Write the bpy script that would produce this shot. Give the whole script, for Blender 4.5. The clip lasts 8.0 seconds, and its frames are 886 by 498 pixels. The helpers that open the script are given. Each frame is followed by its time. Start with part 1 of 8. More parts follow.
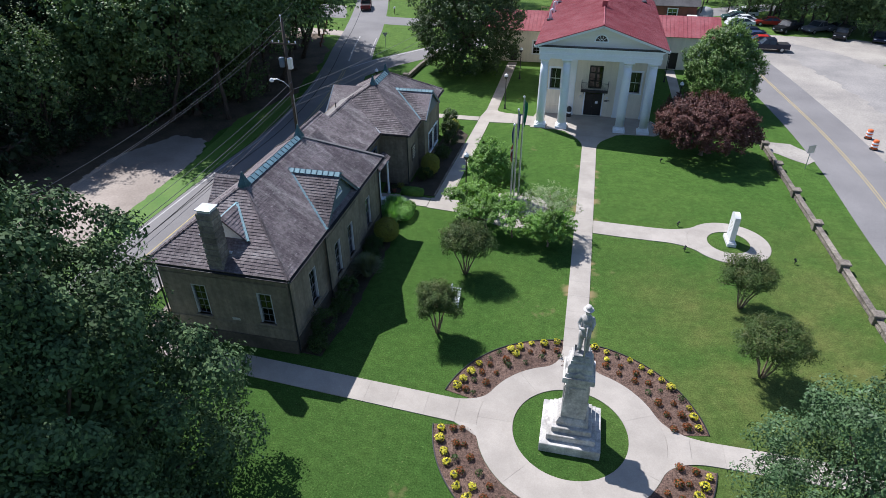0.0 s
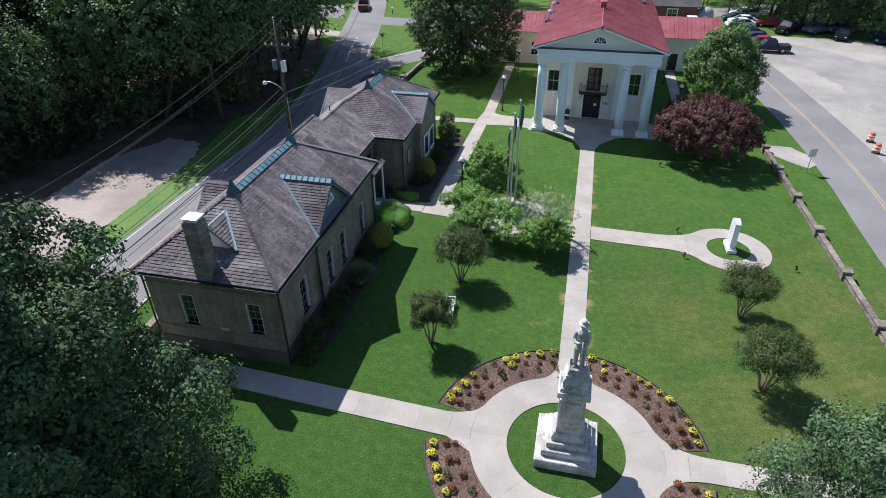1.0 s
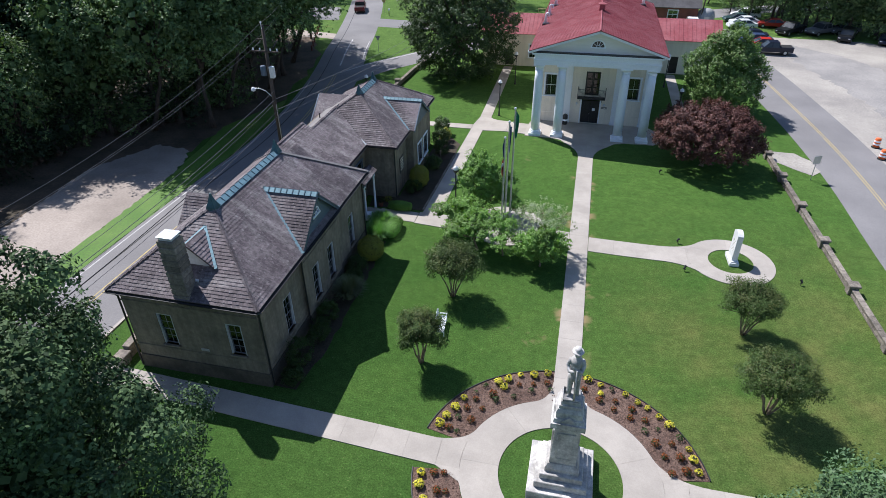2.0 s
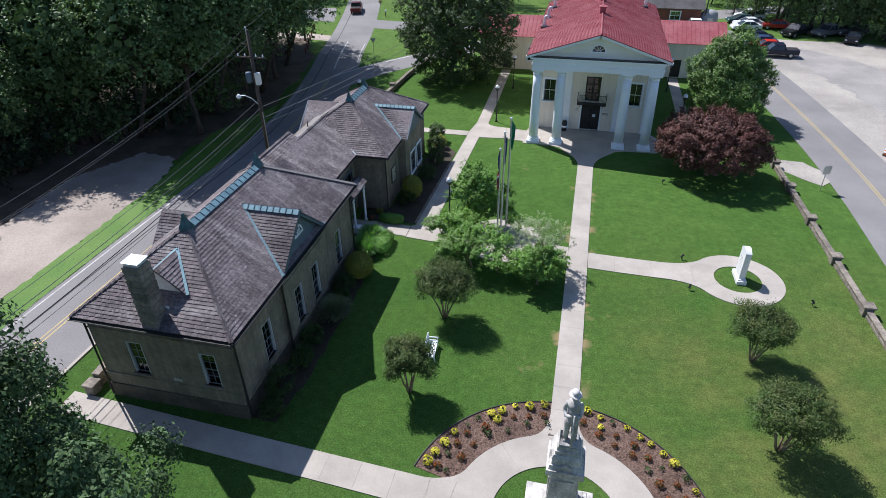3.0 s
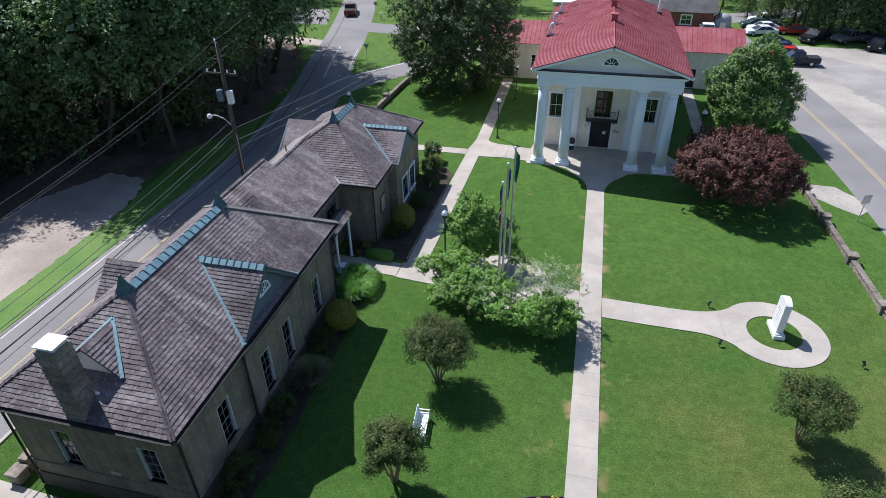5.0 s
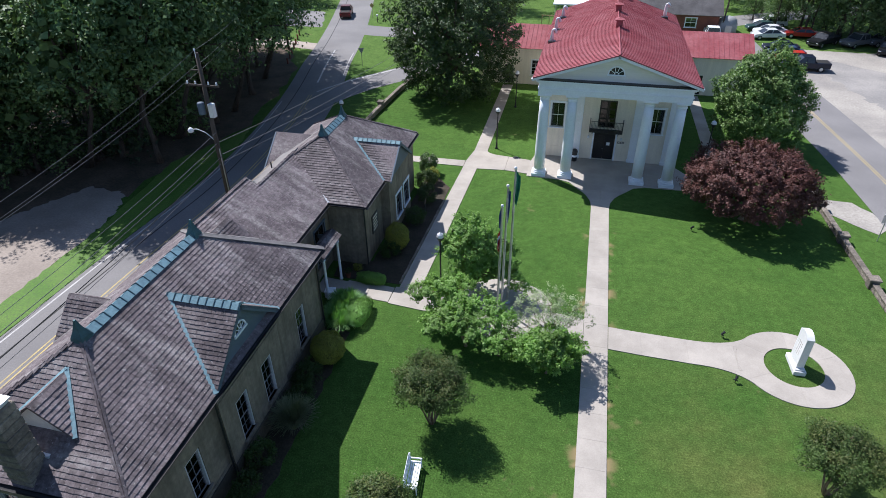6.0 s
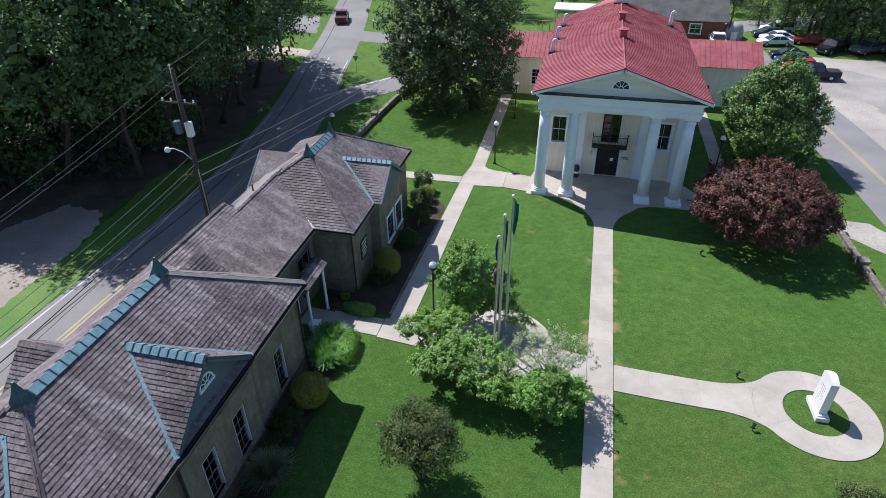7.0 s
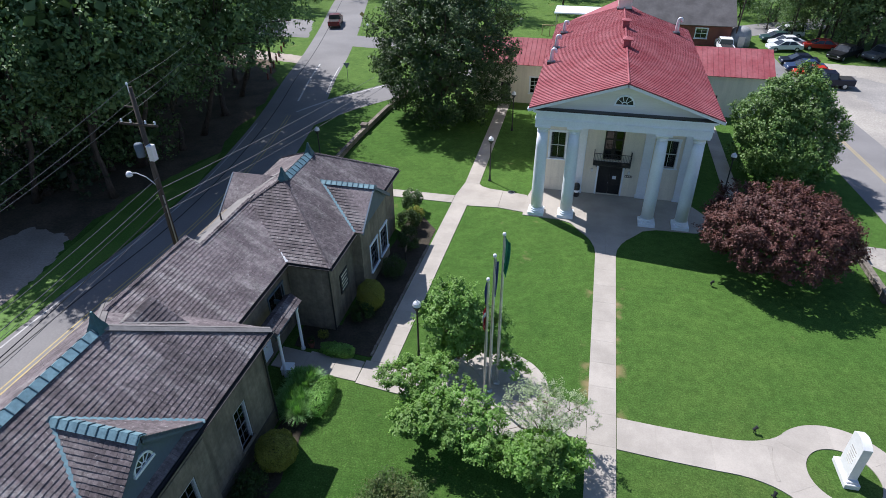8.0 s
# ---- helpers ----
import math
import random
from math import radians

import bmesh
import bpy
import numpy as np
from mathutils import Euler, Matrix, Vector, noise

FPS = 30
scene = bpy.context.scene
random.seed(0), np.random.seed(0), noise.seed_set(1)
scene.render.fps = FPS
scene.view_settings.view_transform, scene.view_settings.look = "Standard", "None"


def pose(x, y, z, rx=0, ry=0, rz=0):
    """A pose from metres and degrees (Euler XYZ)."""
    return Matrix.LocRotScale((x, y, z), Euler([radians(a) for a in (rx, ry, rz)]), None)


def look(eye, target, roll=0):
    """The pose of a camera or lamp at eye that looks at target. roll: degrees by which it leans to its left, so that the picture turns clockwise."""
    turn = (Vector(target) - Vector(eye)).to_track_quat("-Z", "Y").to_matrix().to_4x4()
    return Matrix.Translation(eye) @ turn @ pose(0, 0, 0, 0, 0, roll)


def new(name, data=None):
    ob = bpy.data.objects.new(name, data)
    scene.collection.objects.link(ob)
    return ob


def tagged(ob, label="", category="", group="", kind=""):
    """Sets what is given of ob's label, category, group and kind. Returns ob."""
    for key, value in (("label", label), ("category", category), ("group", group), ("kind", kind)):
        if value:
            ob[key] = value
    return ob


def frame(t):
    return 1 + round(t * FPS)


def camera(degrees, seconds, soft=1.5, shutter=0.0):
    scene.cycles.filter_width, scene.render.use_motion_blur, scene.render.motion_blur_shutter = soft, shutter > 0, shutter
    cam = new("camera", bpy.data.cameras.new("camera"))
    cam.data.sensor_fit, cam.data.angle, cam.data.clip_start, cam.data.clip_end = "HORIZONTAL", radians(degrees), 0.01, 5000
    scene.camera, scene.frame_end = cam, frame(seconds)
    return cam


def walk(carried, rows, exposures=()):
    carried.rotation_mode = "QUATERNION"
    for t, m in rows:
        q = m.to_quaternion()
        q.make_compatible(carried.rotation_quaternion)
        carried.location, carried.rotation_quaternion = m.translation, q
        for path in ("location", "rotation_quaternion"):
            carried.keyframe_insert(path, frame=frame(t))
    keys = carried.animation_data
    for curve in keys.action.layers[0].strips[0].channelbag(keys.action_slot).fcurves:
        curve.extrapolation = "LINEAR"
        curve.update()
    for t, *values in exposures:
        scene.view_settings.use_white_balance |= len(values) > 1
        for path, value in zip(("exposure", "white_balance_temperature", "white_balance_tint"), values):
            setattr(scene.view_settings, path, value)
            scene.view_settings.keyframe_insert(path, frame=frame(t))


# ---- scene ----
cam = camera(72.8, 8.0, soft=0.85)
PATH = [
    (0, (-1.37, 0.884, 24.598), (-1.76, 2.52, 23.516), -0.6),
    (0.5, (-1.351, 1.308, 24.594), (-1.74, 2.943, 23.51), -0.5),
    (1, (-1.213, 1.918, 24.632), (-1.603, 3.552, 23.548), -0.6),
    (1.5, (-1.053, 2.727, 24.654), (-1.445, 4.361, 23.569), -0.7),
    (3, (-0.962, 6.324, 24.506), (-1.358, 7.955, 23.418), -0.8),
    (3.5, (-1.19, 7.718, 24.439), (-1.588, 9.347, 23.348), -0.8),
    (4, (-1.468, 9.206, 24.353), (-1.865, 10.834, 23.261), -0.8),
    (4.5, (-1.734, 10.768, 24.25), (-2.13, 12.396, 23.157), -0.7),
    (6, (-2.447, 15.351, 24.138), (-2.839, 16.976, 23.04), -0.6),
    (6.5, (-2.544, 16.877, 24.138), (-2.937, 18.502, 23.04), -0.6),
    (7, (-2.725, 18.521, 24.129), (-3.119, 20.148, 23.034), -0.6),
    (7.5, (-2.772, 20.388, 24.018), (-3.168, 22.014, 22.924), -0.6),
    (8, (-2.754, 22.549, 24.011), (-3.154, 24.173, 22.914), -0.7),
]
walk(cam, [(t, look(eye, target, roll)) for t, eye, target, roll in PATH], [(0, 0.355, 6040, 15), (8, 0.39, 6040, 15)])

# ---- world, sun, exposure ----
TO_SUN = Vector((-0.615, 0.45, 1.0)).normalized()
world = bpy.data.worlds.new("sky")
scene.world = world
world.use_nodes = True
_sky = world.node_tree.nodes.new("ShaderNodeTexSky")
_sky.sky_type, _sky.sun_disc = "NISHITA", False
_sky.sun_elevation = math.asin(TO_SUN.z)
_sky.sun_rotation = math.atan2(TO_SUN.x, TO_SUN.y) % (2 * math.pi)
_sky.air_density, _sky.dust_density, _sky.ozone_density = 1.0, 0.5, 3.0
world.node_tree.links.new(_sky.outputs[0], world.node_tree.nodes["Background"].inputs[0])
world.node_tree.nodes["Background"].inputs[1].default_value = 0.098
sun_data = bpy.data.lights.new("sun", "SUN")
sun_data.energy, sun_data.angle, sun_data.color = 5.0, radians(0.55), (1.0, 0.965, 0.91)
sun = new("sun", sun_data)
sun.matrix_world = look(TO_SUN * 200, (0, 0, 0))


# ---- mesh helpers ----
class Geo:
    """Collects faces and becomes one mesh."""

    def __init__(self):
        self.v, self.f = [], []

    def add(self, verts, faces):
        n = len(self.v)
        self.v += [tuple(p) for p in verts]
        self.f += [tuple(i + n for i in q) for q in faces]
        return self

    def box(self, x0, x1, y0, y1, z0, z1, c=0.0):
        """A box; c chamfers its edges."""
        if c <= 0:
            v = [(x, y, z) for z in (z0, z1) for y in (y0, y1) for x in (x0, x1)]
            return self.add(v, [(0, 2, 3, 1), (4, 5, 7, 6), (0, 1, 5, 4), (2, 6, 7, 3), (0, 4, 6, 2), (1, 3, 7, 5)])
        v, idx = [], {}
        for i, x in enumerate((x0, x1)):
            for j, y in enumerate((y0, y1)):
                for k, z in enumerate((z0, z1)):
                    sx, sy, sz = (c, -c)[i], (c, -c)[j], (c, -c)[k]
                    for a, p in enumerate(((x, y + sy, z + sz), (x + sx, y, z + sz), (x + sx, y + sy, z))):
                        idx[i, j, k, a] = len(v)
                        v.append(p)
        q = lambda *s: tuple(idx[t] for t in s)
        f = [q((0, 0, 0, 0), (0, 0, 1, 0), (0, 1, 1, 0), (0, 1, 0, 0)), q((1, 0, 0, 0), (1, 1, 0, 0), (1, 1, 1, 0), (1, 0, 1, 0)),
             q((0, 0, 0, 1), (1, 0, 0, 1), (1, 0, 1, 1), (0, 0, 1, 1)), q((0, 1, 0, 1), (0, 1, 1, 1), (1, 1, 1, 1), (1, 1, 0, 1)),
             q((0, 0, 0, 2), (0, 1, 0, 2), (1, 1, 0, 2), (1, 0, 0, 2)), q((0, 0, 1, 2), (1, 0, 1, 2), (1, 1, 1, 2), (0, 1, 1, 2))]
        for s in (0, 1):
            for u in (0, 1):
                f.append(q((s, u, 0, 0), (s, u, 1, 0), (s, u, 1, 1), (s, u, 0, 1)))
                f.append(q((s, 0, u, 0), (s, 1, u, 0), (s, 1, u, 2), (s, 0, u, 2)))
                f.append(q((0, s, u, 1), (1, s, u, 1), (1, s, u, 2), (0, s, u, 2)))
                for w in (0, 1):
                    f.append(q((s, u, w, 0), (s, u, w, 1), (s, u, w, 2)))
        return self.add(v, f)

    def obox(self, m, sx, sy, sz, c=0.0):
        """A box of that size round the origin, moved by the matrix m."""
        g = Geo().box(-sx / 2, sx / 2, -sy / 2, sy / 2, -sz / 2, sz / 2, c)
        return self.add([m @ Vector(p) for p in g.v], g.f)

    def put(self, g, m):
        return self.add([m @ Vector(p) for p in g.v], g.f)

    def tube(self, pts, radii, n=8, caps=True):
        """A round bar along points."""
        pts = [Vector(p) for p in pts]
        if not hasattr(radii, "__len__"):
            radii = [radii] * len(pts)
        rings = []
        side = None
        for i, p in enumerate(pts):
            d = (pts[min(i + 1, len(pts) - 1)] - pts[max(i - 1, 0)]).normalized()
            if side is None:
                side = d.orthogonal().normalized()
            side = (side - d * side.dot(d)).normalized()
            up = d.cross(side)
            rings.append([p + (side * math.cos(a) + up * math.sin(a)) * radii[i] for a in [2 * math.pi * k / n for k in range(n)]])
        v = [p for r in rings for p in r]
        f = [(i * n + k, i * n + (k + 1) % n, (i + 1) * n + (k + 1) % n, (i + 1) * n + k) for i in range(len(pts) - 1) for k in range(n)]
        if caps:
            f += [tuple(range(n))[::-1], tuple((len(pts) - 1) * n + k for k in range(n))]
        return self.add(v, f)

    def lathe(self, x, y, prof, n=20, phase=0.0):
        """A turned form: prof holds (radius, z) from below."""
        v = [(x + r * math.cos(a), y + r * math.sin(a), z) for r, z in prof for a in [phase + 2 * math.pi * k / n for k in range(n)]]
        f = [(i * n + k, i * n + (k + 1) % n, (i + 1) * n + (k + 1) % n, (i + 1) * n + k) for i in range(len(prof) - 1) for k in range(n)]
        f += [tuple(range(n))[::-1], tuple((len(prof) - 1) * n + k for k in range(n))]
        return self.add(v, f)

    def slab(self, poly, z0, z1):
        """An upright prism over a flat outline (anticlockwise)."""
        n = len(poly)
        v = [(x, y, z0) for x, y in poly] + [(x, y, z1) for x, y in poly]
        return self.add(v, [tuple(range(n))[::-1], tuple(range(n, 2 * n))] + [(i, (i + 1) % n, n + (i + 1) % n, n + i) for i in range(n)])

    def plate(self, corners, t):
        """A flat outline in space, thickened downwards along its normal."""
        p = [Vector(c) for c in corners]
        nrm = (p[1] - p[0]).cross(p[2] - p[0]).normalized()
        n = len(p)
        return self.add(p + [q - nrm * t for q in p], [tuple(range(n)), tuple(range(n, 2 * n))[::-1]] + [(i, n + i, n + (i + 1) % n, (i + 1) % n) for i in range(n)])

    def weld(self):
        """Joins corners that lie in one place."""
        seen, new_v, idx = {}, [], []
        for p in self.v:
            k = tuple(round(c, 4) for c in p)
            if k not in seen:
                seen[k] = len(new_v)
                new_v.append(p)
            idx.append(seen[k])
        self.v, self.f = new_v, [tuple(idx[i] for i in q) for q in self.f]
        return self

    def mesh(self, name, material=None, smooth=False):
        me = bpy.data.meshes.new(name)
        me.from_pydata(self.v, [], self.f)
        if material:
            me.materials.append(material)
        if smooth:
            me.polygons.foreach_set("use_smooth", [True] * len(me.polygons))
        me.update()
        return me


def part(name, geo, material, parent=None, label="", smooth=False, loc=None):
    """One mesh object, as a part of a thing or of a part."""
    me = geo if isinstance(geo, bpy.types.Mesh) else geo.mesh(name, material, smooth)
    ob = new(name, me)
    if parent:
        ob.parent = parent
    if loc:
        ob.location = loc
    if label:
        tagged(ob, label)
    return ob


def thing(name, label, category, at=(0, 0, 0), group="", rz=0):
    e = new(name)
    e.empty_display_size = 0.2
    e.matrix_basis = pose(*at, 0, 0, rz)
    return tagged(e, label, category, group)


def struct(name, geo, material, label, category, smooth=False):
    return tagged(part(name, geo, material, None, "", smooth), label, category, kind="structure")


# ---- materials ----
def shader(name):
    m = bpy.data.materials.new(name)
    m.use_nodes = True
    nt = m.node_tree
    return m, nt, nt.nodes["Principled BSDF"], nt.nodes["Material Output"]


def node(nt, kind, links=(), **values):
    n = nt.nodes.new("ShaderNode" + kind)
    for k, v in values.items():
        setattr(n, k, v)
    for i, v in links:
        if hasattr(v, "is_output"):
            nt.links.new(v, n.inputs[i])
        else:
            n.inputs[i].default_value = v
    return n


def rgb(c):
    return (*c, 1.0)


def mixc(nt, fac, a, b, how="MIX"):
    n = node(nt, "Mix", data_type="RGBA", blend_type=how)
    for i, v in ((0, fac), (6, a), (7, b)):
        if hasattr(v, "is_output"):
            nt.links.new(v, n.inputs[i])
        else:
            n.inputs[i].default_value = v if i == 0 else rgb(v)
    return n.outputs[2]


def ramp(nt, src, lo, hi, a=0.0, b=1.0):
    return node(nt, "MapRange", [(0, src), (1, lo), (2, hi), (3, a), (4, b)]).outputs[0]


def noise_tex(nt, scale, detail=4.0, rough=0.55, stretch=None):
    pos = node(nt, "NewGeometry").outputs["Position"]
    if stretch:
        pos = node(nt, "VectorMath", [(0, pos), (1, stretch)], operation="MULTIPLY").outputs[0]
    return node(nt, "TexNoise", [("Vector", pos), ("Scale", scale), ("Detail", detail), ("Roughness", rough)]).outputs["Fac"]


def surface(name, c1, c2, rough=0.8, big=0.35, fine=9.0, bump=0.25, depth=0.02, metal=0.0, vary=0.0, island=0.0, grit=0.35, spec=0.35, stretch=None):
    """A weathered surface: two colours in large stains, fine grain, relief, and a change of brightness from piece to piece."""
    m, nt, bs, out = shader(name)
    stain = ramp(nt, noise_tex(nt, big, 6.0, 0.6, stretch), 0.36, 0.64)
    grain = noise_tex(nt, fine, 5.0, 0.65, stretch)
    col = mixc(nt, stain, c1, c2)
    g = ramp(nt, grain, 0.3, 0.7, 1.0 - grit, 1.0 + grit)
    col = mixc(nt, 1.0, col, node(nt, "CombineColor", [(0, g), (1, g), (2, g)]).outputs[0], "MULTIPLY")
    for amount, kind, socket in ((vary, "ObjectInfo", "Random"), (island, "NewGeometry", "Random Per Island")):
        if amount:
            r = ramp(nt, node(nt, kind).outputs[socket], 0, 1, 1.0 - amount, 1.0 + amount)
            col = mixc(nt, 1.0, col, node(nt, "CombineColor", [(0, r), (1, r), (2, r)]).outputs[0], "MULTIPLY")
    nt.links.new(col, bs.inputs["Base Color"])
    bs.inputs["Metallic"].default_value = metal
    bs.inputs["Specular IOR Level"].default_value = spec
    nt.links.new(ramp(nt, grain, 0.3, 0.7, max(rough - 0.12, 0.05), min(rough + 0.08, 1)), bs.inputs["Roughness"])
    if bump:
        nt.links.new(node(nt, "Bump", [("Strength", bump), ("Distance", depth), ("Height", grain)]).outputs[0], bs.inputs["Normal"])
    return m


def leaf(name, c1, c2, rough=0.5, through_=0.28, spec=0.4, patch=0.6):
    """Foliage: leaves of mixed tone that let some light through."""
    m, nt, bs, out = shader(name)
    r = node(nt, "NewGeometry").outputs["Random Per Island"]
    col = mixc(nt, r, c1, c2)
    p = ramp(nt, noise_tex(nt, patch, 4.0), 0.3, 0.7, 0.65, 1.3)
    col = mixc(nt, 1.0, col, node(nt, "CombineColor", [(0, p), (1, p), (2, p)]).outputs[0], "MULTIPLY")
    nt.links.new(col, bs.inputs["Base Color"])
    bs.inputs["Roughness"].default_value = rough
    bs.inputs["Specular IOR Level"].default_value = spec
    tr = node(nt, "BsdfTranslucent", [("Color", mixc(nt, 1.0, col, (1.0, 1.15, 0.5), "MULTIPLY"))])
    mx = node(nt, "MixShader", [(0, through_), (1, bs.outputs[0]), (2, tr.outputs[0])])
    nt.links.new(mx.outputs[0], out.inputs[0])
    return m


def mow(nt, grain):
    """Faint curved tracks of a mower over the grain of a lawn."""
    w = node(nt, "TexWave", [("Vector", node(nt, "VectorMath", [(0, node(nt, "NewGeometry").outputs["Position"]), (1, (-3.0, -47.0, 0.0))], operation="ADD").outputs[0]),
                             ("Scale", 0.42), ("Distortion", 9.0), ("Detail", 3.0), ("Detail Scale", 0.6)], wave_type="RINGS", rings_direction="Z")
    t = ramp(nt, w.outputs[1], 0.1, 0.9, 0.975, 1.025)
    return node(nt, "Math", [(0, grain), (1, t)], operation="MULTIPLY").outputs[0]


def grass_material(name):
    m, nt, bs, out = shader(name)
    broad = ramp(nt, noise_tex(nt, 0.055, 5.0, 0.6), 0.38, 0.62)
    mid = ramp(nt, noise_tex(nt, 0.6, 6.0, 0.65), 0.35, 0.7)
    fine = noise_tex(nt, 11.0, 6.0, 0.75)
    tuft = ramp(nt, noise_tex(nt, 2.2, 8.0, 0.75), 0.34, 0.66, 0.78, 1.22)
    pos = node(nt, "NewGeometry").outputs["Position"]
    xyz = node(nt, "SeparateXYZ", [(0, pos)])
    col = mixc(nt, broad, (0.047, 0.104, 0.020), (0.072, 0.130, 0.028))
    # the open eastern lawn is drier and yellower
    east = node(nt, "Math", [(0, ramp(nt, xyz.outputs[0], 0.0, 9.0)), (1, ramp(nt, xyz.outputs[1], 52.0, 36.0))], operation="MULTIPLY").outputs[0]
    dry = node(nt, "Math", [(0, east), (1, ramp(nt, noise_tex(nt, 0.16, 5.0, 0.6), 0.35, 0.62))], operation="MULTIPLY").outputs[0]
    col = mixc(nt, ramp(nt, dry, 0, 1, 0, 0.85), col, (0.138, 0.144, 0.046))
    # brighter green towards the courthouse, darker below y 27, palest beyond y 84
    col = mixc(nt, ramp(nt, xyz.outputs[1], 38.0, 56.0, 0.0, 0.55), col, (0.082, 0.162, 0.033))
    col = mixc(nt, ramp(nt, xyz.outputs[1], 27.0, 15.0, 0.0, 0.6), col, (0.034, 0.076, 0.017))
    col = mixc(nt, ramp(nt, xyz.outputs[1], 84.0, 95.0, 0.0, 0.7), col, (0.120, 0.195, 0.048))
    col = mixc(nt, ramp(nt, mid, 0, 1, 0.0, 0.5), col, (0.036, 0.084, 0.018))
    specks = ramp(nt, noise_tex(nt, 9.0, 2.0, 0.5), 0.66, 0.72, 0.0, 0.55)
    col = mixc(nt, specks, col, (0.17, 0.20, 0.075))
    g = node(nt, "Math", [(0, mow(nt, ramp(nt, fine, 0.34, 0.66, 0.55, 1.45))), (1, tuft)], operation="MULTIPLY").outputs[0]
    col = mixc(nt, 1.0, col, node(nt, "CombineColor", [(0, g), (1, g), (2, g)]).outputs[0], "MULTIPLY")
    # trodden soil along the edges of the central walk
    ax = node(nt, "Math", [(0, xyz.outputs[0])], operation="ABSOLUTE").outputs[0]
    edge = node(nt, "Math", [(0, ramp(nt, ax, 1.35, 0.8)), (1, ramp(nt, noise_tex(nt, 0.45, 3.0, 0.6), 0.56, 0.66))], operation="MULTIPLY").outputs[0]
    edge = node(nt, "Math", [(0, edge), (1, ramp(nt, xyz.outputs[1], 29.0, 31.0))], operation="MULTIPLY").outputs[0]
    spots = ramp(nt, noise_tex(nt, 0.21, 4.0, 0.75), 0.64, 0.74, 0.0, 0.6)
    bare = node(nt, "Math", [(0, edge), (1, spots)], operation="MAXIMUM").outputs[0]
    col = mixc(nt, bare, col, (0.24, 0.19, 0.095))
    nt.links.new(col, bs.inputs["Base Color"])
    bs.inputs["Roughness"].default_value, bs.inputs["Specular IOR Level"].default_value = 0.85, 0.04
    nt.links.new(node(nt, "Bump", [("Strength", 0.45), ("Distance", 0.06), ("Height", fine)]).outputs[0], bs.inputs["Normal"])
    return m


def glass_material(name, tint=(0.5, 0.55, 0.6)):
    m, nt, bs, out = shader(name)
    clear = node(nt, "BsdfTransparent", [(0, rgb(tint))])
    gloss = node(nt, "BsdfGlossy", [(0, (1, 1, 1, 1)), (1, 0.03)])
    fr = node(nt, "Fresnel", [(0, 1.52)])
    mx = node(nt, "MixShader", [(0, fr.outputs[0]), (1, clear.outputs[0]), (2, gloss.outputs[0])])
    nt.links.new(mx.outputs[0], out.inputs[0])
    return m


GRASS = grass_material("grass")
VERGE = surface("verge_grass", (0.075, 0.17, 0.022), (0.11, 0.20, 0.035), 0.8, 0.4, 8, 0.6, 0.05, grit=0.45)
CONCRETE = surface("walk_concrete", (0.425, 0.386, 0.334), (0.345, 0.313, 0.270), 0.85, 0.5, 14, 0.12, 0.005, vary=0.05, grit=0.08)
ASPHALT = surface("old_asphalt", (0.185, 0.178, 0.175), (0.235, 0.226, 0.22), 0.9, 0.12, 10, 0.2, 0.008, grit=0.18)
GRAVEL = surface("pale_gravel", (0.40, 0.37, 0.32), (0.27, 0.25, 0.225), 0.95, 0.13, 5, 0.4, 0.02, grit=0.22)
DIRT = surface("sandy_dirt", (0.40, 0.345, 0.295), (0.27, 0.23, 0.195), 0.95, 0.15, 6, 0.4, 0.03, grit=0.2)
FOREST_FLOOR = surface("leaf_litter", (0.13, 0.095, 0.066), (0.065, 0.055, 0.036), 0.95, 0.4, 5, 0.5, 0.04, grit=0.4)
MULCH = surface("bark_mulch", (0.175, 0.115, 0.088), (0.105, 0.066, 0.050), 0.95, 0.9, 11, 1.0, 0.05, grit=0.65)
# soil colour darkened to carry the shade along the stone building
SHADE_TONED_SOIL = surface("shade_toned_soil", (0.062, 0.048, 0.034), (0.040, 0.036, 0.022), 0.95, 0.9, 9, 0.8, 0.05, grit=0.5)
ROADPAINT_Y = surface("yellow_road_paint", (0.52, 0.40, 0.15), (0.38, 0.31, 0.17), 0.8, 0.6, 12, 0.1, 0.003, grit=0.25)
ROADPAINT_W = surface("white_road_paint", (0.55, 0.54, 0.52), (0.36, 0.35, 0.34), 0.8, 0.6, 12, 0.1, 0.003, grit=0.25)
STONE = surface("sandstone", (0.255, 0.222, 0.18), (0.145, 0.125, 0.105), 0.9, 1.3, 7, 0.7, 0.03, vary=0.22, grit=0.4)
ASHLAR = surface("tan_limestone", (0.262, 0.222, 0.168), (0.175, 0.148, 0.114), 0.9, 0.7, 4, 0.45, 0.02, grit=0.22)
STUCCO = surface("cream_stucco", (0.83, 0.77, 0.65), (0.76, 0.70, 0.59), 0.85, 0.4, 12, 0.12, 0.006, grit=0.07)
WHITE = surface("white_paint", (0.86, 0.90, 0.94), (0.80, 0.84, 0.88), 0.5, 0.6, 8, 0.05, 0.004, grit=0.05, spec=0.45)
GRANITE = surface("weathered_pale_granite", (0.64, 0.615, 0.575), (0.36, 0.345, 0.315), 0.85, 1.3, 8, 0.35, 0.012, grit=0.24)
MARBLE = surface("white_marble", (0.76, 0.76, 0.75), (0.66, 0.67, 0.67), 0.5, 0.9, 7, 0.08, 0.005, grit=0.06)
REDROOF = surface("red_painted_metal", (0.285, 0.064, 0.074), (0.36, 0.118, 0.128), 0.65, 0.5, 3.5, 0.06, 0.01, grit=0.2, spec=0.25)
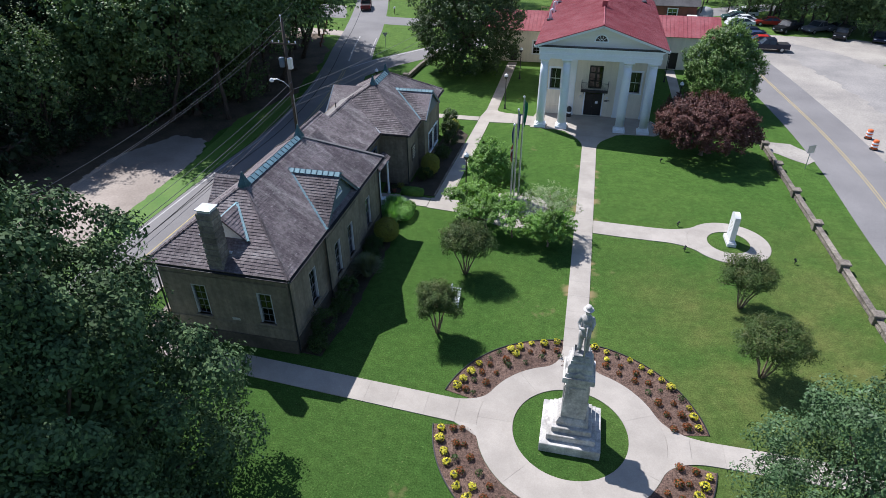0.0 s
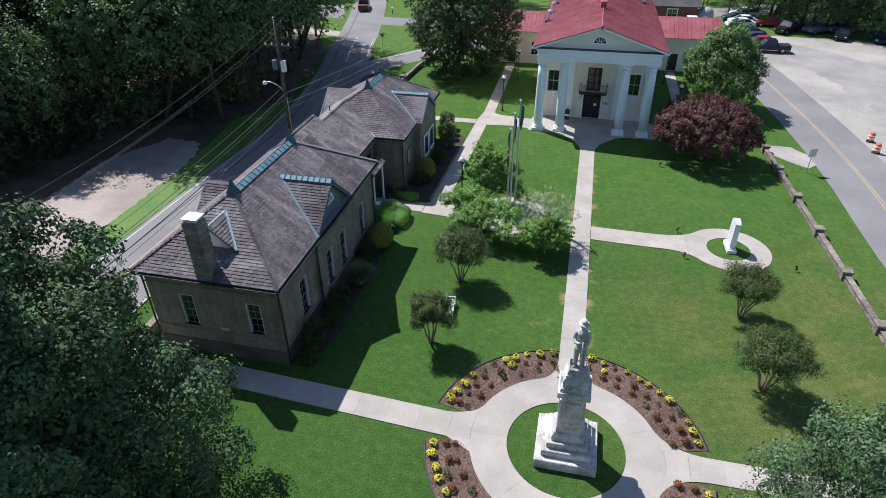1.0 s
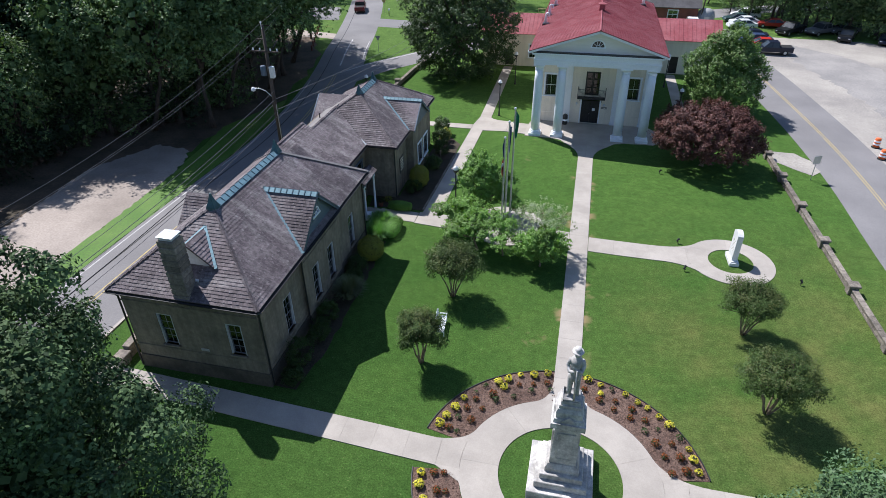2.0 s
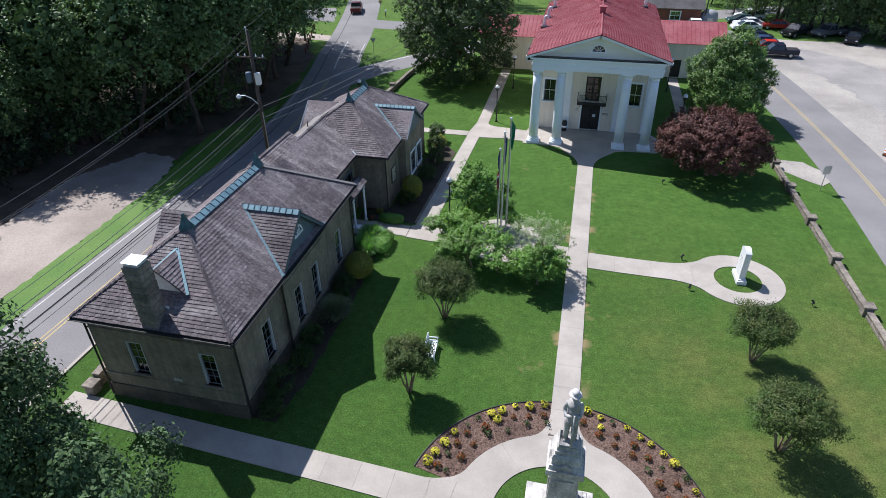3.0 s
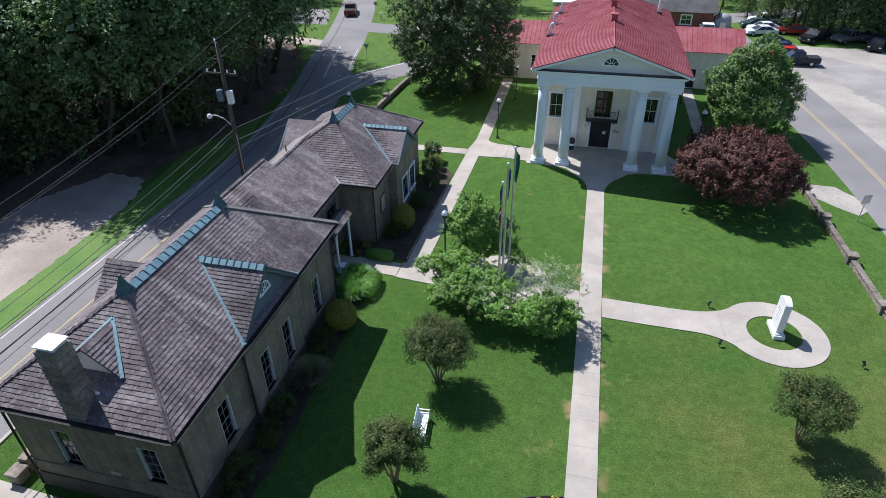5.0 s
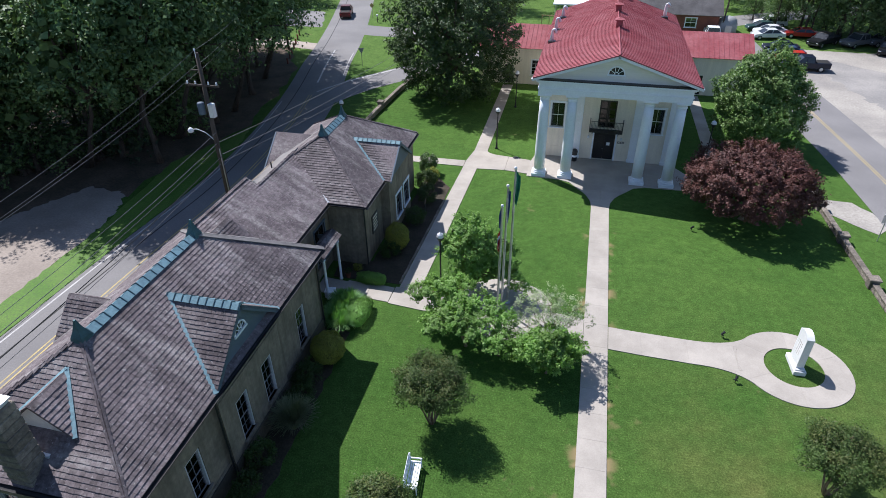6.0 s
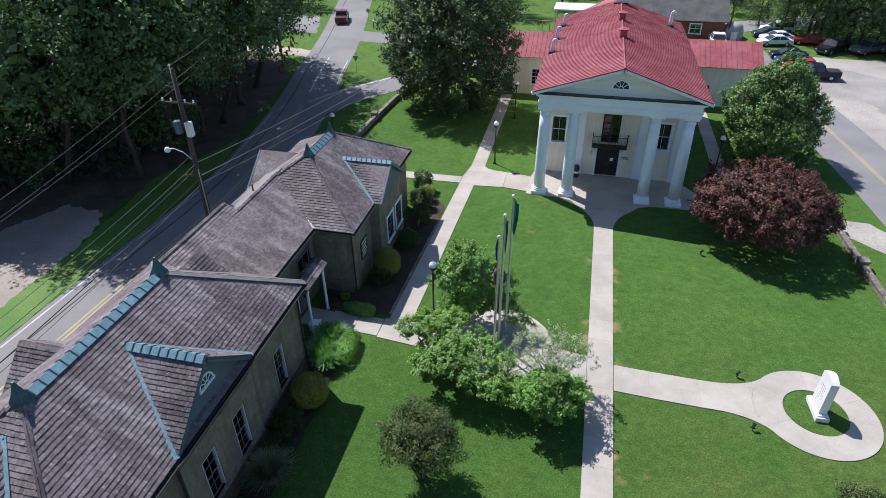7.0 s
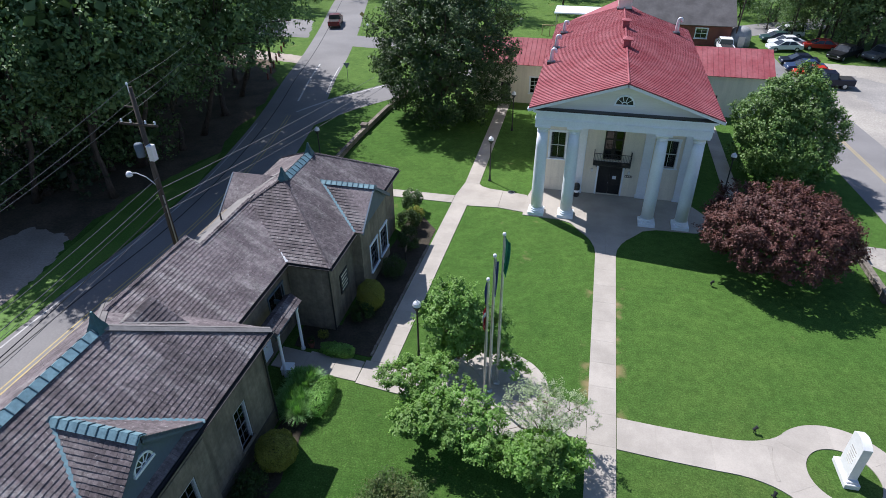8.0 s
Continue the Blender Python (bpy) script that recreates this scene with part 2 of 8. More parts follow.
SHINGLE = surface("grey_brown_shingle", (0.084, 0.068, 0.071), (0.152, 0.126, 0.129), 0.82, 0.6, 7, 0.4, 0.015, vary=0.26, island=0.26, grit=0.45, spec=0.45)


def streaks(m):
    """Pale lichen streaks that run down the slopes."""
    nt = m.node_tree
    bs = nt.nodes["Principled BSDF"]
    old = bs.inputs["Base Color"].links[0].from_socket
    s = ramp(nt, noise_tex(nt, 1.0, 4.0, 0.6, (0.22, 1.1, 0.22)), 0.50, 0.66, 0.0, 1.0)
    s2 = ramp(nt, noise_tex(nt, 4.0, 5.0, 0.75), 0.40, 0.60, 0.10, 0.80)
    f = node(nt, "Math", [(0, s), (1, s2)], operation="MULTIPLY").outputs[0]
    spots = ramp(nt, noise_tex(nt, 8.0, 3.0, 0.6), 0.62, 0.69, 0.0, 0.6)
    nt.links.new(mixc(nt, spots, mixc(nt, f, old, (0.345, 0.318, 0.305)), (0.38, 0.362, 0.355)), bs.inputs["Base Color"])


streaks(SHINGLE)


def runs(m, low=0.72, high=1.08):
    """Rain streaks that run down a wall."""
    nt = m.node_tree
    bs = nt.nodes["Principled BSDF"]
    old = bs.inputs["Base Color"].links[0].from_socket
    s = ramp(nt, noise_tex(nt, 1.0, 5.0, 0.65, (2.2, 2.2, 0.22)), 0.32, 0.62, low, high)
    nt.links.new(mixc(nt, 1.0, old, node(nt, "CombineColor", [(0, s), (1, s), (2, s)]).outputs[0], "MULTIPLY"), bs.inputs["Base Color"])


runs(ASHLAR)
runs(STUCCO, 0.9, 1.03)
runs(GRANITE, 0.80, 1.08)
PATINA = surface("verdigris_copper", (0.205, 0.335, 0.375), (0.145, 0.245, 0.280), 0.55, 1.2, 9, 0.15, 0.006, metal=0.25, grit=0.2, vary=0.1)
DARKCOPPER = surface("dark_weathered_copper", (0.070, 0.150, 0.165), (0.045, 0.100, 0.112), 0.55, 1.2, 9, 0.15, 0.006, metal=0.25, grit=0.2, vary=0.1)
BLUEGREY = surface("slate_blue_paint", (0.115, 0.155, 0.20), (0.090, 0.122, 0.158), 0.6, 0.7, 9, 0.08, 0.004, grit=0.1)
BLACK = surface("black_metal", (0.018, 0.018, 0.02), (0.03, 0.03, 0.032), 0.45, 1.0, 9, 0.05, 0.003, grit=0.2, spec=0.5)
DARKWOOD = surface("dark_door_paint", (0.020, 0.019, 0.022), (0.032, 0.03, 0.03), 0.4, 1.0, 9, 0.05, 0.003, grit=0.2)
GALV = surface("galvanised_steel", (0.55, 0.57, 0.58), (0.45, 0.47, 0.48), 0.4, 1.0, 10, 0.05, 0.003, metal=0.8, grit=0.1)
TIN = surface("pale_sheet_metal", (0.74, 0.76, 0.78), (0.66, 0.68, 0.70), 0.4, 1.5, 8, 0.05, 0.003, metal=0.3, grit=0.08)
POLEWOOD = surface("creosoted_pole_wood", (0.055, 0.042, 0.034), (0.095, 0.075, 0.06), 0.85, 1.2, 6, 0.4, 0.02, grit=0.3, stretch=(8, 8, 0.6))
BARK = surface("bark", (0.055, 0.043, 0.034), (0.10, 0.08, 0.064), 0.9, 2.0, 7, 0.7, 0.04, grit=0.4, stretch=(3, 3, 0.7))
SMOOTHBARK = surface("smooth_tan_bark", (0.26, 0.20, 0.14), (0.18, 0.13, 0.09), 0.8, 3.0, 8, 0.3, 0.02, grit=0.25)
BRICK = surface("red_brick_wall", (0.23, 0.085, 0.06), (0.16, 0.065, 0.05), 0.9, 1.0, 8, 0.3, 0.01, island=0.15, grit=0.2)
GREYROOF = surface("grey_asphalt_roof", (0.075, 0.072, 0.072), (0.12, 0.115, 0.115), 0.9, 0.5, 6, 0.3, 0.01, grit=0.2)
RUBBER = surface("tyre_rubber", (0.018, 0.018, 0.018), (0.03, 0.03, 0.03), 0.8, 3, 20, 0.1, 0.002)
ORANGE = surface("orange_plastic", (0.75, 0.16, 0.04), (0.62, 0.13, 0.04), 0.5, 2, 9, 0.05, 0.003, grit=0.08)
GLASS = glass_material("window_glass", (0.34, 0.37, 0.42))
DARKGLASS = glass_material("tinted_glass", (0.12, 0.13, 0.14))
OPAL = surface("opal_glass", (0.82, 0.83, 0.84), (0.78, 0.79, 0.8), 0.25, 2, 9, 0.0, 0.002, grit=0.03, spec=0.6)
ROOM = surface("dim_room_plaster", (0.22, 0.20, 0.17), (0.18, 0.17, 0.15), 0.9, 0.6, 6, 0.0, 0.002, grit=0.1)
CURTAIN = surface("pale_curtain", (0.52, 0.48, 0.38), (0.44, 0.40, 0.32), 0.9, 3, 9, 0.2, 0.01, grit=0.15)

L_NEAR = leaf("maple_leaves", (0.034, 0.066, 0.028), (0.120, 0.188, 0.080), 0.6, 0.02, 0.08, 0.7)
L_NEARPALE = leaf("grey_green_maple_leaves", (0.045, 0.095, 0.038), (0.115, 0.195, 0.080), 0.5, 0.06, 0.25, 0.9)
L_FOREST = leaf("forest_leaves", (0.070, 0.130, 0.050), (0.190, 0.282, 0.112), 0.55, 0.24, 0.30, 0.3)
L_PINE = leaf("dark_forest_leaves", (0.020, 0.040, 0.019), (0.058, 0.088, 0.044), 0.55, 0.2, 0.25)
L_DARKOAK = leaf("dark_oak_leaves", (0.034, 0.072, 0.024), (0.085, 0.138, 0.046), 0.5, 0.2, 0.35)
L_OAK = leaf("oak_leaves", (0.074, 0.142, 0.053), (0.178, 0.260, 0.100), 0.55, 0.26, 0.32)
L_HOLLY = leaf("dogwood_leaves", (0.100, 0.190, 0.048), (0.190, 0.290, 0.086), 0.5, 0.2, 0.35)
L_DOG = leaf("bright_dogwood_leaves", (0.160, 0.310, 0.060), (0.270, 0.430, 0.125), 0.5, 0.40, 0.30)
L_PALE = leaf("sparse_pale_leaves", (0.30, 0.37, 0.22), (0.46, 0.52, 0.34), 0.6, 0.4)
L_RED = leaf("purple_maple_leaves", (0.092, 0.036, 0.030), (0.165, 0.073, 0.060), 0.55, 0.16, 0.35)
L_CREPE = leaf("crepe_myrtle_leaves", (0.046, 0.088, 0.022), (0.104, 0.158, 0.044), 0.5, 0.2, 0.25)
L_TIP = leaf("bronze_leaf_tips", (0.092, 0.118, 0.034), (0.135, 0.160, 0.050), 0.5, 0.22, 0.3)
L_SHRUB = leaf("shrub_leaves", (0.028, 0.062, 0.015), (0.065, 0.105, 0.026), 0.5, 0.2, 0.3)
L_YSHRUB = leaf("yellow_green_leaves", (0.18, 0.20, 0.035), (0.36, 0.36, 0.075), 0.55, 0.25, 0.3)
L_BLADE = leaf("long_grass_leaves", (0.10, 0.25, 0.055), (0.25, 0.44, 0.15), 0.45, 0.28)
L_HEDGE = leaf("clipped_hedge_leaves", (0.12, 0.28, 0.045), (0.24, 0.45, 0.10), 0.5, 0.2, 0.3)
L_PALEBLADE = leaf("pale_long_grass_leaves", (0.16, 0.19, 0.11), (0.24, 0.26, 0.16), 0.5, 0.3)
P_YELLOW = leaf("yellow_petals", (0.80, 0.70, 0.05), (0.86, 0.80, 0.13), 0.6, 0.2)
P_ORANGE = leaf("rust_petals", (0.22, 0.055, 0.015), (0.32, 0.10, 0.02), 0.6, 0.2)

# ---- ground, roads and walks ----
def ribbon(centre, half, z, lift=0.0):
    """A flat strip along (x, y) points."""
    g = Geo()
    left, right = [], []
    for i, (x, y) in enumerate(centre):
        a, b = centre[max(i - 1, 0)], centre[min(i + 1, len(centre) - 1)]
        d = Vector((b[0] - a[0], b[1] - a[1])).normalized()
        left.append((x - d.y * half, y + d.x * half, z))
        right.append((x + d.y * half, y - d.x * half, z))
    n = len(centre)
    g.add(left + right, [(i, n + i, n + i + 1, i + 1) for i in range(n - 1)])
    return g


def smooth_line(pts, steps=8):
    """A Catmull-Rom line through points."""
    p = [pts[0]] + list(pts) + [pts[-1]]
    out = []
    for i in range(1, len(p) - 2):
        for s in range(steps):
            t = s / steps
            out.append(tuple(0.5 * (2 * p[i][k] + (p[i + 1][k] - p[i - 1][k]) * t + (2 * p[i - 1][k] - 5 * p[i][k] + 4 * p[i + 1][k] - p[i + 2][k]) * t * t
                                    + (3 * p[i][k] - p[i - 1][k] - 3 * p[i + 1][k] + p[i + 2][k]) * t ** 3) for k in range(len(pts[0]))))
    return out + [tuple(pts[-1])]


def shift_line(line, off):
    out = []
    for i, (x, y) in enumerate(line):
        a, b = line[max(i - 1, 0)], line[min(i + 1, len(line) - 1)]
        d = Vector((b[0] - a[0], b[1] - a[1])).normalized()
        out.append((x + d.y * off, y - d.x * off))
    return out


def ragged(poly, amp, seed, step=0.7):
    """An outline with an uneven edge."""
    rnd = random.Random(seed)
    out = []
    for i, (x, y) in enumerate(poly):
        x2, y2 = poly[(i + 1) % len(poly)]
        n = max(1, int(math.hypot(x2 - x, y2 - y) / step))
        for k in range(n):
            t = k / n
            out.append((x + (x2 - x) * t + rnd.uniform(-amp, amp), y + (y2 - y) * t + rnd.uniform(-amp, amp)))
    return out


def flat(poly, z):
    return Geo().add([(x, y, z) for x, y in poly], [tuple(range(len(poly)))])


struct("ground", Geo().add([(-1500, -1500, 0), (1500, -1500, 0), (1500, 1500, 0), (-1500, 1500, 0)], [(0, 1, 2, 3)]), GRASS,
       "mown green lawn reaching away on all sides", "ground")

TRACK = surface("packed_gravel", (0.33, 0.31, 0.285), (0.24, 0.23, 0.215), 0.95, 0.2, 5, 0.3, 0.02, grit=0.2)
STREET = smooth_line([(-31.8, -40), (-31.7, 15), (-31.5, 45), (-31.2, 56), (-31.8, 65), (-33.3, 75), (-35.2, 84), (-37.6, 93.5), (-39.9, 104), (-43.5, 118), (-47.5, 132), (-57, 165), (-72, 210)])
struct("road_west", ribbon(STREET, 3.35, 0.012), ASPHALT, "worn grey asphalt street with painted lines", "road")
SIDE = smooth_line([(-42, 113), (-34, 112), (-24, 112.5), (-10, 116), (6, 121), (30, 136), (60, 150)])
struct("road_side", ribbon(SIDE, 3.0, 0.008), ASPHALT, "grey asphalt side street joining the main one", "road")
SLIP = smooth_line([(-33.5, 78), (-30.5, 84.5), (-27.4, 89), (-22, 96), (-13, 106), (-5, 113)])
struct("road_slip", ribbon(SLIP, 2.5, 0.016), ASPHALT, "narrow asphalt turning lane", "road")
EAST = smooth_line([(27.5, -40), (25.9, 20), (24.6, 42), (24.6, 58), (24.0, 70), (22.8, 82), (21.6, 92), (19.5, 106), (18.6, 118)])
struct("road_east", ribbon(EAST, 3.3, 0.020), ASPHALT, "grey asphalt road with a double yellow line", "road")
struct("car_park", flat(ragged([(26.8, 62), (30, 63), (62, 60), (70, 106), (46, 110), (40, 113), (28, 113.5), (21.5, 112), (20.6, 104), (23.2, 93), (25.6, 80)], 0.35, 3), 0.010),
       GRAVEL, "pale worn gravel car park", "ground")
struct("gravel_track", flat(ragged([(27.5, 101.0), (31.5, 84.5), (33.5, 70.0), (36.0, 62.0), (60, 61), (58, 78), (42.0, 90.0), (35.0, 104.0), (29.5, 108.5)], 0.5, 5), 0.014), TRACK, "worn grey track across the gravel", "ground")
struct("grass_island", flat(ragged([(39.5, 97.5), (56, 92), (60, 100), (44, 105)], 0.15, 8), 0.05), VERGE, "small grass island in the car park", "ground")
struct("dirt_lot", flat(ragged([(-37.6, 20), (-37.4, 36), (-37.6, 46), (-38.4, 51), (-39.8, 53.6), (-43.5, 54.2), (-46.6, 47.5), (-45.6, 38), (-45.0, 30), (-45, 20)], 0.22, 11, 0.3), 0.012), DIRT,
       "bare sandy pull-off beside the street", "ground")
struct("verge", flat(ragged([(-35.05, 10), (-34.9, 45), (-34.7, 54), (-35.1, 64), (-36.5, 70), (-39.5, 60), (-37.9, 48), (-37.5, 36), (-37.8, 10)], 0.12, 12), 0.016), VERGE,
       "bright green grass verge along the street", "grass")
struct("woodland_floor", flat(ragged([(-44.6, -20), (-44.8, 36), (-45.8, 47), (-43, 53.6), (-39.6, 53.2), (-39.4, 59), (-37, 68), (-38, 78), (-41, 90), (-47, 101), (-60, 104), (-140, 120), (-140, -20)], 0.6, 14, 2.0), 0.008), FOREST_FLOOR,
       "shaded leaf litter under the trees", "ground")
struct("far_driveway", flat(ragged([(-41.5, 99.5), (-43, 103), (-60, 106), (-60, 101.5)], 0.2, 15), 0.010), DIRT, "sandy drive meeting the street", "ground")
struct("far_forecourt", flat(ragged([(-46.5, 113), (-50.5, 124), (-64, 126), (-62, 112)], 0.2, 16), 0.009), ASPHALT, "grey paved forecourt across the street", "ground")

for name, off, wid, mat, z, pts in (("road_line_a", 0.16, 0.05, ROADPAINT_Y, 0.017, STREET[:46]), ("road_line_b", -0.16, 0.05, ROADPAINT_Y, 0.017, STREET[:46]), ("road_line_h", 0.0, 0.10, ROADPAINT_W, 0.017, STREET[49:62]),
                                    ("road_line_c", -2.95, 0.06, ROADPAINT_W, 0.017, STREET[:44]), ("road_line_d", 2.95, 0.06, ROADPAINT_W, 0.017, STREET[51:61]),
                                    ("road_line_e", 0.12, 0.045, ROADPAINT_Y, 0.025, EAST), ("road_line_f", -0.12, 0.045, ROADPAINT_Y, 0.025, EAST),
                                    ("road_line_g", -2.1, 0.13, ROADPAINT_W, 0.021, SLIP[4:26])):
    struct(name, ribbon(shift_line(pts, off), wid, z), mat, "worn painted road line", "road line")
# tar seam along the street
struct("road_seam", ribbon(shift_line(STREET, -1.9), 0.05, 0.0165), RUBBER, "dark tar seam in the asphalt", "road line")
# concrete kerb strip on the near side of the street
struct("kerb", Geo().add(*(lambda a, b: ([(x, y, 0.0) for x, y in a] + [(x, y, 0.09) for x, y in a] + [(x, y, 0.09) for x, y in b] + [(x, y, 0.0) for x, y in b],
       [(k * len(a) + i, k * len(a) + i + 1, (k + 1) * len(a) + i + 1, (k + 1) * len(a) + i) for k in range(3) for i in range(len(a) - 1)]))(shift_line(STREET[:34], 3.4), shift_line(STREET[:34], 3.6))),
       CONCRETE, "low pale concrete kerb", "kerb")

MON = (0.03, 22.55)      # centre of the monument circle
STELE = (10.83, 43.55)    # centre of the small memorial circle
FLAGS = (-5.75, 45.3)    # centre of the flag plaza
WALK_TOP = 0.045
BED = surface("joint_sand", (0.26, 0.245, 0.22), (0.20, 0.19, 0.17), 0.95, 1.0, 12, 0.3, 0.01)


def arc(cx, cy, r, a0, a1, n):
    return [(cx + r * math.cos(radians(a0 + (a1 - a0) * i / n)), cy + r * math.sin(radians(a0 + (a1 - a0) * i / n))) for i in range(n + 1)]


PAVE = struct("pavement", Geo().box(-0.70, 0.70, 29.4, 62.4, 0.0, 0.022).slab([(-26.4, 23.1), (-4.6, 21.97), (-4.6, 23.42), (-26.4, 24.55)], 0.0, 0.022).box(4.6, 17.6, 21.95, 23.4, 0.0, 0.022), BED,
              "pale concrete footpath laid in slabs", "footpath")
SLABS = []  # outlines of the slabs, which are built at the end of the file


def run_slabs(x0, x1, y0, y1, along, step):
    """Slabs of a straight footpath."""
    lo, hi = (x0, x1) if along == "x" else (y0, y1)
    n = max(1, round((hi - lo) / step))
    for i in range(n):
        a, b = lo + (hi - lo) * i / n + 0.002, lo + (hi - lo) * (i + 1) / n - 0.002
        SLABS.append(((a, y0), (b, y0), (b, y1), (a, y1)) if along == "x" else ((x0, a), (x1, a), (x1, b), (x0, b)))


run_slabs(-0.72, 0.71, 27.36, 42.85, "y", 1.75)
run_slabs(-0.72, 0.71, 42.85, 44.9, "y", 2.05)
run_slabs(-0.72, 0.71, 44.9, 59.8, "y", 1.85)
for i in range(12):
    # the western arm runs a little askew
    a, b = -26.5 + 20.6 * i / 12 + 0.002, -26.5 + 20.6 * (i + 1) / 12 - 0.002
    SLABS.append(((a, 21.93 - 0.058 * (a + 5.9)), (b, 21.93 - 0.058 * (b + 5.9)), (b, 23.53 - 0.053 * (b + 5.9)), (a, 23.53 - 0.053 * (a + 5.9))))
run_slabs(5.9, 17.0, 21.95, 23.4, "x", 1.6)
SLABS.append(tuple([(-5.92, 23.53), (-5.92, 21.93)] + arc(*MON, 4.79, 196, 163, 6)))
SLABS.append(tuple([(5.92, 21.95), (5.92, 23.4)] + arc(*MON, 4.79, 19, -16, 6)))
for i in range(7):
    a, b = 360 / 7 * i + 26.02, 360 / 7 * (i + 1) + 25.98
    SLABS.append(tuple(arc(*MON, 4.78, a, b, 9) + arc(*MON, 2.92, b, a, 9)))
# path to the memorial and its ring
for a, b in ((0.74, 2.6), (2.6, 5.2), (5.2, 7.8)):
    y0a, y1a = 42.6 + 0.06 * max(0, 4 - a), 44.62 + 0.05 * max(0, 4 - a)
    y0b, y1b = 42.6 + 0.06 * max(0, 4 - b), 44.62 + 0.05 * max(0, 4 - b)
    SLABS.append(((a + 0.001, y0a), (b - 0.001, y0b), (b - 0.001, y1b), (a + 0.001, y1a)))
FLARES = []


def flare(c, ring, turn, half, run, spread, off=0.0):
    """Rounded corners on both sides of an arm that leaves a ring at the angle turn."""
    for sgn in (-1, 1):
        w = half + sgn * off
        corner = math.degrees(math.asin(w / ring))
        a, b = Vector((run, w)), Vector((ring * math.cos(radians(corner + spread)), ring * math.sin(radians(corner + spread))))
        k = Vector((ring * math.cos(radians(corner)) + 0.15, w))
        pts = [a.lerp(k, i / 8).lerp(k.lerp(b, i / 8), i / 8) for i in range(9)]
        pts += [Vector((ring * math.cos(radians(corner + spread * (1 - i / 5))), ring * math.sin(radians(corner + spread * (1 - i / 5))))) for i in range(1, 6)]
        pts = [Vector((q.x, sgn * q.y)) for q in pts]
        ca, sa = math.cos(radians(turn)), math.sin(radians(turn))
        poly = [(c[0] + q.x * ca - q.y * sa, c[1] + q.x * sa + q.y * ca) for q in pts]
        FLARES.append(poly if sgn > 0 else poly[::-1])


flare(STELE, 2.97, 180, 1.01, 5.1, 27, -0.06)
flare(MON, 4.77, 0, 0.72, 7.0, 17, 0.12)
flare(MON, 4.77, 90, 0.72, 6.3, 11, 0.03)
flare(MON, 4.77, 180, 0.78, 6.6, 12, -0.2)
SLABS.append(tuple([(7.802, 44.62), (7.802, 42.6)] + arc(*STELE, 2.99, 198, 152, 8)))
for i in range(6):
    a, b = 60 * i + 210.03, 60 * (i + 1) + 209.97
    SLABS.append(tuple(arc(*STELE, 2.98, a, b, 12) + arc(*STELE, 1.54, b, a, 12)))
# western path, entry walk, flag plaza
for i in range(12):
    ya, yb = 45.9 + 18.95 * i / 12 + 0.002, 45.9 + 18.95 * (i + 1) / 12 - 0.002
    xl = lambda y: -12.82 + (y - 45.9) * 0.022
    xr = lambda y: -11.4 + (y - 45.9) * 0.016
    SLABS.append(((xl(ya), ya), (xr(ya), ya), (xr(yb), yb), (xl(yb), yb)))
for i in range(12):
    ya, yb = 68.8 + 20.4 * i / 12 + 0.002, 68.8 + 20.4 * (i + 1) / 12 - 0.002
    sa, sb = 0.013 * (ya - 68.8), 0.013 * (yb - 68.8)
    SLABS.append(((-12.05 - sa, ya), (-10.8 - sa, ya), (-10.8 - sb, yb), (-12.05 - sb, yb)))
SLABS.append(((-12.42, 64.86), (-10.9, 64.8), (-8.6, 65.0), (-8.6, 67.95), (-9.8, 68.1), (-10.5, 68.4), (-10.8, 68.79), (-12.05, 68.79), (-12.4, 66.3)))
SLABS.append(((-8.58, 65.0), (-6.5, 64.7), (-6.5, 67.6), (-8.58, 67.95)))
run_slabs(-24.4, -12.44, 65.02, 66.25, "x", 1.7)
for a, b in ((-18.2, -16.4), (-16.4, -14.7), (-14.7, -13.1)):
    SLABS.append(((a, 44.3), (b - 0.016, 44.2), (b - 0.016, 45.75), (a, 45.9)))
SLABS.append(((-13.08, 44.1), (-10.7, 43.85), (-10.2, 43.9), (-10.6, 45.88), (-13.06, 45.88)))
SLABS.append(tuple([(-10.45, 45.5), (-10.18, 43.9)] + arc(*FLAGS, 3.06, 207, 175, 5)))
for i in range(8):
    a, b = 45 * i + 0.2, 45 * (i + 1) - 0.2
    SLABS.append(tuple([FLAGS] + arc(*FLAGS, 3.05, a, b, 8)))
SLABS.append(tuple([(-0.74, 43.0), (-0.74, 45.2)] + arc(*FLAGS, 3.06, 3, -42, 6)))
# apron before the portico
SLABS.append(tuple([(0.71, 59.82)] + [(0.71 + 1.29 * t ** 2.2, 59.8 + 3.0 * t) for t in (0.3, 0.6, 0.8, 1.0)] + [(0.0, 62.8), (0.0, 59.82)]))
SLABS.append(tuple([(-0.72, 59.82), (-0.01, 59.82), (-0.01, 62.8)] + [(-0.72 - 1.28 * t ** 2.2, 59.8 + 3.0 * t) for t in (1.0, 0.8, 0.6, 0.3)]))
# path east of the courthouse
run_slabs(9.5, 10.75, 67.5, 89.4, "y", 1.9)
struct("driveway_apron", flat(ragged([(16.9, 63.9), (17.6, 62.6), (19.0, 61.2), (20.4, 60.0), (21.3, 61.0), (21.0, 63.4), (20.0, 65.0), (18.2, 65.0)], 0.08, 21), 0.03), GRAVEL, "broken pale concrete driveway apron", "pavement")

# flower beds with a black edging, worn patches
BEDS = []


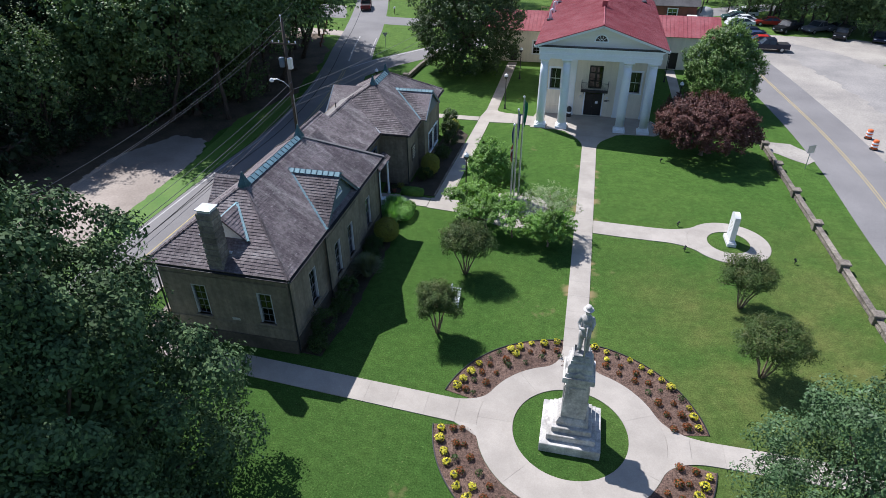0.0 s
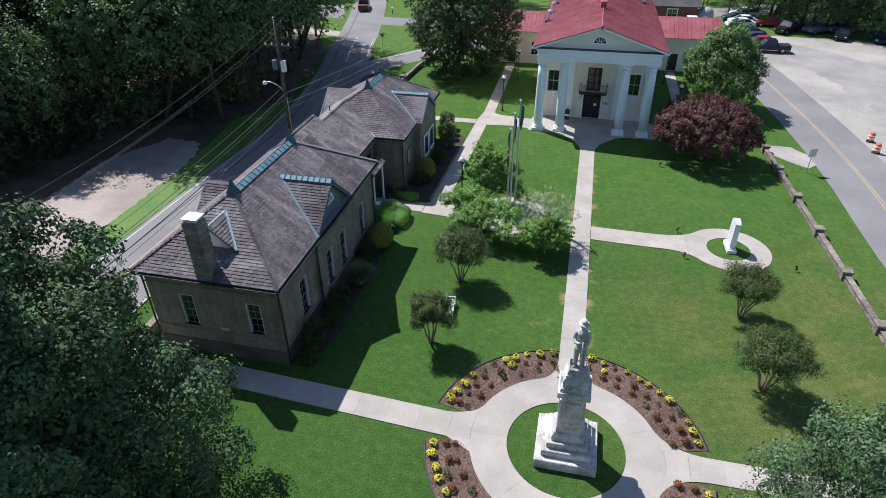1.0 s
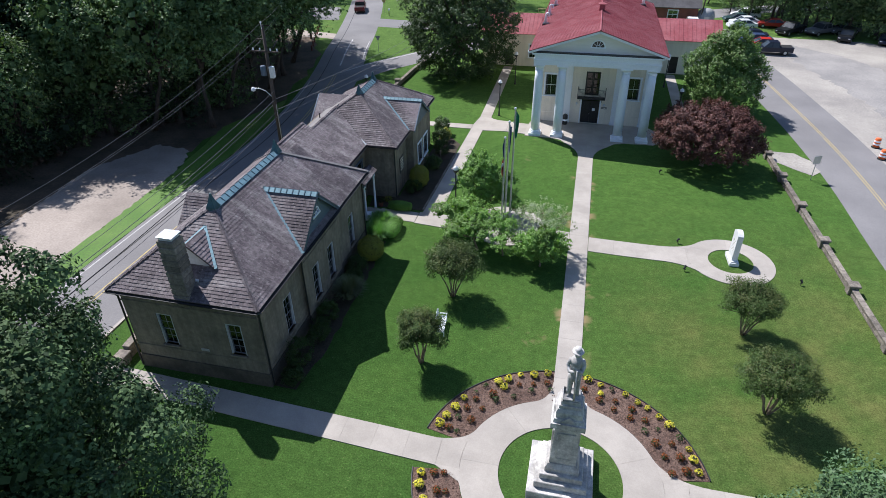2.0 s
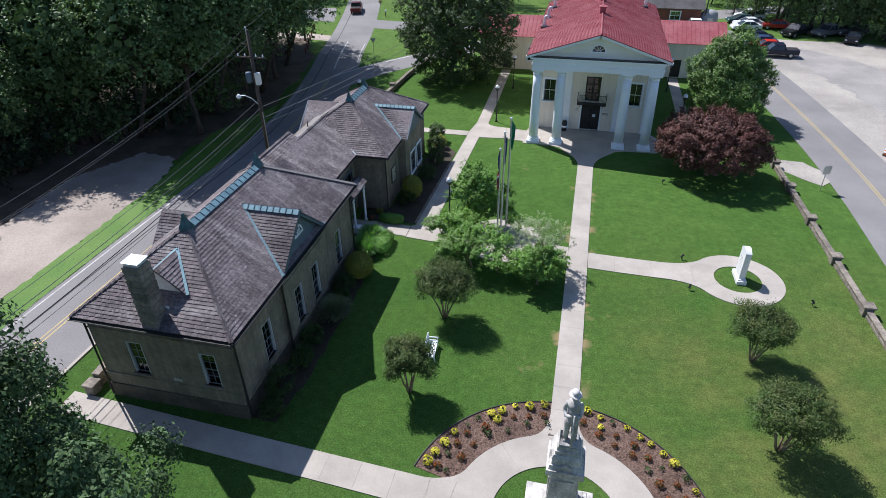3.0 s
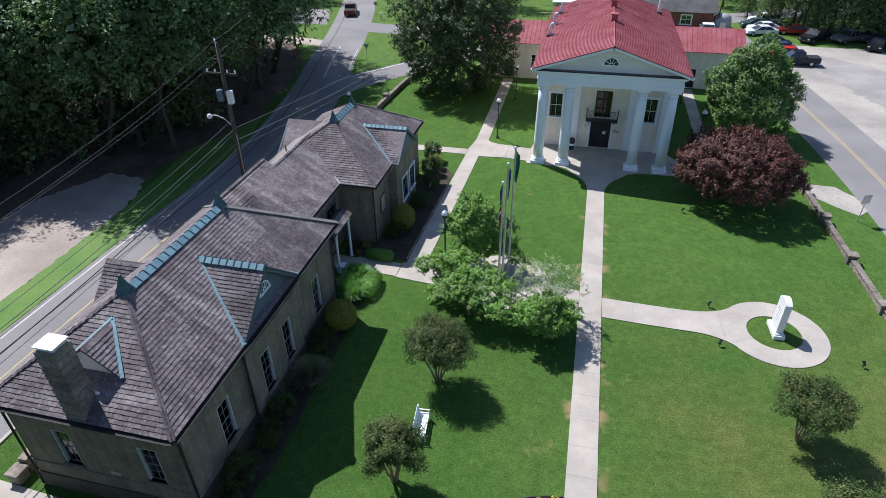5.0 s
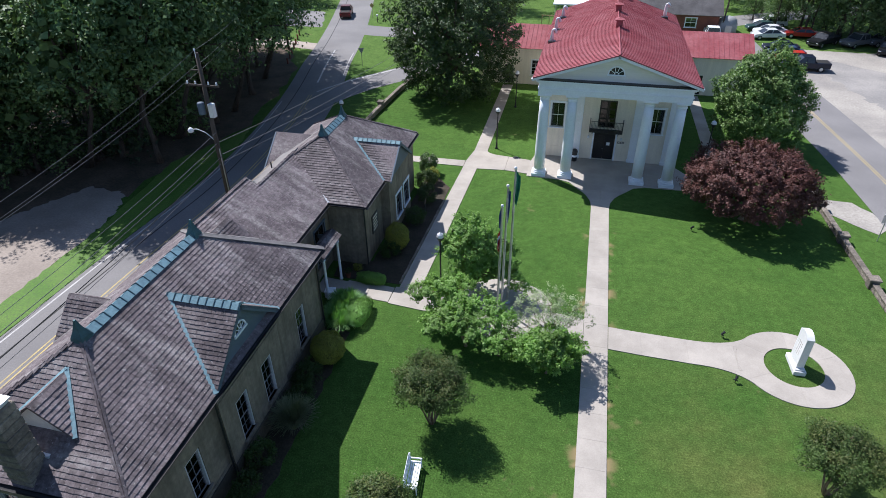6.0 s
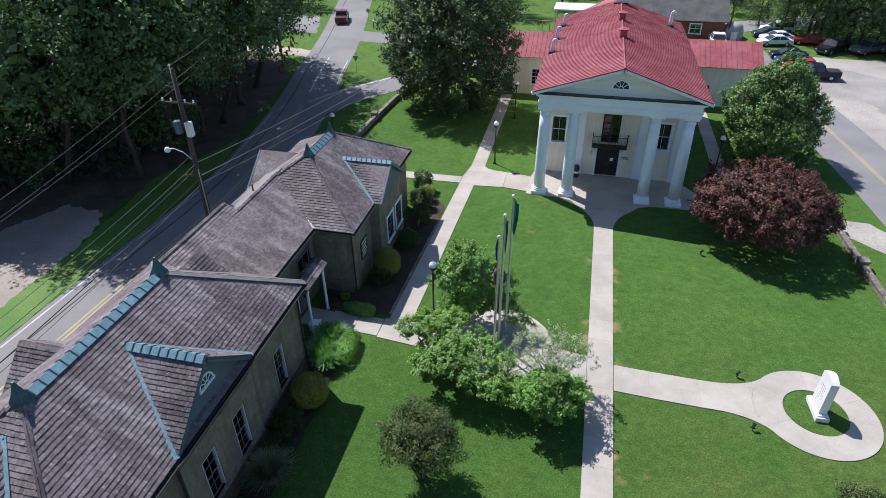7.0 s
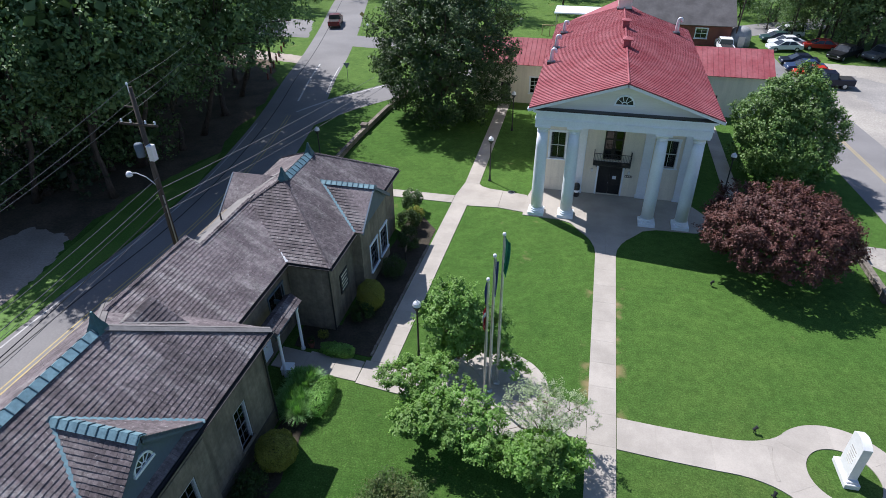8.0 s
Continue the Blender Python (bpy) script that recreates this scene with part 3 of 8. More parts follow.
def sector(cx, cy, r0, r1, a0, a1, z0, z1, n=36):
    """A part of a flat ring, as one closed form."""
    v = [(cx + r * math.cos(radians(a0 + (a1 - a0) * i / n)), cy + r * math.sin(radians(a0 + (a1 - a0) * i / n)), z) for i in range(n + 1) for r, z in ((r0, z0), (r1, z0), (r1, z1), (r0, z1))]
    f = [(4 * i + k, 4 * i + 4 + k, 4 * i + 4 + (k + 1) % 4, 4 * i + (k + 1) % 4) for i in range(n) for k in range(4)]
    return Geo().add(v, f + [(0, 1, 2, 3), (4 * n + 3, 4 * n + 2, 4 * n + 1, 4 * n)])


for a0, a1 in ((10.6, 84.0), (96.2, 167.8), (188, 262), (278, 352)):
    BEDS.append((a0, a1))
    g = sector(*MON, 4.80, 7.0, a0, a1, 0.0, 0.03)
    struct("mulch_bed", g, MULCH, "curved flower bed covered with brown bark mulch", "flower bed")
    struct("bed_edging", sector(*MON, 7.0, 7.045, a0, a1, 0.0, 0.085), BLACK, "thin black bed edging", "edging")
# these two beds have the building's shade put into their soil colour
g = Geo()
g.slab(ragged([(-15.9, 25.2), (-14.6, 25.0), (-14.2, 28.5), (-14.3, 36.0), (-14.4, 40.9), (-15.9, 41.2)], 0.12, 31), 0.0, 0.03)
struct("shrub_bed", g, SHADE_TONED_SOIL, "mulch bed along the stone building, shade put into its colour", "flower bed")
g = Geo()
g.slab(ragged([(-17.6, 46.1), (-12.95, 46.2), (-12.72, 56.0), (-12.62, 60.6), (-15.3, 63.6), (-15.2, 58.2), (-15.6, 48.4), (-17.8, 48.3)], 0.06, 33), 0.0, 0.03)
struct("shrub_bed_north", g, SHADE_TONED_SOIL, "mulch bed beside the western path, shade put into its colour", "flower bed")

# ---- foliage ----
def quads_mesh(name, v, material, nv=4):
    """A mesh of loose polygons with nv corners each from an array of corners."""
    n = len(v) // nv
    me = bpy.data.meshes.new(name)
    me.vertices.add(len(v))
    me.vertices.foreach_set("co", np.asarray(v, dtype=np.float32).ravel())
    me.loops.add(n * nv)
    me.loops.foreach_set("vertex_index", np.arange(n * nv, dtype=np.int32))
    me.polygons.add(n)
    me.polygons.foreach_set("loop_start", np.arange(0, n * nv, nv, dtype=np.int32))
    me.update(calc_edges=True)
    for m in material if isinstance(material, (list, tuple)) else [material]:
        me.materials.append(m)
    return me


def unit(a):
    return a / np.maximum(np.linalg.norm(a, axis=1, keepdims=True), 1e-9)


def leaves(rs, pos, nrm, size, width=0.55, droop=0.0):
    """Leaf blades at pos, facing roughly along nrm: one folded rhomb each."""
    n = len(pos)
    nrm = unit(nrm)
    t = rs.normal(size=(n, 3))
    t -= nrm * (t * nrm).sum(1, keepdims=True)
    t = unit(t)
    t[:, 2] -= droop
    t = unit(t)
    b = np.cross(nrm, t)
    s = (size * rs.uniform(0.6, 1.3, n))[:, None]
    fold = nrm * s * 0.12
    v = np.stack([pos - t * s * 0.5, pos + b * s * width * 0.5 + fold, pos + t * s * 0.5, pos - b * s * width * 0.5 + fold], 1)
    return v.reshape(-1, 3)


def clump_cloud(rs, n, centre, radii, rc, hollow=0.5, lobes=0.25, floor=-1.0):
    """Centres and sizes of leaf clumps inside an uneven ellipsoid."""
    d = unit(rs.normal(size=(n * 3, 3)))
    d = d[d[:, 2] > floor][:n]
    ph = rs.uniform(0, 6.28, 6)
    wob = 1 + lobes * (np.sin(3 * np.arctan2(d[:, 1], d[:, 0]) + ph[0]) * 0.5 + np.sin(5 * np.arctan2(d[:, 1], d[:, 0]) + ph[1]) * 0.3 + np.sin(4 * d[:, 2] + ph[2]) * 0.4)
    rad = hollow + (1 - hollow) * rs.uniform(0, 1, len(d)) ** 0.6
    c = np.asarray(centre) + d * np.asarray(radii) * (rad * wob)[:, None]
    return c, rc * rs.uniform(0.65, 1.35, len(d))


def leaf_cloud(rs, c, r, per, size, width=0.55, up=0.25, squash=0.75, droop=0.2):
    """Leaves on the outer shells of the clumps."""
    idx = np.repeat(np.arange(len(c)), per)
    d = unit(rs.normal(size=(len(idx), 3)) + (0, 0, up))
    k = r[idx][:, None] * rs.uniform(0.55, 1.08, (len(idx), 1))
    pos = c[idx] + d * k * (1, 1, squash)
    return leaves(rs, pos, d + rs.normal(size=d.shape) * 0.55 + (0, 0, 0.25), size, width, droop)


def bent(rnd, a, b, wob, n=5):
    a, b = Vector(a), Vector(b)
    return [a.lerp(b, i / n) + Vector((rnd.uniform(-wob, wob), rnd.uniform(-wob, wob), 0)) * math.sin(math.pi * i / n) for i in range(n + 1)]


def wave_noise(rs, p, wavelength, k=20):
    """Smooth irregular waves through space, about -2 to 2."""
    w = unit(rs.normal(size=(k, 3))) * (2 * math.pi / wavelength) * rs.uniform(0.6, 1.5, (k, 1))
    return np.cos(p @ w.T + rs.uniform(0, 6.28, k)).sum(1) / math.sqrt(k / 2)


def spray_crown(rs, centre, radii, sprays, per, length, size, width=0.55, floor=-0.7, big=(4.0, 0.4), small=(1.2, 0.2), gap=-0.4, rise=0.5, deep=0.3, point=0.0, inner=0, inner_size=3.0, toss=0.45):
    """Leafy twigs on an uneven crown with hollows between the boughs; also some of the twigs' places."""
    radii, centre = np.asarray(radii, float), np.asarray(centre, float)
    d = unit(rs.normal(size=(sprays * 5, 3)))
    d = d[d[:, 2] > floor]
    slim = lambda q: q * radii * np.where([True, True, False], 1 - point * np.clip(q[:, 2:], 0, 1), 1.0)
    base = slim(d)
    fine = wave_noise(rs, base, small[0])
    out = big[1] * wave_noise(rs, base, big[0]) + small[1] * fine
    pos = centre + base * (1 - deep * rs.uniform(0, 1, len(d)) ** 1.6)[:, None] + d * out[:, None]
    keep = fine + rs.normal(size=len(d)) * 0.35 > gap
    pos, d = pos[keep][:sprays], d[keep][:sprays]
    axis = unit(d * (1, 1, 0.7) + (0, 0, rise) + rs.normal(size=d.shape) * 0.4)
    axis *= (length * rs.uniform(0.6, 1.3, len(d)))[:, None]
    j = np.repeat(np.arange(len(d)), per)
    q = pos[j] + axis[j] * rs.uniform(-0.35, 0.65, len(j))[:, None] + rs.normal(size=(len(j), 3)) * length * 0.16
    v = [leaves(rs, q, d[j] * 0.5 + rs.normal(size=(len(j), 3)) * toss + (0, 0, 1.0 - toss), size, width, 0.2)]
    if inner:
        e = unit(rs.normal(size=(inner * 2, 3)))
        e = e[e[:, 2] > floor][:inner]
        v.append(leaves(rs, centre + slim(e) * rs.uniform(0.2, 0.88, (len(e), 1)) ** 0.7, rs.normal(size=(len(e), 3)), size * inner_size, 0.8))
    return np.concatenate(v), pos[rs.permutation(len(pos))[:60]]


def tufted_crown(rs, centre, radii, tufts, tuft_r, per, size, width=0.6, floor=-0.7, big=(5.0, 0.5), inner=0, inner_size=2.0):
    """Leaves set closely on rounded tufts that cover an uneven crown; also some of the tufts' places."""
    radii, centre = np.asarray(radii, float), np.asarray(centre, float)
    d = unit(rs.normal(size=(tufts * 8, 3)))
    d = d[d[:, 2] > floor][:tufts]
    r = tuft_r * rs.uniform(0.6, 1.4, len(d))
    c = centre + d * (radii - r[:, None]) + d * (big[1] * wave_noise(rs, d * radii, big[0]) + tuft_r * rs.uniform(-1.2, 0.5, len(d)))[:, None]
    j = np.repeat(np.arange(len(d)), per)
    e = unit(rs.normal(size=(len(j), 3)) + d[j] * 0.7 + (0, 0, 0.45))
    lump = 1 + 0.10 * wave_noise(rs, c[j] + e * r[j][:, None], tuft_r * 0.8)
    q = c[j] + e * (r[j] * rs.uniform(0.45, 1.05, len(j)) ** 0.6 * lump)[:, None]
    v = [leaves(rs, q, e + rs.normal(size=e.shape) * 0.40 + (0, 0, 0.15), size, width, 0.25)]
    if inner:
        e = unit(rs.normal(size=(inner * 3, 3)))
        e = e[e[:, 2] > floor][:inner]
        v.append(leaves(rs, centre + e * (radii - tuft_r * 2.2) * rs.uniform(0.6, 1.0, (len(e), 1)), e + rs.normal(size=e.shape) * 0.4, size * inner_size, 0.7))
    return np.concatenate(v), c[rs.permutation(len(c))[:60]]


def tree_parts(seed, trunk_r, fork, centre, radii, crown_args, mat_leaf, mat_bark, limbs=12, stems=1, lean=0.4):
    """Meshes of a trunk with limbs and of a crown, round the foot at the origin."""
    rs, rnd = np.random.RandomState(seed), random.Random(seed)
    v, c = (tufted_crown if "tufts" in crown_args else spray_crown)(rs, centre, radii, **crown_args)
    crown = quads_mesh("crown", v, mat_leaf)
    g = Geo()
    for s in range(stems):
        a = 6.28 * s / stems + seed
        many = stems > 1
        foot = (0.06 * stems * math.cos(a) * many, 0.06 * stems * math.sin(a) * many, -0.05)
        top = (centre[0] + radii[0] * lean * math.cos(a) * many, centre[1] + radii[1] * lean * math.sin(a) * many, fork)
        g.tube(bent(rnd, foot, top, trunk_r * 0.8), [trunk_r * (1.35 if i == 0 else 1 - 0.1 * i) for i in range(6)], 9)
        if not many:
            g.tube(bent(rnd, top, (centre[0], centre[1], centre[2] + radii[2] * 0.6), trunk_r * 2), [trunk_r * 0.6 * (1 - 0.16 * i) for i in range(6)], 7)
        for k in rnd.sample(range(len(c)), min(max(2, limbs // stems), len(c))):
            st = Vector(top).lerp(Vector(centre), rnd.uniform(0, 0.5))
            g.tube(bent(rnd, st, Vector(c[k]).lerp(Vector(centre), 0.08), 0.15), [trunk_r * 0.42 * (1 - 0.15 * i) for i in range(6)], 6)
    return g.mesh("trunk", mat_bark, True), crown


def plant_tree(name, label, category, at, meshes, group="", rz=0, scale=1.0):
    t = thing(name, label, category, at, group, rz)
    part("trunk", meshes[0], None, t)
    part("crown", meshes[1], None, t)
    if scale != 1.0:
        t.scale = (scale, scale, scale)
    return t


NEAR_TREES = [
    ("maple_tree", "large broadleaf tree with a dense sunlit green crown", (-19.8, 12.0, 0),
     tree_parts(1, 0.42, 3.0, (0, 0, 3.2), (7.2, 7.2, 14.6), dict(tufts=420, tuft_r=1.1, per=390, size=0.180, width=0.6, floor=-0.15, big=(4.0, 0.8), inner=13000, inner_size=2.2), L_NEAR, BARK, 20)),
    ("maple_tree", "tall broadleaf tree with grey-green leaves", (9.7, 12.7, 0),
     tree_parts(2, 0.3, 4.0, (0, 0, 8.5), (5.0, 5.0, 5.4), dict(tufts=400, tuft_r=0.68, per=330, size=0.110, width=0.48, floor=-0.75, big=(3.2, 0.40), inner=16000, inner_size=1.5), L_NEARPALE, BARK, 14)),
    ("oak_tree", "big dark-green oak with a spreading shaded crown", (-18.9, 83.7, 0),
     tree_parts(3, 0.5, 3.0, (1.5, 0, 7.7), (6.9, 6.6, 7.9), dict(sprays=3600, per=14, length=0.70, size=0.27, floor=-0.92, big=(4.5, 0.6), small=(2.0, 0.40), gap=-0.25, rise=0.3, deep=0.2, point=0.2, inner=3800, inner_size=2.0), L_DARKOAK, BARK, 26)),
    ("dogwood_tree", "dense irregular green tree beside the courthouse", (14.5, 76.0, 0),
     tree_parts(4, 0.22, 1.2, (-0.2, 0, 4.4), (4.0, 4.0, 4.4), dict(sprays=2900, per=14, length=0.50, size=0.21, floor=-0.9, big=(2.8, 0.36), small=(1.2, 0.24), gap=-0.4, rise=1.0, deep=0.10, point=0.35, inner=3400, inner_size=1.8), L_HOLLY, BARK, 12)),
    ("red_maple", "low spreading maple with dark purple-red leaves", (10.75, 60.2, 0),
     tree_parts(5, 0.2, 0.9, (0, 0, 3.1), (4.35, 4.2, 2.55), dict(sprays=2700, per=16, length=0.5, size=0.17, floor=-0.5, big=(2.6, 0.26), small=(1.0, 0.20), gap=-0.3, rise=0.6, deep=0.14, inner=3600, inner_size=1.8), L_RED, SMOOTHBARK, 26)),
]
for name, label, at, meshes in NEAR_TREES:
    plant_tree(name, label, "tree", at, meshes)

# crepe myrtles: several bare stems under a bushy crown of upright sprays
def myrtle(seed, r, h):
    rs, rnd = np.random.RandomState(seed), random.Random(seed)
    mid = (0, 0, h * 0.71)
    v, c = spray_crown(rs, mid, (r, r, h * 0.27), 880, 20, 0.55, 0.098, 0.48, floor=-0.35, big=(1.2, 0.18), small=(0.6, 0.15), gap=-0.15, rise=2.2, deep=0.42, inner=1500, inner_size=1.7)
    tips = spray_crown(rs, (0, 0, h * 0.76), (r * 0.92, r * 0.92, h * 0.27), 170, 14, 0.45, 0.10, 0.5, floor=0.1, big=(1.2, 0.14), small=(0.5, 0.10), gap=-0.3, rise=2.2, deep=0.1)[0]
    g = Geo()
    for s in range(6):
        a = 6.28 * s / 6 + seed + rnd.uniform(-0.3, 0.3)
        q = rnd.uniform(0.35, 0.6)
        top = Vector((math.cos(a) * r * q, math.sin(a) * r * q, h * 0.55))
        g.tube(bent(rnd, (0.09 * math.cos(a), 0.09 * math.sin(a), -0.05), top, 0.07), [0.062, 0.054, 0.048, 0.042, 0.036, 0.03], 7)
        for k in rnd.sample(range(len(c)), 4):
            g.tube(bent(rnd, top, Vector(c[k]), 0.05), [0.028, 0.025, 0.022, 0.018, 0.014, 0.01], 5)
    return g.mesh("trunk", SMOOTHBARK, True), quads_mesh("crown", v, L_CREPE), quads_mesh("tips", tips, L_TIP)


for seed, at, r, h in ((11, (-7.95, 35.3, 0), 1.6, 3.7), (12, (-8.4, 28.7, 0), 1.08, 3.4), (13, (10.25, 35.3, 0), 1.45, 3.4), (14, (10.35, 28.9, 0), 1.7, 3.6)):
    t = thing("crepe_myrtle", "small multi-stemmed crepe myrtle with olive-green leaves", "tree", at, "crepe myrtles on the lawn")
    stems, crown, tips = myrtle(seed, r, h)
    part("trunk", stems, None, t)
    part("crown", crown, None, t)
    part("young_growth", tips, None, t, "bronze young shoots")

# small trees round the flag plaza
def dogwood(seed, r, fork, mid, radii, sprays, mat=L_DOG, size=0.15, gap=-0.2, limbs=14, rise=0.25, inner=900):
    return tree_parts(seed, r, fork, mid, radii, dict(sprays=sprays, per=15, length=0.34, size=size, floor=-0.75, big=(1.6, 0.28), small=(0.85, 0.17), gap=gap, rise=rise, deep=0.32, inner=inner, inner_size=2.0), mat, SMOOTHBARK, limbs, 1)


def layered(seed, r, fork, pads, mat=L_DOG, size=0.14, thin=0.40, rise=0.3, full=1.0):
    """A small tree whose boughs carry flat pads of leaves: (x, y, z, radius) round the foot."""
    rs, rnd = np.random.RandomState(seed), random.Random(seed)
    v, g = [], Geo()
    top = Vector((sum(p[0] for p in pads) / len(pads) * 0.5, sum(p[1] for p in pads) / len(pads) * 0.5, fork))
    g.tube(bent(rnd, (0, 0, -0.05), top, r), [r * (1.3 if i == 0 else 1 - 0.08 * i) for i in range(6)], 8)
    for x, y, z, pr in pads:
        w, c = spray_crown(rs, (x, y, z), (pr, pr, pr * thin), int(full * 150 * pr * pr) + 20, 14, 0.32, size, 0.58, floor=-0.55, big=(1.2, 0.2), small=(0.6, 0.13), gap=-0.15, rise=rise, deep=0.3, inner=int(full * 80 * pr * pr), inner_size=1.5, toss=0.26)
        v.append(w)
        g.tube(bent(rnd, top, (x, y, z - pr * thin * 0.4), 0.12), [r * 0.55 * (1 - 0.13 * i) for i in range(6)], 6)
        for k in range(3):
            g.tube(bent(rnd, (x, y, z - pr * thin * 0.4), Vector(c[k]), 0.05), [0.02, 0.017, 0.014, 0.012, 0.01, 0.008], 5)
    return g.mesh("trunk", SMOOTHBARK, True), quads_mesh("crown", np.concatenate(v), mat)


plant_tree("young_dogwood", "small layered dogwood with bright green leaves", "tree", (-9.2, 43.0, 0), layered(21, 0.09, 1.1, ((-1.15, 0.2, 2.1, 0.8), (-0.25, 0.05, 2.45, 1.0), (0.85, 0.75, 2.35, 0.85), (0.0, 0.85, 2.0, 0.75), (0.2, -0.5, 1.75, 0.7))), "plaza trees")
plant_tree("young_dogwood", "small upright dogwood with bright green leaves", "tree", (-8.0, 47.2, 0), layered(22, 0.09, 1.2, ((-0.3, 0.1, 4.75, 0.55), (-0.5, 0.2, 4.25, 0.8), (0.45, 0.1, 3.9, 0.8), (-1.25, 0.0, 3.45, 0.8), (0.2, -0.35, 3.35, 1.0), (1.35, 0.1, 3.35, 0.7), (-0.75, -0.4, 2.7, 0.9), (0.65, 0.3, 2.6, 0.9), (1.45, -0.2, 2.35, 0.65), (-1.5, 0.2, 2.45, 0.6), (0.05, -0.6, 2.0, 0.75), (2.1, 0.0, 3.2, 0.6), (2.3, -0.5, 1.8, 0.7), (3.3, -1.0, 1.15, 0.6), (-0.6, -0.3, 1.35, 0.8), (0.6, -0.2, 1.25, 0.8), (1.6, -0.1, 1.45, 0.7)), thin=0.6, rise=0.7), "plaza trees")
plant_tree("young_dogwood", "wide spreading dogwood with bright green leaves", "tree", (-7.4, 41.3, 0), layered(23, 0.1, 1.1, ((-1.2, -0.6, 2.15, 0.9), (-0.3, -0.2, 2.6, 1.0), (0.8, 0.65, 2.5, 0.95), (0.2, -0.85, 2.05, 0.8), (-0.6, 0.55, 2.25, 0.75), (-1.75, -1.0, 1.9, 0.55))), "plaza trees")
plant_tree("young_dogwood", "slender small dogwood with mid-green leaves", "tree", (-5.4, 40.9, 0), layered(27, 0.07, 1.0, ((-0.3, 0.0, 2.35, 0.8), (0.35, -0.3, 2.0, 0.7), (0.05, 0.5, 2.55, 0.6), (-0.2, -0.7, 1.7, 0.6)), L_DOG, 0.12, 0.55), "plaza trees")
plant_tree("thin_dogwood", "half-bare dogwood with pale sparse leaves", "tree", (-2.95, 41.9, 0), layered(24, 0.07, 1.0, ((0.2, 0.1, 3.5, 0.9), (-0.9, 0.3, 3.0, 0.9), (1.2, 0.3, 3.0, 0.9), (0.3, -0.8, 2.7, 0.9), (-0.3, 0.9, 2.7, 0.8), (1.0, -0.6, 2.3, 0.7), (-1.0, -0.5, 2.2, 0.7), (1.8, 0.7, 2.4, 0.6)), L_PALE, 0.085, 0.7, 0.5, 0.42), "plaza trees")
plant_tree("young_dogwood", "low bushy dogwood with mid-green leaves", "tree", (-2.6, 40.1, 0), dogwood(25, 0.08, 0.8, (0, 0, 1.9), (1.65, 1.5, 1.1), 760), "plaza trees")

# woods
def woodland(seed, h, r, low, mat, sprays, size, point=0.3, rise=0.35, gap=-0.3, inner=1500, limbs=18, reach=(0, 0)):
    """A woodland tree whose crown reaches from low to h metres."""
    mid, half = (low + h) / 2, (h - low) / 2
    return tree_parts(seed, 0.32, max(2.0, low), (*reach, mid), (r, r, half), dict(sprays=sprays, per=10, length=size * 3.6, size=size, floor=-0.93, big=(5.0, 0.75), small=(2.3, 0.45), gap=gap, rise=rise, deep=0.36, point=point, inner=inner, inner_size=2.4), mat, BARK, limbs)


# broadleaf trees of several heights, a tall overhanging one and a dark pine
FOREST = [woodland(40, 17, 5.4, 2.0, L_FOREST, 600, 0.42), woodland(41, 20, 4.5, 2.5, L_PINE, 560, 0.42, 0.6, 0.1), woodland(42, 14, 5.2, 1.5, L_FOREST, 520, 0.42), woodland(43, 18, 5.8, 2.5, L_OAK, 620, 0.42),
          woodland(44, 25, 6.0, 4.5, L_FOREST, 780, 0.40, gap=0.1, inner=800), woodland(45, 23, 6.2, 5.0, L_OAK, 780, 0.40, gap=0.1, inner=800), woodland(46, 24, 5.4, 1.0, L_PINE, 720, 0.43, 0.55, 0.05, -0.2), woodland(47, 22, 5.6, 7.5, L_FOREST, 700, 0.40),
          woodland(48, 21, 5.9, 8.0, L_FOREST, 760, 0.40, gap=0.1, inner=600, reach=(4.2, -1.5))]

# thinner crowns for the trees that stand behind others
BEHIND = [woodland(50, 17, 5.4, 3.0, L_FOREST, 330, 0.5, inner=120, limbs=6), woodland(51, 20, 4.5, 3.0, L_PINE, 330, 0.5, 0.5, inner=120, limbs=6), woodland(52, 14, 5.2, 2.0, L_FOREST, 300, 0.5, inner=120, limbs=6), woodland(53, 18, 5.8, 3.0, L_OAK, 330, 0.5, inner=120, limbs=6)]


def wood(rows, seed, label, group):
    rnd = random.Random(seed)
    for x, y, k, s in rows:
        far_off = k < 4 and (x < -58 or y > 119 or (y > 100 and x < -20))
        plant_tree("woodland_tree", label, "tree", (x + rnd.uniform(-0.8, 0.8), y + rnd.uniform(-0.8, 0.8), 0), (BEHIND if far_off else FOREST)[k], group, 0 if k == 8 else rnd.uniform(0, 360), s * rnd.uniform(0.9, 1.1))


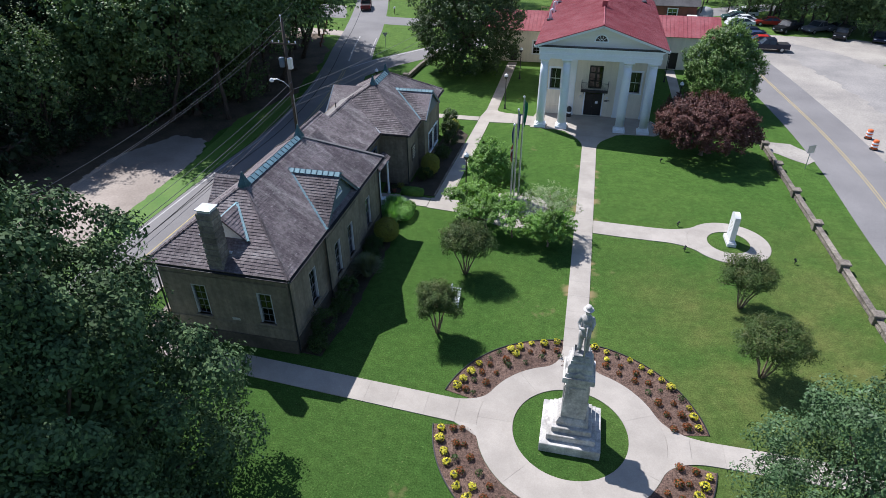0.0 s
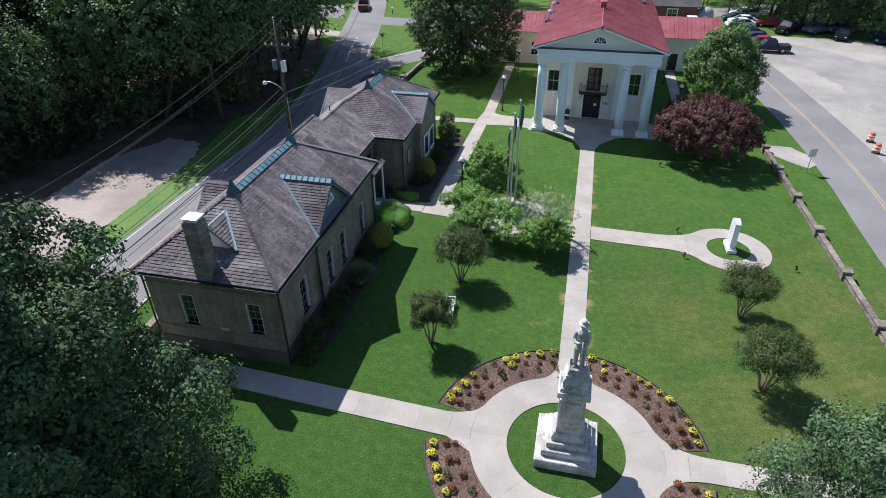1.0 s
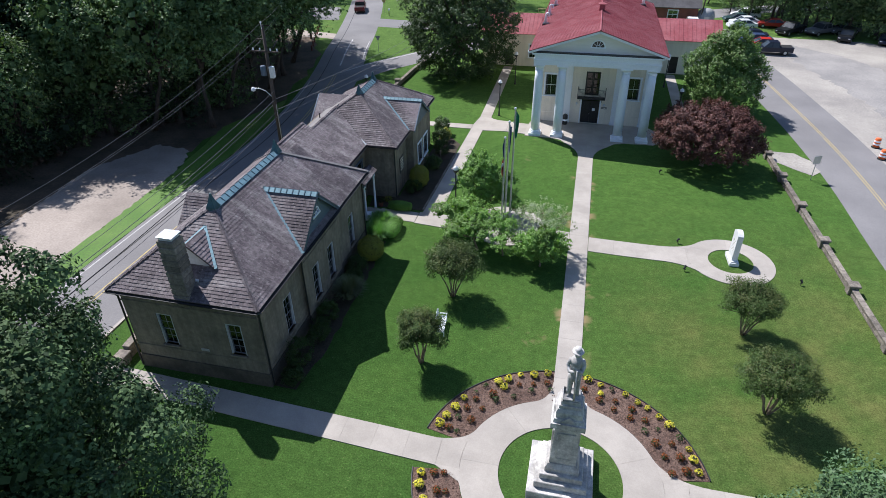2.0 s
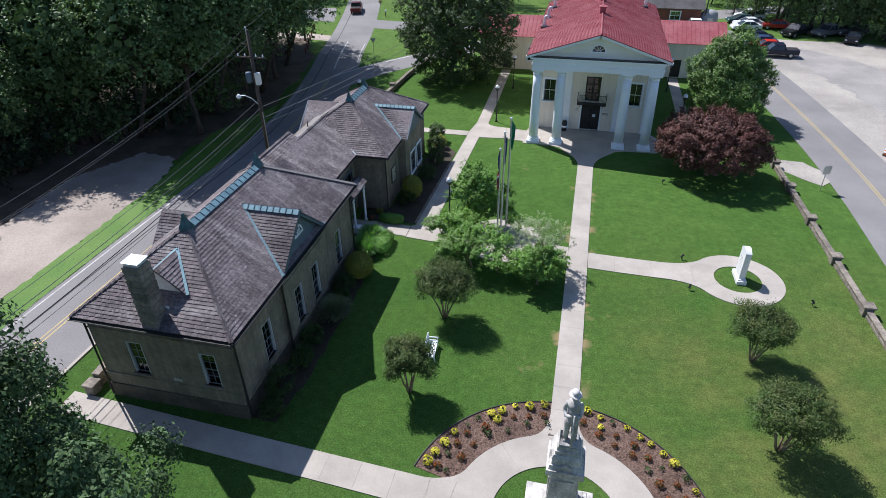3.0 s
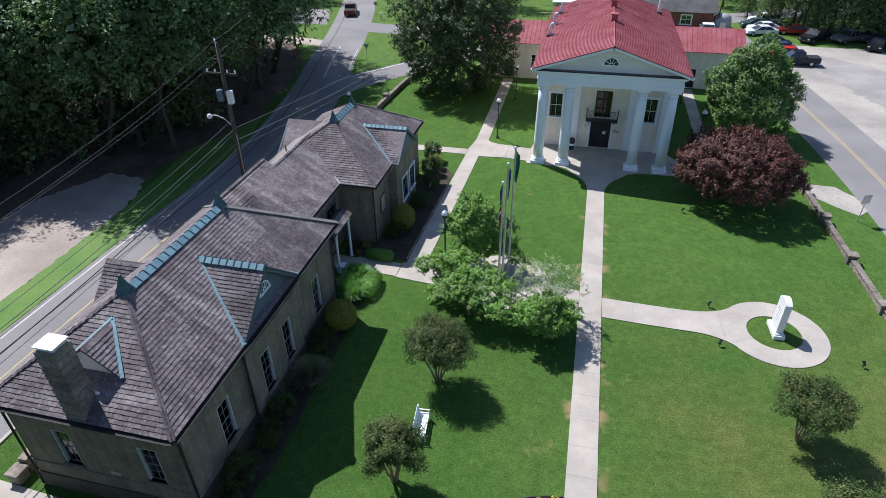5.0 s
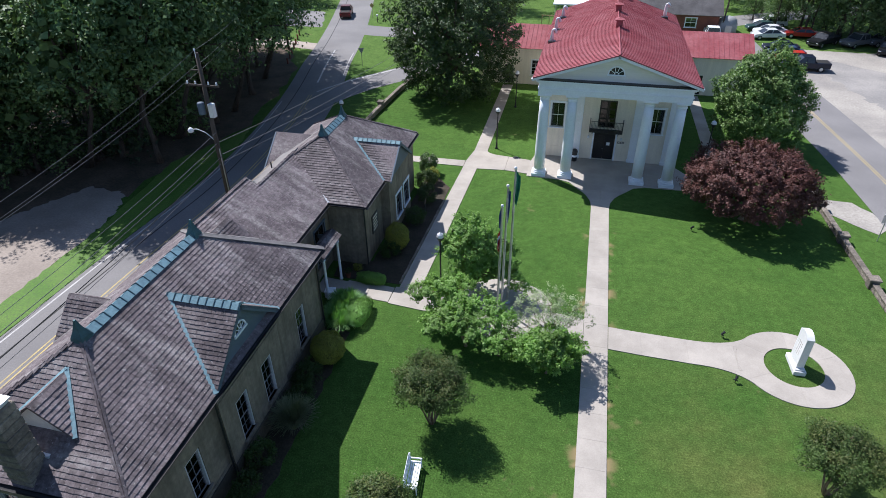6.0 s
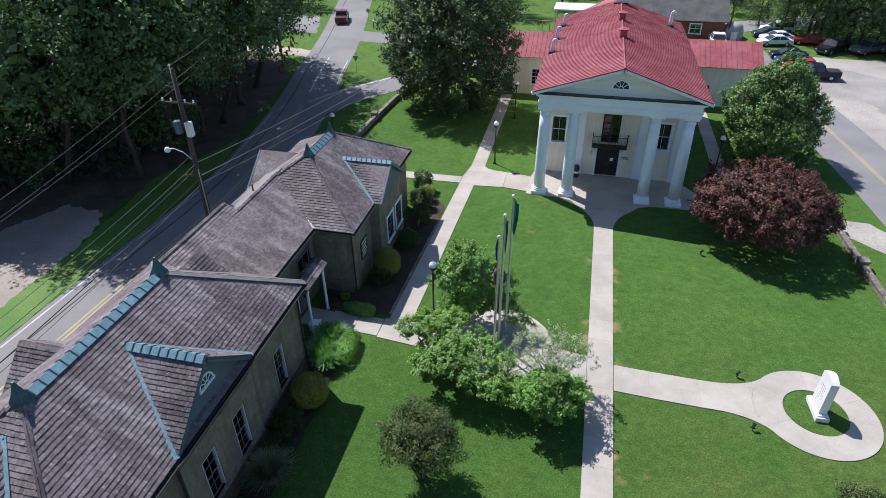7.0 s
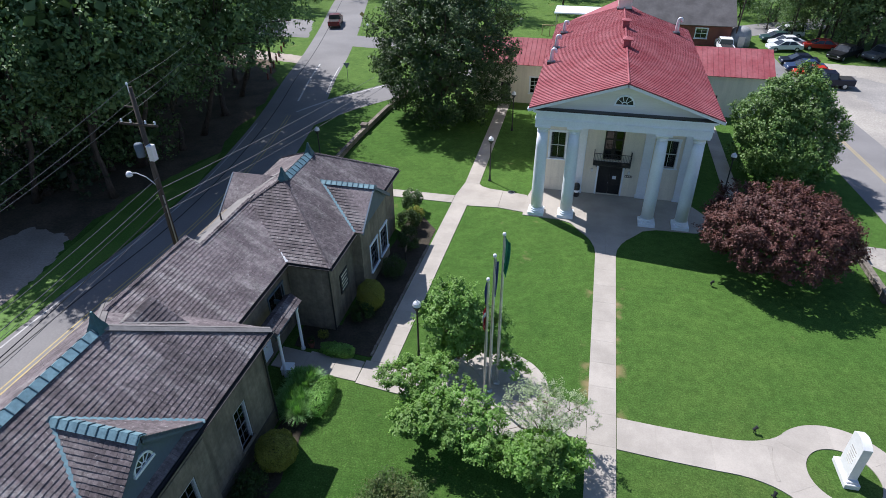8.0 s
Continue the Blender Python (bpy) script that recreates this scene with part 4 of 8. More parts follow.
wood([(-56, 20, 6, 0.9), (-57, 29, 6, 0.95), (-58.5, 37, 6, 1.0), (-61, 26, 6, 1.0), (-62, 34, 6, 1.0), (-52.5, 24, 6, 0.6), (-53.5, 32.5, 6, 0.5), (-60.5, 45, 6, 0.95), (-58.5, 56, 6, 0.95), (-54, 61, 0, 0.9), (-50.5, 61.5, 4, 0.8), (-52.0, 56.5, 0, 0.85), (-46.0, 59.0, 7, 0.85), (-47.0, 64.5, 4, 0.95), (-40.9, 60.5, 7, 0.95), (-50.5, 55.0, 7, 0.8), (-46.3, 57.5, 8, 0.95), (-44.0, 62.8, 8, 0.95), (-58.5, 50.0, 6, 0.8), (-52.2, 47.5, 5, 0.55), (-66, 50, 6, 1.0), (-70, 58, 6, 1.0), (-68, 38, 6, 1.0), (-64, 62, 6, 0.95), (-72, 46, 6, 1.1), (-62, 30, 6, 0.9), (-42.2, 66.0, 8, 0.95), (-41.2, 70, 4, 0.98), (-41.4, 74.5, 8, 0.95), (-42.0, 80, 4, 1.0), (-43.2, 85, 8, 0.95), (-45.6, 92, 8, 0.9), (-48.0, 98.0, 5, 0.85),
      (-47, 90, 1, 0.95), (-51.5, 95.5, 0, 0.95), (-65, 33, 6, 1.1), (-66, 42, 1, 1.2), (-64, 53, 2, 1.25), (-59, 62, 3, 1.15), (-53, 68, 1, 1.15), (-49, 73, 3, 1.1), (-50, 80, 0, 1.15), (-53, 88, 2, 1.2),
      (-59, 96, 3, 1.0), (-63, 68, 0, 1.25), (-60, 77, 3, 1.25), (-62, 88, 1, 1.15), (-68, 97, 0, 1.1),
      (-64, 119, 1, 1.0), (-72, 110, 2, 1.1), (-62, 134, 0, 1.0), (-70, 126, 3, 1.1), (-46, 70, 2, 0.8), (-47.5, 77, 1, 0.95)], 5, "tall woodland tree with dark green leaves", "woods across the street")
wood([(38, 121, 2, 0.8), (45, 118, 0, 0.75), (52, 115, 3, 0.8), (59, 112, 2, 0.85), (33, 131, 3, 0.8), (40, 130, 0, 0.9), (48, 127, 1, 0.8), (56, 123, 2, 0.9), (64, 118, 0, 0.9), (27, 137, 0, 0.75), (34, 141, 1, 0.9), (27, 126.5, 2, 0.42), (33, 124, 2, 0.45), (41, 121, 2, 0.45), (44.5, 119.5, 0, 0.42), (48, 117.8, 2, 0.45), (54, 113.5, 2, 0.45), (29, 130, 2, 0.55), (35, 128.5, 0, 0.5), (42, 125, 2, 0.55), (50, 121, 3, 0.5), (58, 117, 2, 0.55), (24.5, 133, 2, 0.5), (21.5, 140, 2, 0.6), (62, 110, 0, 0.5), (66, 106, 2, 0.55),
      (29.5, 125.5, 7, 0.75), (34.5, 122.5, 7, 0.78), (40, 120, 7, 0.78), (45.5, 116.5, 7, 0.8), (52, 112, 7, 0.8), (31, 122.5, 3, 0.62), (35.0, 120.0, 2, 0.72), (39.5, 117.5, 0, 0.62), (44, 114.5, 2, 0.68), (24, 148, 2, 0.9), (72, 112, 1, 0.9), (26.0, 125.5, 7, 0.62), (30.5, 121.8, 7, 0.66), (35.3, 119.4, 7, 0.68), (40.5, 117.0, 7, 0.68), (46.0, 113.8, 7, 0.7)], 6, "leafy green tree shading the car park", "trees behind the car park")
wood([(-30, 128, 2, 0.7), (-20, 134, 0, 0.8), (-8, 140, 3, 0.8), (-36, 138, 1, 0.8), (-28, 148, 0, 1.0), (-12, 155, 2, 1.0), (2, 152, 3, 1.0), (-52, 150, 3, 0.9), (-40, 158, 0, 1.0), (-66, 148, 2, 1.0), (14, 160, 0, 1.0)], 7, "broadleaf tree far beyond the courthouse", "far trees")

# saplings and undergrowth along the edge of the woods
UNDER = [woodland(60 + i, h, r, 0.2, (L_FOREST, L_PINE, L_OAK)[i], 120, 0.28, 0.2, 0.6, inner=50, limbs=6) for i, (h, r) in enumerate(((4.2, 1.9), (3.2, 2.2), (5.5, 1.8)))]
rnd = random.Random(77)
EDGE = [(-52.0, 27), (-52.6, 34), (-52.8, 42), (-52.5, 49), (-49.5, 54.5), (-43.5, 60.5), (-41.2, 65.5), (-42.2, 71)]
for (x0, y0), (x1, y1) in zip(EDGE, EDGE[1:]):
    for i in range(5):
        s = (i + rnd.uniform(0.1, 0.9)) / 5
        off = rnd.uniform(-0.4, 4.0)
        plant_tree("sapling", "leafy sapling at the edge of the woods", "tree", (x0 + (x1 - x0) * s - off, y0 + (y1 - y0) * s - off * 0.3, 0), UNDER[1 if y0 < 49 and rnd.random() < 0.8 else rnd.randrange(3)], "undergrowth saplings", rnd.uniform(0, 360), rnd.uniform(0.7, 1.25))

# ---- building helpers ----
def wall_panel(g, axis, a0, a1, u0, u1, z0, z1, holes=()):
    """A wall with openings: axis 'x' is a wall across x from a0 to a1 that runs along y from u0 to u1."""
    us = sorted({u0, u1, *[h[0] for h in holes], *[h[1] for h in holes]})
    zs = sorted({z0, z1, *[h[2] for h in holes], *[h[3] for h in holes]})
    nu, nz = len(us), len(zs)
    solid = lambda i, j: 0 <= i < nu - 1 and 0 <= j < nz - 1 and not any(h[0] <= us[i] + 1e-6 and h[1] >= us[i + 1] - 1e-6 and h[2] <= zs[j] + 1e-6 and h[3] >= zs[j + 1] - 1e-6 for h in holes)
    v = [(a, u, z) if axis == "x" else (u, a, z) for a in (a0, a1) for z in zs for u in us]
    at = lambda s, i, j: s * nu * nz + j * nu + i
    f = []
    for i in range(nu - 1):
        for j in range(nz - 1):
            if not solid(i, j):
                continue
            f += [(at(0, i, j), at(0, i, j + 1), at(0, i + 1, j + 1), at(0, i + 1, j)), (at(1, i, j), at(1, i + 1, j), at(1, i + 1, j + 1), at(1, i, j + 1))]
            for di, dj, p, q in ((-1, 0, (i, j), (i, j + 1)), (1, 0, (i + 1, j), (i + 1, j + 1)), (0, -1, (i, j), (i + 1, j)), (0, 1, (i, j + 1), (i + 1, j + 1))):
                if not solid(i + di, j + dj):
                    f.append((at(0, *p), at(0, *q), at(1, *q), at(1, *p)))
    used = sorted({i for q in f for i in q})
    at_new = {i: k for k, i in enumerate(used)}
    g.add([v[i] for i in used], [tuple(at_new[i] for i in q) for q in f])


def to_wall(axis, side, plane):
    """Maps (along, out, up) to the world for a wall whose face lies at plane and looks to side."""
    if axis == "x":
        return lambda u, d, z: (plane + side * d, u, z)
    return lambda u, d, z: (u, plane + side * d, z)


def wbox(g, f, u0, u1, d0, d1, z0, z1, c=0.0):
    a, b = f(u0, d0, z0), f(u1, d1, z1)
    return g.box(min(a[0], b[0]), max(a[0], b[0]), min(a[1], b[1]), max(a[1], b[1]), z0, z1, c)


def window(parent, f, u, z0, w, h, cols=2, rows=2, frame=WHITE, sill=WHITE, casing=0.11, curtain=False, sash=WHITE, deep=False):
    """A sash window: casing, two sashes with bars, panes, sill."""
    g = Geo()
    a, b, t = u - w / 2, u + w / 2, casing
    back = 0.0
    if deep:
        # painted jambs and head set into the thickness of the masonry
        back = 0.05
        wbox(g, f, a + 0.003, a + t, -0.21, -0.025, z0, z0 + h - t, 0.006)
        wbox(g, f, b - t, b - 0.003, -0.21, -0.025, z0, z0 + h - t, 0.006)
        wbox(g, f, a + 0.003, b - 0.003, -0.21, -0.025, z0 + h - t, z0 + h - 0.003, 0.006)
        a, b, h = a + t, b - t, h - t
    else:
        wbox(g, f, a - t, a, -0.12, 0.05, z0, z0 + h, 0.01)
        wbox(g, f, b, b + t, -0.12, 0.05, z0, z0 + h, 0.01)
        wbox(g, f, a - t - 0.03, b + t + 0.03, -0.12, 0.08, z0 + h, z0 + h + t * 1.2, 0.012)
    ob = part("window", g, frame, parent)
    for k, (za, zb, dep) in enumerate(((z0, z0 + h / 2 + 0.03, -0.10 - back), (z0 + h / 2 - 0.03, z0 + h, -0.06 - back))):
        s = Geo()
        r = 0.055
        wbox(s, f, a, a + r, dep - 0.04, dep, za, zb)
        wbox(s, f, b - r, b, dep - 0.04, dep, za, zb)
        wbox(s, f, a + r, b - r, dep - 0.04, dep, za, za + r)
        wbox(s, f, a + r, b - r, dep - 0.04, dep, zb - r, zb)
        for i in range(1, cols):
            m = a + (b - a) * i / cols
            wbox(s, f, m - 0.014, m + 0.014, dep - 0.03, dep - 0.006, za + r, zb - r)
        for j in range(1, rows):
            m = za + (zb - za) * j / rows
            wbox(s, f, a + r, b - r, dep - 0.028, dep - 0.008, m - 0.014, m + 0.014)
        part("sash", s, sash, ob)
        p = Geo()
        wbox(p, f, a + r * 0.6, b - r * 0.6, dep - 0.024, dep - 0.018, za + r * 0.6, zb - r * 0.6)
        part("pane", p, GLASS, ob, "dark reflecting glass").visible_shadow = False
    s = Geo()
    wbox(s, f, a - t - 0.07, b + t + 0.07, -0.10 - back, 0.13, z0 - 0.09, z0, 0.012)
    part("sill", s, sill, ob)
    if curtain:
        c = Geo()
        for q in range(2):
            ua = a + 0.05 + q * (b - a) * 0.56
            for i in range(5):
                uu = ua + i * (b - a) * 0.07
                wbox(c, f, uu, uu + (b - a) * 0.07, -0.28 - 0.03 * (i % 2), -0.25 - 0.03 * (i % 2), z0 + 0.1, z0 + h)
        part("curtain", c, CURTAIN, ob)
    return ob


SHINGLE_BITS = []   # (roof part, corners of one shingle)


def shingle_field(roof, outline, eave_a, eave_b, seed, step=0.195, wide=0.20, lift=0.012):
    """Courses of shingles on a convex roof plane; outline lies in the plane, the eave runs from a to b."""
    rnd = random.Random(seed)
    a, b = Vector(eave_a), Vector(eave_b)
    u = (b - a).normalized()
    pts = [Vector(p) for p in outline]
    nrm = None
    for i in range(1, len(pts) - 1):
        c = (pts[i] - pts[0]).cross(pts[i + 1] - pts[0])
        if c.length > 1e-6:
            nrm = c.normalized()
            break
    if nrm.z < 0:
        nrm = -nrm
    s = nrm.cross(u).normalized()
    if s.z < 0:
        s = -s
    flat2 = [((p - a).dot(u), (p - a).dot(s)) for p in pts]
    top = max(q[1] for q in flat2)
    low = min(q[1] for q in flat2)
    row = low
    k = 0
    while row < top - 0.05:
        mid = row + step * 0.45
        xs = []
        for i in range(len(flat2)):
            (x0, y0), (x1, y1) = flat2[i], flat2[(i + 1) % len(flat2)]
            if (y0 - mid) * (y1 - mid) < 0:
                xs.append(x0 + (x1 - x0) * (mid - y0) / (y1 - y0))
        if len(xs) >= 2:
            x, end = min(xs), max(xs)
            x -= rnd.uniform(0, wide) * 0
            first = rnd.uniform(0.4, 1.0)
            while x < end - 0.04:
                w = min(wide * rnd.uniform(0.7, 1.35) * first, end - x)
                first = 1.0
                h = rnd.uniform(0.027, 0.042)
                y0 = row + rnd.uniform(-0.007, 0.007)
                y1 = min(row + step * 1.04, top)
                g = 0.003
                q = [a + u * xx + s * yy + nrm * zz for xx, yy, zz in ((x + g, y0, lift), (x + w - g, y0, lift), (x + w - g, y1, lift), (x + g, y1, lift),
                                                                       (x + g, y0, lift + h), (x + w - g, y0, lift + h), (x + w - g, y1, lift + 0.006), (x + g, y1, lift + 0.006))]
                SHINGLE_BITS.append((roof, q))
                x += w
        row += step
        k += 1


def hip_roof(parent, x0, x1, y0, y1, z, ridge_z, ya, yb, seed, label=""):
    """A hipped roof over a rectangle, its ridge along y from ya to yb."""
    xm = (x0 + x1) / 2
    c = [(x0, y0, z), (x1, y0, z), (x1, y1, z), (x0, y1, z)]
    r0, r1 = (xm, ya, ridge_z), (xm, yb, ridge_z)
    g = Geo()
    faces = [[c[0], c[1], r0], [c[1], c[2], r1, r0], [c[2], c[3], r1], [c[3], c[0], r0, r1]]
    for f in faces:
        g.plate(f, 0.10)
    roof = part("roof", g.weld(), SHINGLE, parent, label)
    for k, f in enumerate(faces):
        shingle_field(roof, f, f[0], f[1], seed + k)
    return roof, faces


def hip_caps(parent, lines, seed, material=SHINGLE):
    """Overlapping cap shingles along hips."""
    rnd = random.Random(seed)
    for a, b in lines:
        a, b = Vector(a), Vector(b)
        d = (b - a)
        n = int(d.length / 0.3)
        m = d.normalized().to_track_quat("Y", "Z").to_matrix().to_4x4()
        for i in range(n):
            p = a.lerp(b, (i + 0.5) / n)
            g = Geo()
            for sgn in (-1, 1):
                g.obox(Matrix.Translation(p + Vector((0, 0, 0.035))) @ m @ pose(0, 0, 0, 9, 0, rnd.uniform(-6, 6)) @ pose(sgn * 0.042, 0, -0.005, 0, sgn * 24, 0) @ pose(0, 0, rnd.uniform(0, 0.02)), 0.095, 0.36, 0.06)
            part("hip_cap", g, material, parent)


SEAMDARK = surface("dark_copper_seam", (0.045, 0.085, 0.105), (0.07, 0.12, 0.14), 0.6, 1.2, 9, 0.1, 0.004, grit=0.2)


def ridge_cap(parent, a, b, material=PATINA, n=None, w=0.30):
    """A folded copper ridge with raised seams and standing pans."""
    a, b = Vector(a), Vector(b)
    d = b - a
    n = n or max(2, int(d.length / 0.48))
    m = d.normalized().to_track_quat("Y", "Z").to_matrix().to_4x4()
    cap = Geo()
    for sgn in (-1, 1):
        cap.obox(Matrix.Translation((a + b) / 2 + Vector((0, 0, 0.07))) @ m @ pose(sgn * w * 0.48, 0, -w * 0.27, 0, sgn * 37, 0), w * 1.15, d.length + 0.1, 0.03)
    ob = part("ridge_cap", cap, material, parent, "blue-green copper ridge capping")
    for i in range(n + 1):
        s = Geo()
        for sgn in (-1, 1):
            s.obox(Matrix.Translation(a.lerp(b, i / n) + Vector((0, 0, 0.10))) @ m @ pose(sgn * w * 0.48, 0, -w * 0.27, 0, sgn * 37, 0), w * 1.15, 0.032, 0.05)
        part("seam", s, SEAMDARK, ob)


def finial(parent, p):
    """A small copper pyramid with a spike where hips meet the ridge."""
    g = Geo()
    x, y, z = p
    g.lathe(x, y, [(0.42, z - 0.28), (0.36, z - 0.02), (0.22, z + 0.22), (0.12, z + 0.48), (0.05, z + 0.72)], 4, radians(45))
    part("finial", g, DARKCOPPER, parent, "pointed copper finial")


def gutter(parent, pts, r=0.10):
    """A half-round metal trough in front of the eaves."""
    (a, b), g = (Vector(pts[0]), Vector(pts[-1])), Geo()
    d = (b - a).normalized()
    side = d.cross(Vector((0, 0, 1)))
    arc_ = [(side * math.cos(math.pi + math.pi * k / 6) * q + Vector((0, 0, math.sin(math.pi + math.pi * k / 6) * q))) for q in (r, r * 0.86) for k in (range(7) if q == r else range(6, -1, -1))]
    n = len(arc_)
    g.add([e + o for e in (a, b) for o in arc_], [(i, n + i, n + (i + 1) % n, (i + 1) % n) for i in range(n)] + [tuple(range(n)), tuple(range(2 * n - 1, n - 1, -1))])
    part("gutter", g, GUTTER, parent, "dark metal gutter")


GUTTER = surface("black_gutter_paint", (0.012, 0.012, 0.013), (0.02, 0.02, 0.021), 0.6, 1.0, 9, 0.05, 0.003, grit=0.2, spec=0.25)


def valley(parent, a, b, material=PATINA, w=0.22):
    a, b = Vector(a), Vector(b)
    m = (b - a).normalized().to_track_quat("Y", "Z").to_matrix().to_4x4()
    part("valley_flashing", Geo().obox(Matrix.Translation((a + b) / 2 + Vector((0, 0, 0.05))) @ m, w, (b - a).length, 0.04), material, parent, "blue-green copper flashing")


def lunette(parent, f, u, z, r, mat=WHITE):
    """A half-round fan window."""
    g = Geo()
    n = 14
    for i in range(n):
        a, b = math.pi * i / n, math.pi * (i + 1) / n
        for (ra, rb, d0, d1) in ((r, r * 1.18, -0.02, 0.06),):
            p = [f(u + q * math.cos(t), d, z + q * math.sin(t)) for d in (d0, d1) for q, t in ((ra, a), (rb, a), (rb, b), (ra, b))]
            g.add(p, [(0, 1, 2, 3), (4, 5, 6, 7), (0, 1, 5, 4), (1, 2, 6, 5), (2, 3, 7, 6), (3, 0, 4, 7)])
    wbox(g, f, u - r * 1.25, u + r * 1.25, -0.02, 0.09, z - 0.10, z)
    ob = part("fan_window", g, mat, parent, "white half-round window surround")
    p = Geo()
    p.add([f(u + r * math.cos(math.pi * i / n), 0.012, z + r * math.sin(math.pi * i / n)) for i in range(n + 1)], [tuple(range(n + 1))])
    part("pane", p, DARKPANE, ob, "dark glass")
    s = Geo()
    for k in range(1, 5):
        t = math.pi * k / 5
        a, b = Vector(f(u + 0.25 * r * math.cos(t), 0.03, z + 0.25 * r * math.sin(t))), Vector(f(u + r * math.cos(t), 0.03, z + r * math.sin(t)))
        s.tube([a, b], 0.022, 5)
    s.tube([f(u + 0.3 * r * math.cos(math.pi * i / 8), 0.03, z + 0.3 * r * math.sin(math.pi * i / 8)) for i in range(9)], 0.025, 5)
    part("glazing_bars", s, mat, ob)


DARKPANE = surface("dark_window_pane", (0.025, 0.03, 0.036), (0.035, 0.04, 0.046), 0.08, 1.0, 3.0, 0.0, 0.001, grit=0.05, spec=0.6)

FRAMEGREY = surface("grey_window_frame_paint", (0.52, 0.525, 0.56), (0.44, 0.445, 0.48), 0.6, 1, 9, 0.05, 0.003, grit=0.08)
SASHGREY = surface("grey_sash_paint", (0.215, 0.22, 0.25), (0.17, 0.175, 0.205), 0.6, 1, 9, 0.05, 0.003, grit=0.08)
CASINGGREY = surface("pale_grey_casing_paint", (0.66, 0.67, 0.68), (0.55, 0.56, 0.57), 0.6, 1, 9, 0.05, 0.003, grit=0.08)
# ---- stone building: south wing, link, north wing ----
SB = thing("stone_building", "old one-storey tan stone office building with hipped shingle roofs", "building", (0, 0, 0))


def hole(u, z0, w, h):
    return (u - w / 2, u + w / 2, z0, z0 + h)


PLINTH = surface("dark_plinth_stone", (0.115, 0.098, 0.076), (0.070, 0.062, 0.048), 0.9, 0.9, 5, 0.5, 0.02, grit=0.25)
# south wing
WX0, WX1, WY0, WY1, WT = -24.1, -16.05, 25.0, 40.9, 5.5
F_S, F_E = to_wall("y", -1, WY0), to_wall("x", 1, WX1)
BAYX = -15.85
win_s = [(-21.75, 2.05, 0.95, 2.15), (-17.6, 2.05, 0.95, 2.15)]
win_e = [(28.2, 1.55, 1.0, 2.4), (38.3, 1.25, 1.0, 2.4)]
win_b = [(31.75, 1.35, 1.0, 2.45), (34.1, 1.35, 1.0, 2.45)]
for spec in (("y", WY0, WY0 + 0.45, WX0, WX1, 0, WT, [hole(*w) for w in win_s]), ("x", WX1 - 0.45, WX1, WY0 + 0.45, 30.2, 0, WT, [hole(*w) for w in win_e[:1]]),
             ("x", WX1 - 0.45, WX1, 35.6, WY1, 0, WT, [hole(*w) for w in win_e[1:]]), ("x", BAYX - 0.5, BAYX, 30.2, 35.6, 0, WT, [hole(*w) for w in win_b]),
             ("x", WX0, WX0 + 0.45, WY0 + 0.45, WY1, 0, WT), ("y", WY1 - 0.45, WY1, WX0 + 0.45, WX1 - 0.45, 0, WT)):
    g = Geo()
    wall_panel(g, *spec)
    part("wall", g, ASHLAR, SB, "tan dressed stone wall")
part("inner_floor", Geo().box(WX0 + 0.46, WX1 - 0.46, WY0 + 0.46, WY1 - 0.46, 0.0, 0.5), ROOM, SB)
part("inner_ceiling", Geo().box(WX0 + 0.46, WX1 - 0.46, WY0 + 0.46, WY1 - 0.46, 4.9, 5.05), ROOM, SB)
for b in ((WX0 - 0.07, WX1 + 0.07, WY0 - 0.07, WY0), (WX1, WX1 + 0.07, WY0, 30.2), (BAYX, BAYX + 0.07, 30.2, 35.6), (WX1, WX1 + 0.07, 35.6, WY1)):
    part("plinth_course", Geo().box(*b, 0, 0.95), PLINTH, SB, "dark stone plinth")
for b in ((WX0 - 0.045, WX1 + 0.045, WY0 - 0.045, WY0, 1.62, 1.78), (WX1, WX1 + 0.045, WY0, 30.2, 1.05, 1.2), (WX0 - 0.05, WX1 + 0.05, WY0 - 0.05, WY0, 4.78, 4.9), (WX1, WX1 + 0.05, WY0, 30.2, 4.78, 4.9),
          (BAYX, BAYX + 0.05, 30.2, 35.6, 4.78, 4.9), (WX1, WX1 + 0.05, 35.6, WY1, 4.78, 4.9)):
    part("belt_course", Geo().box(*b, 0.015), ASHLAR, SB)
for w in win_s:
    window(SB, F_S, *w, cols=2, rows=2, sill=ASHLAR, sash=SASHGREY, frame=FRAMEGREY, casing=0.085, deep=True)
for w in win_e:
    window(SB, F_E, *w, cols=2, rows=2, sill=ASHLAR, sash=SASHGREY, frame=FRAMEGREY, casing=0.085, deep=True)
for w in win_b:
    window(SB, to_wall("x", 1, BAYX), *w, cols=2, rows=2, sill=ASHLAR, sash=SASHGREY, frame=FRAMEGREY, casing=0.085, deep=True)
g = Geo()
wbox(g, F_S, -19.95, -19.45, 0.0, 0.04, 1.95, 2.12, 0.01)
for i in range(5):
    wbox(g, F_S, -19.9 + i * 0.09, -19.85 + i * 0.09, 0.04, 0.055, 1.98, 2.09)
part("wall_vent", g, GRANITE, SB, "small pale vent grille")

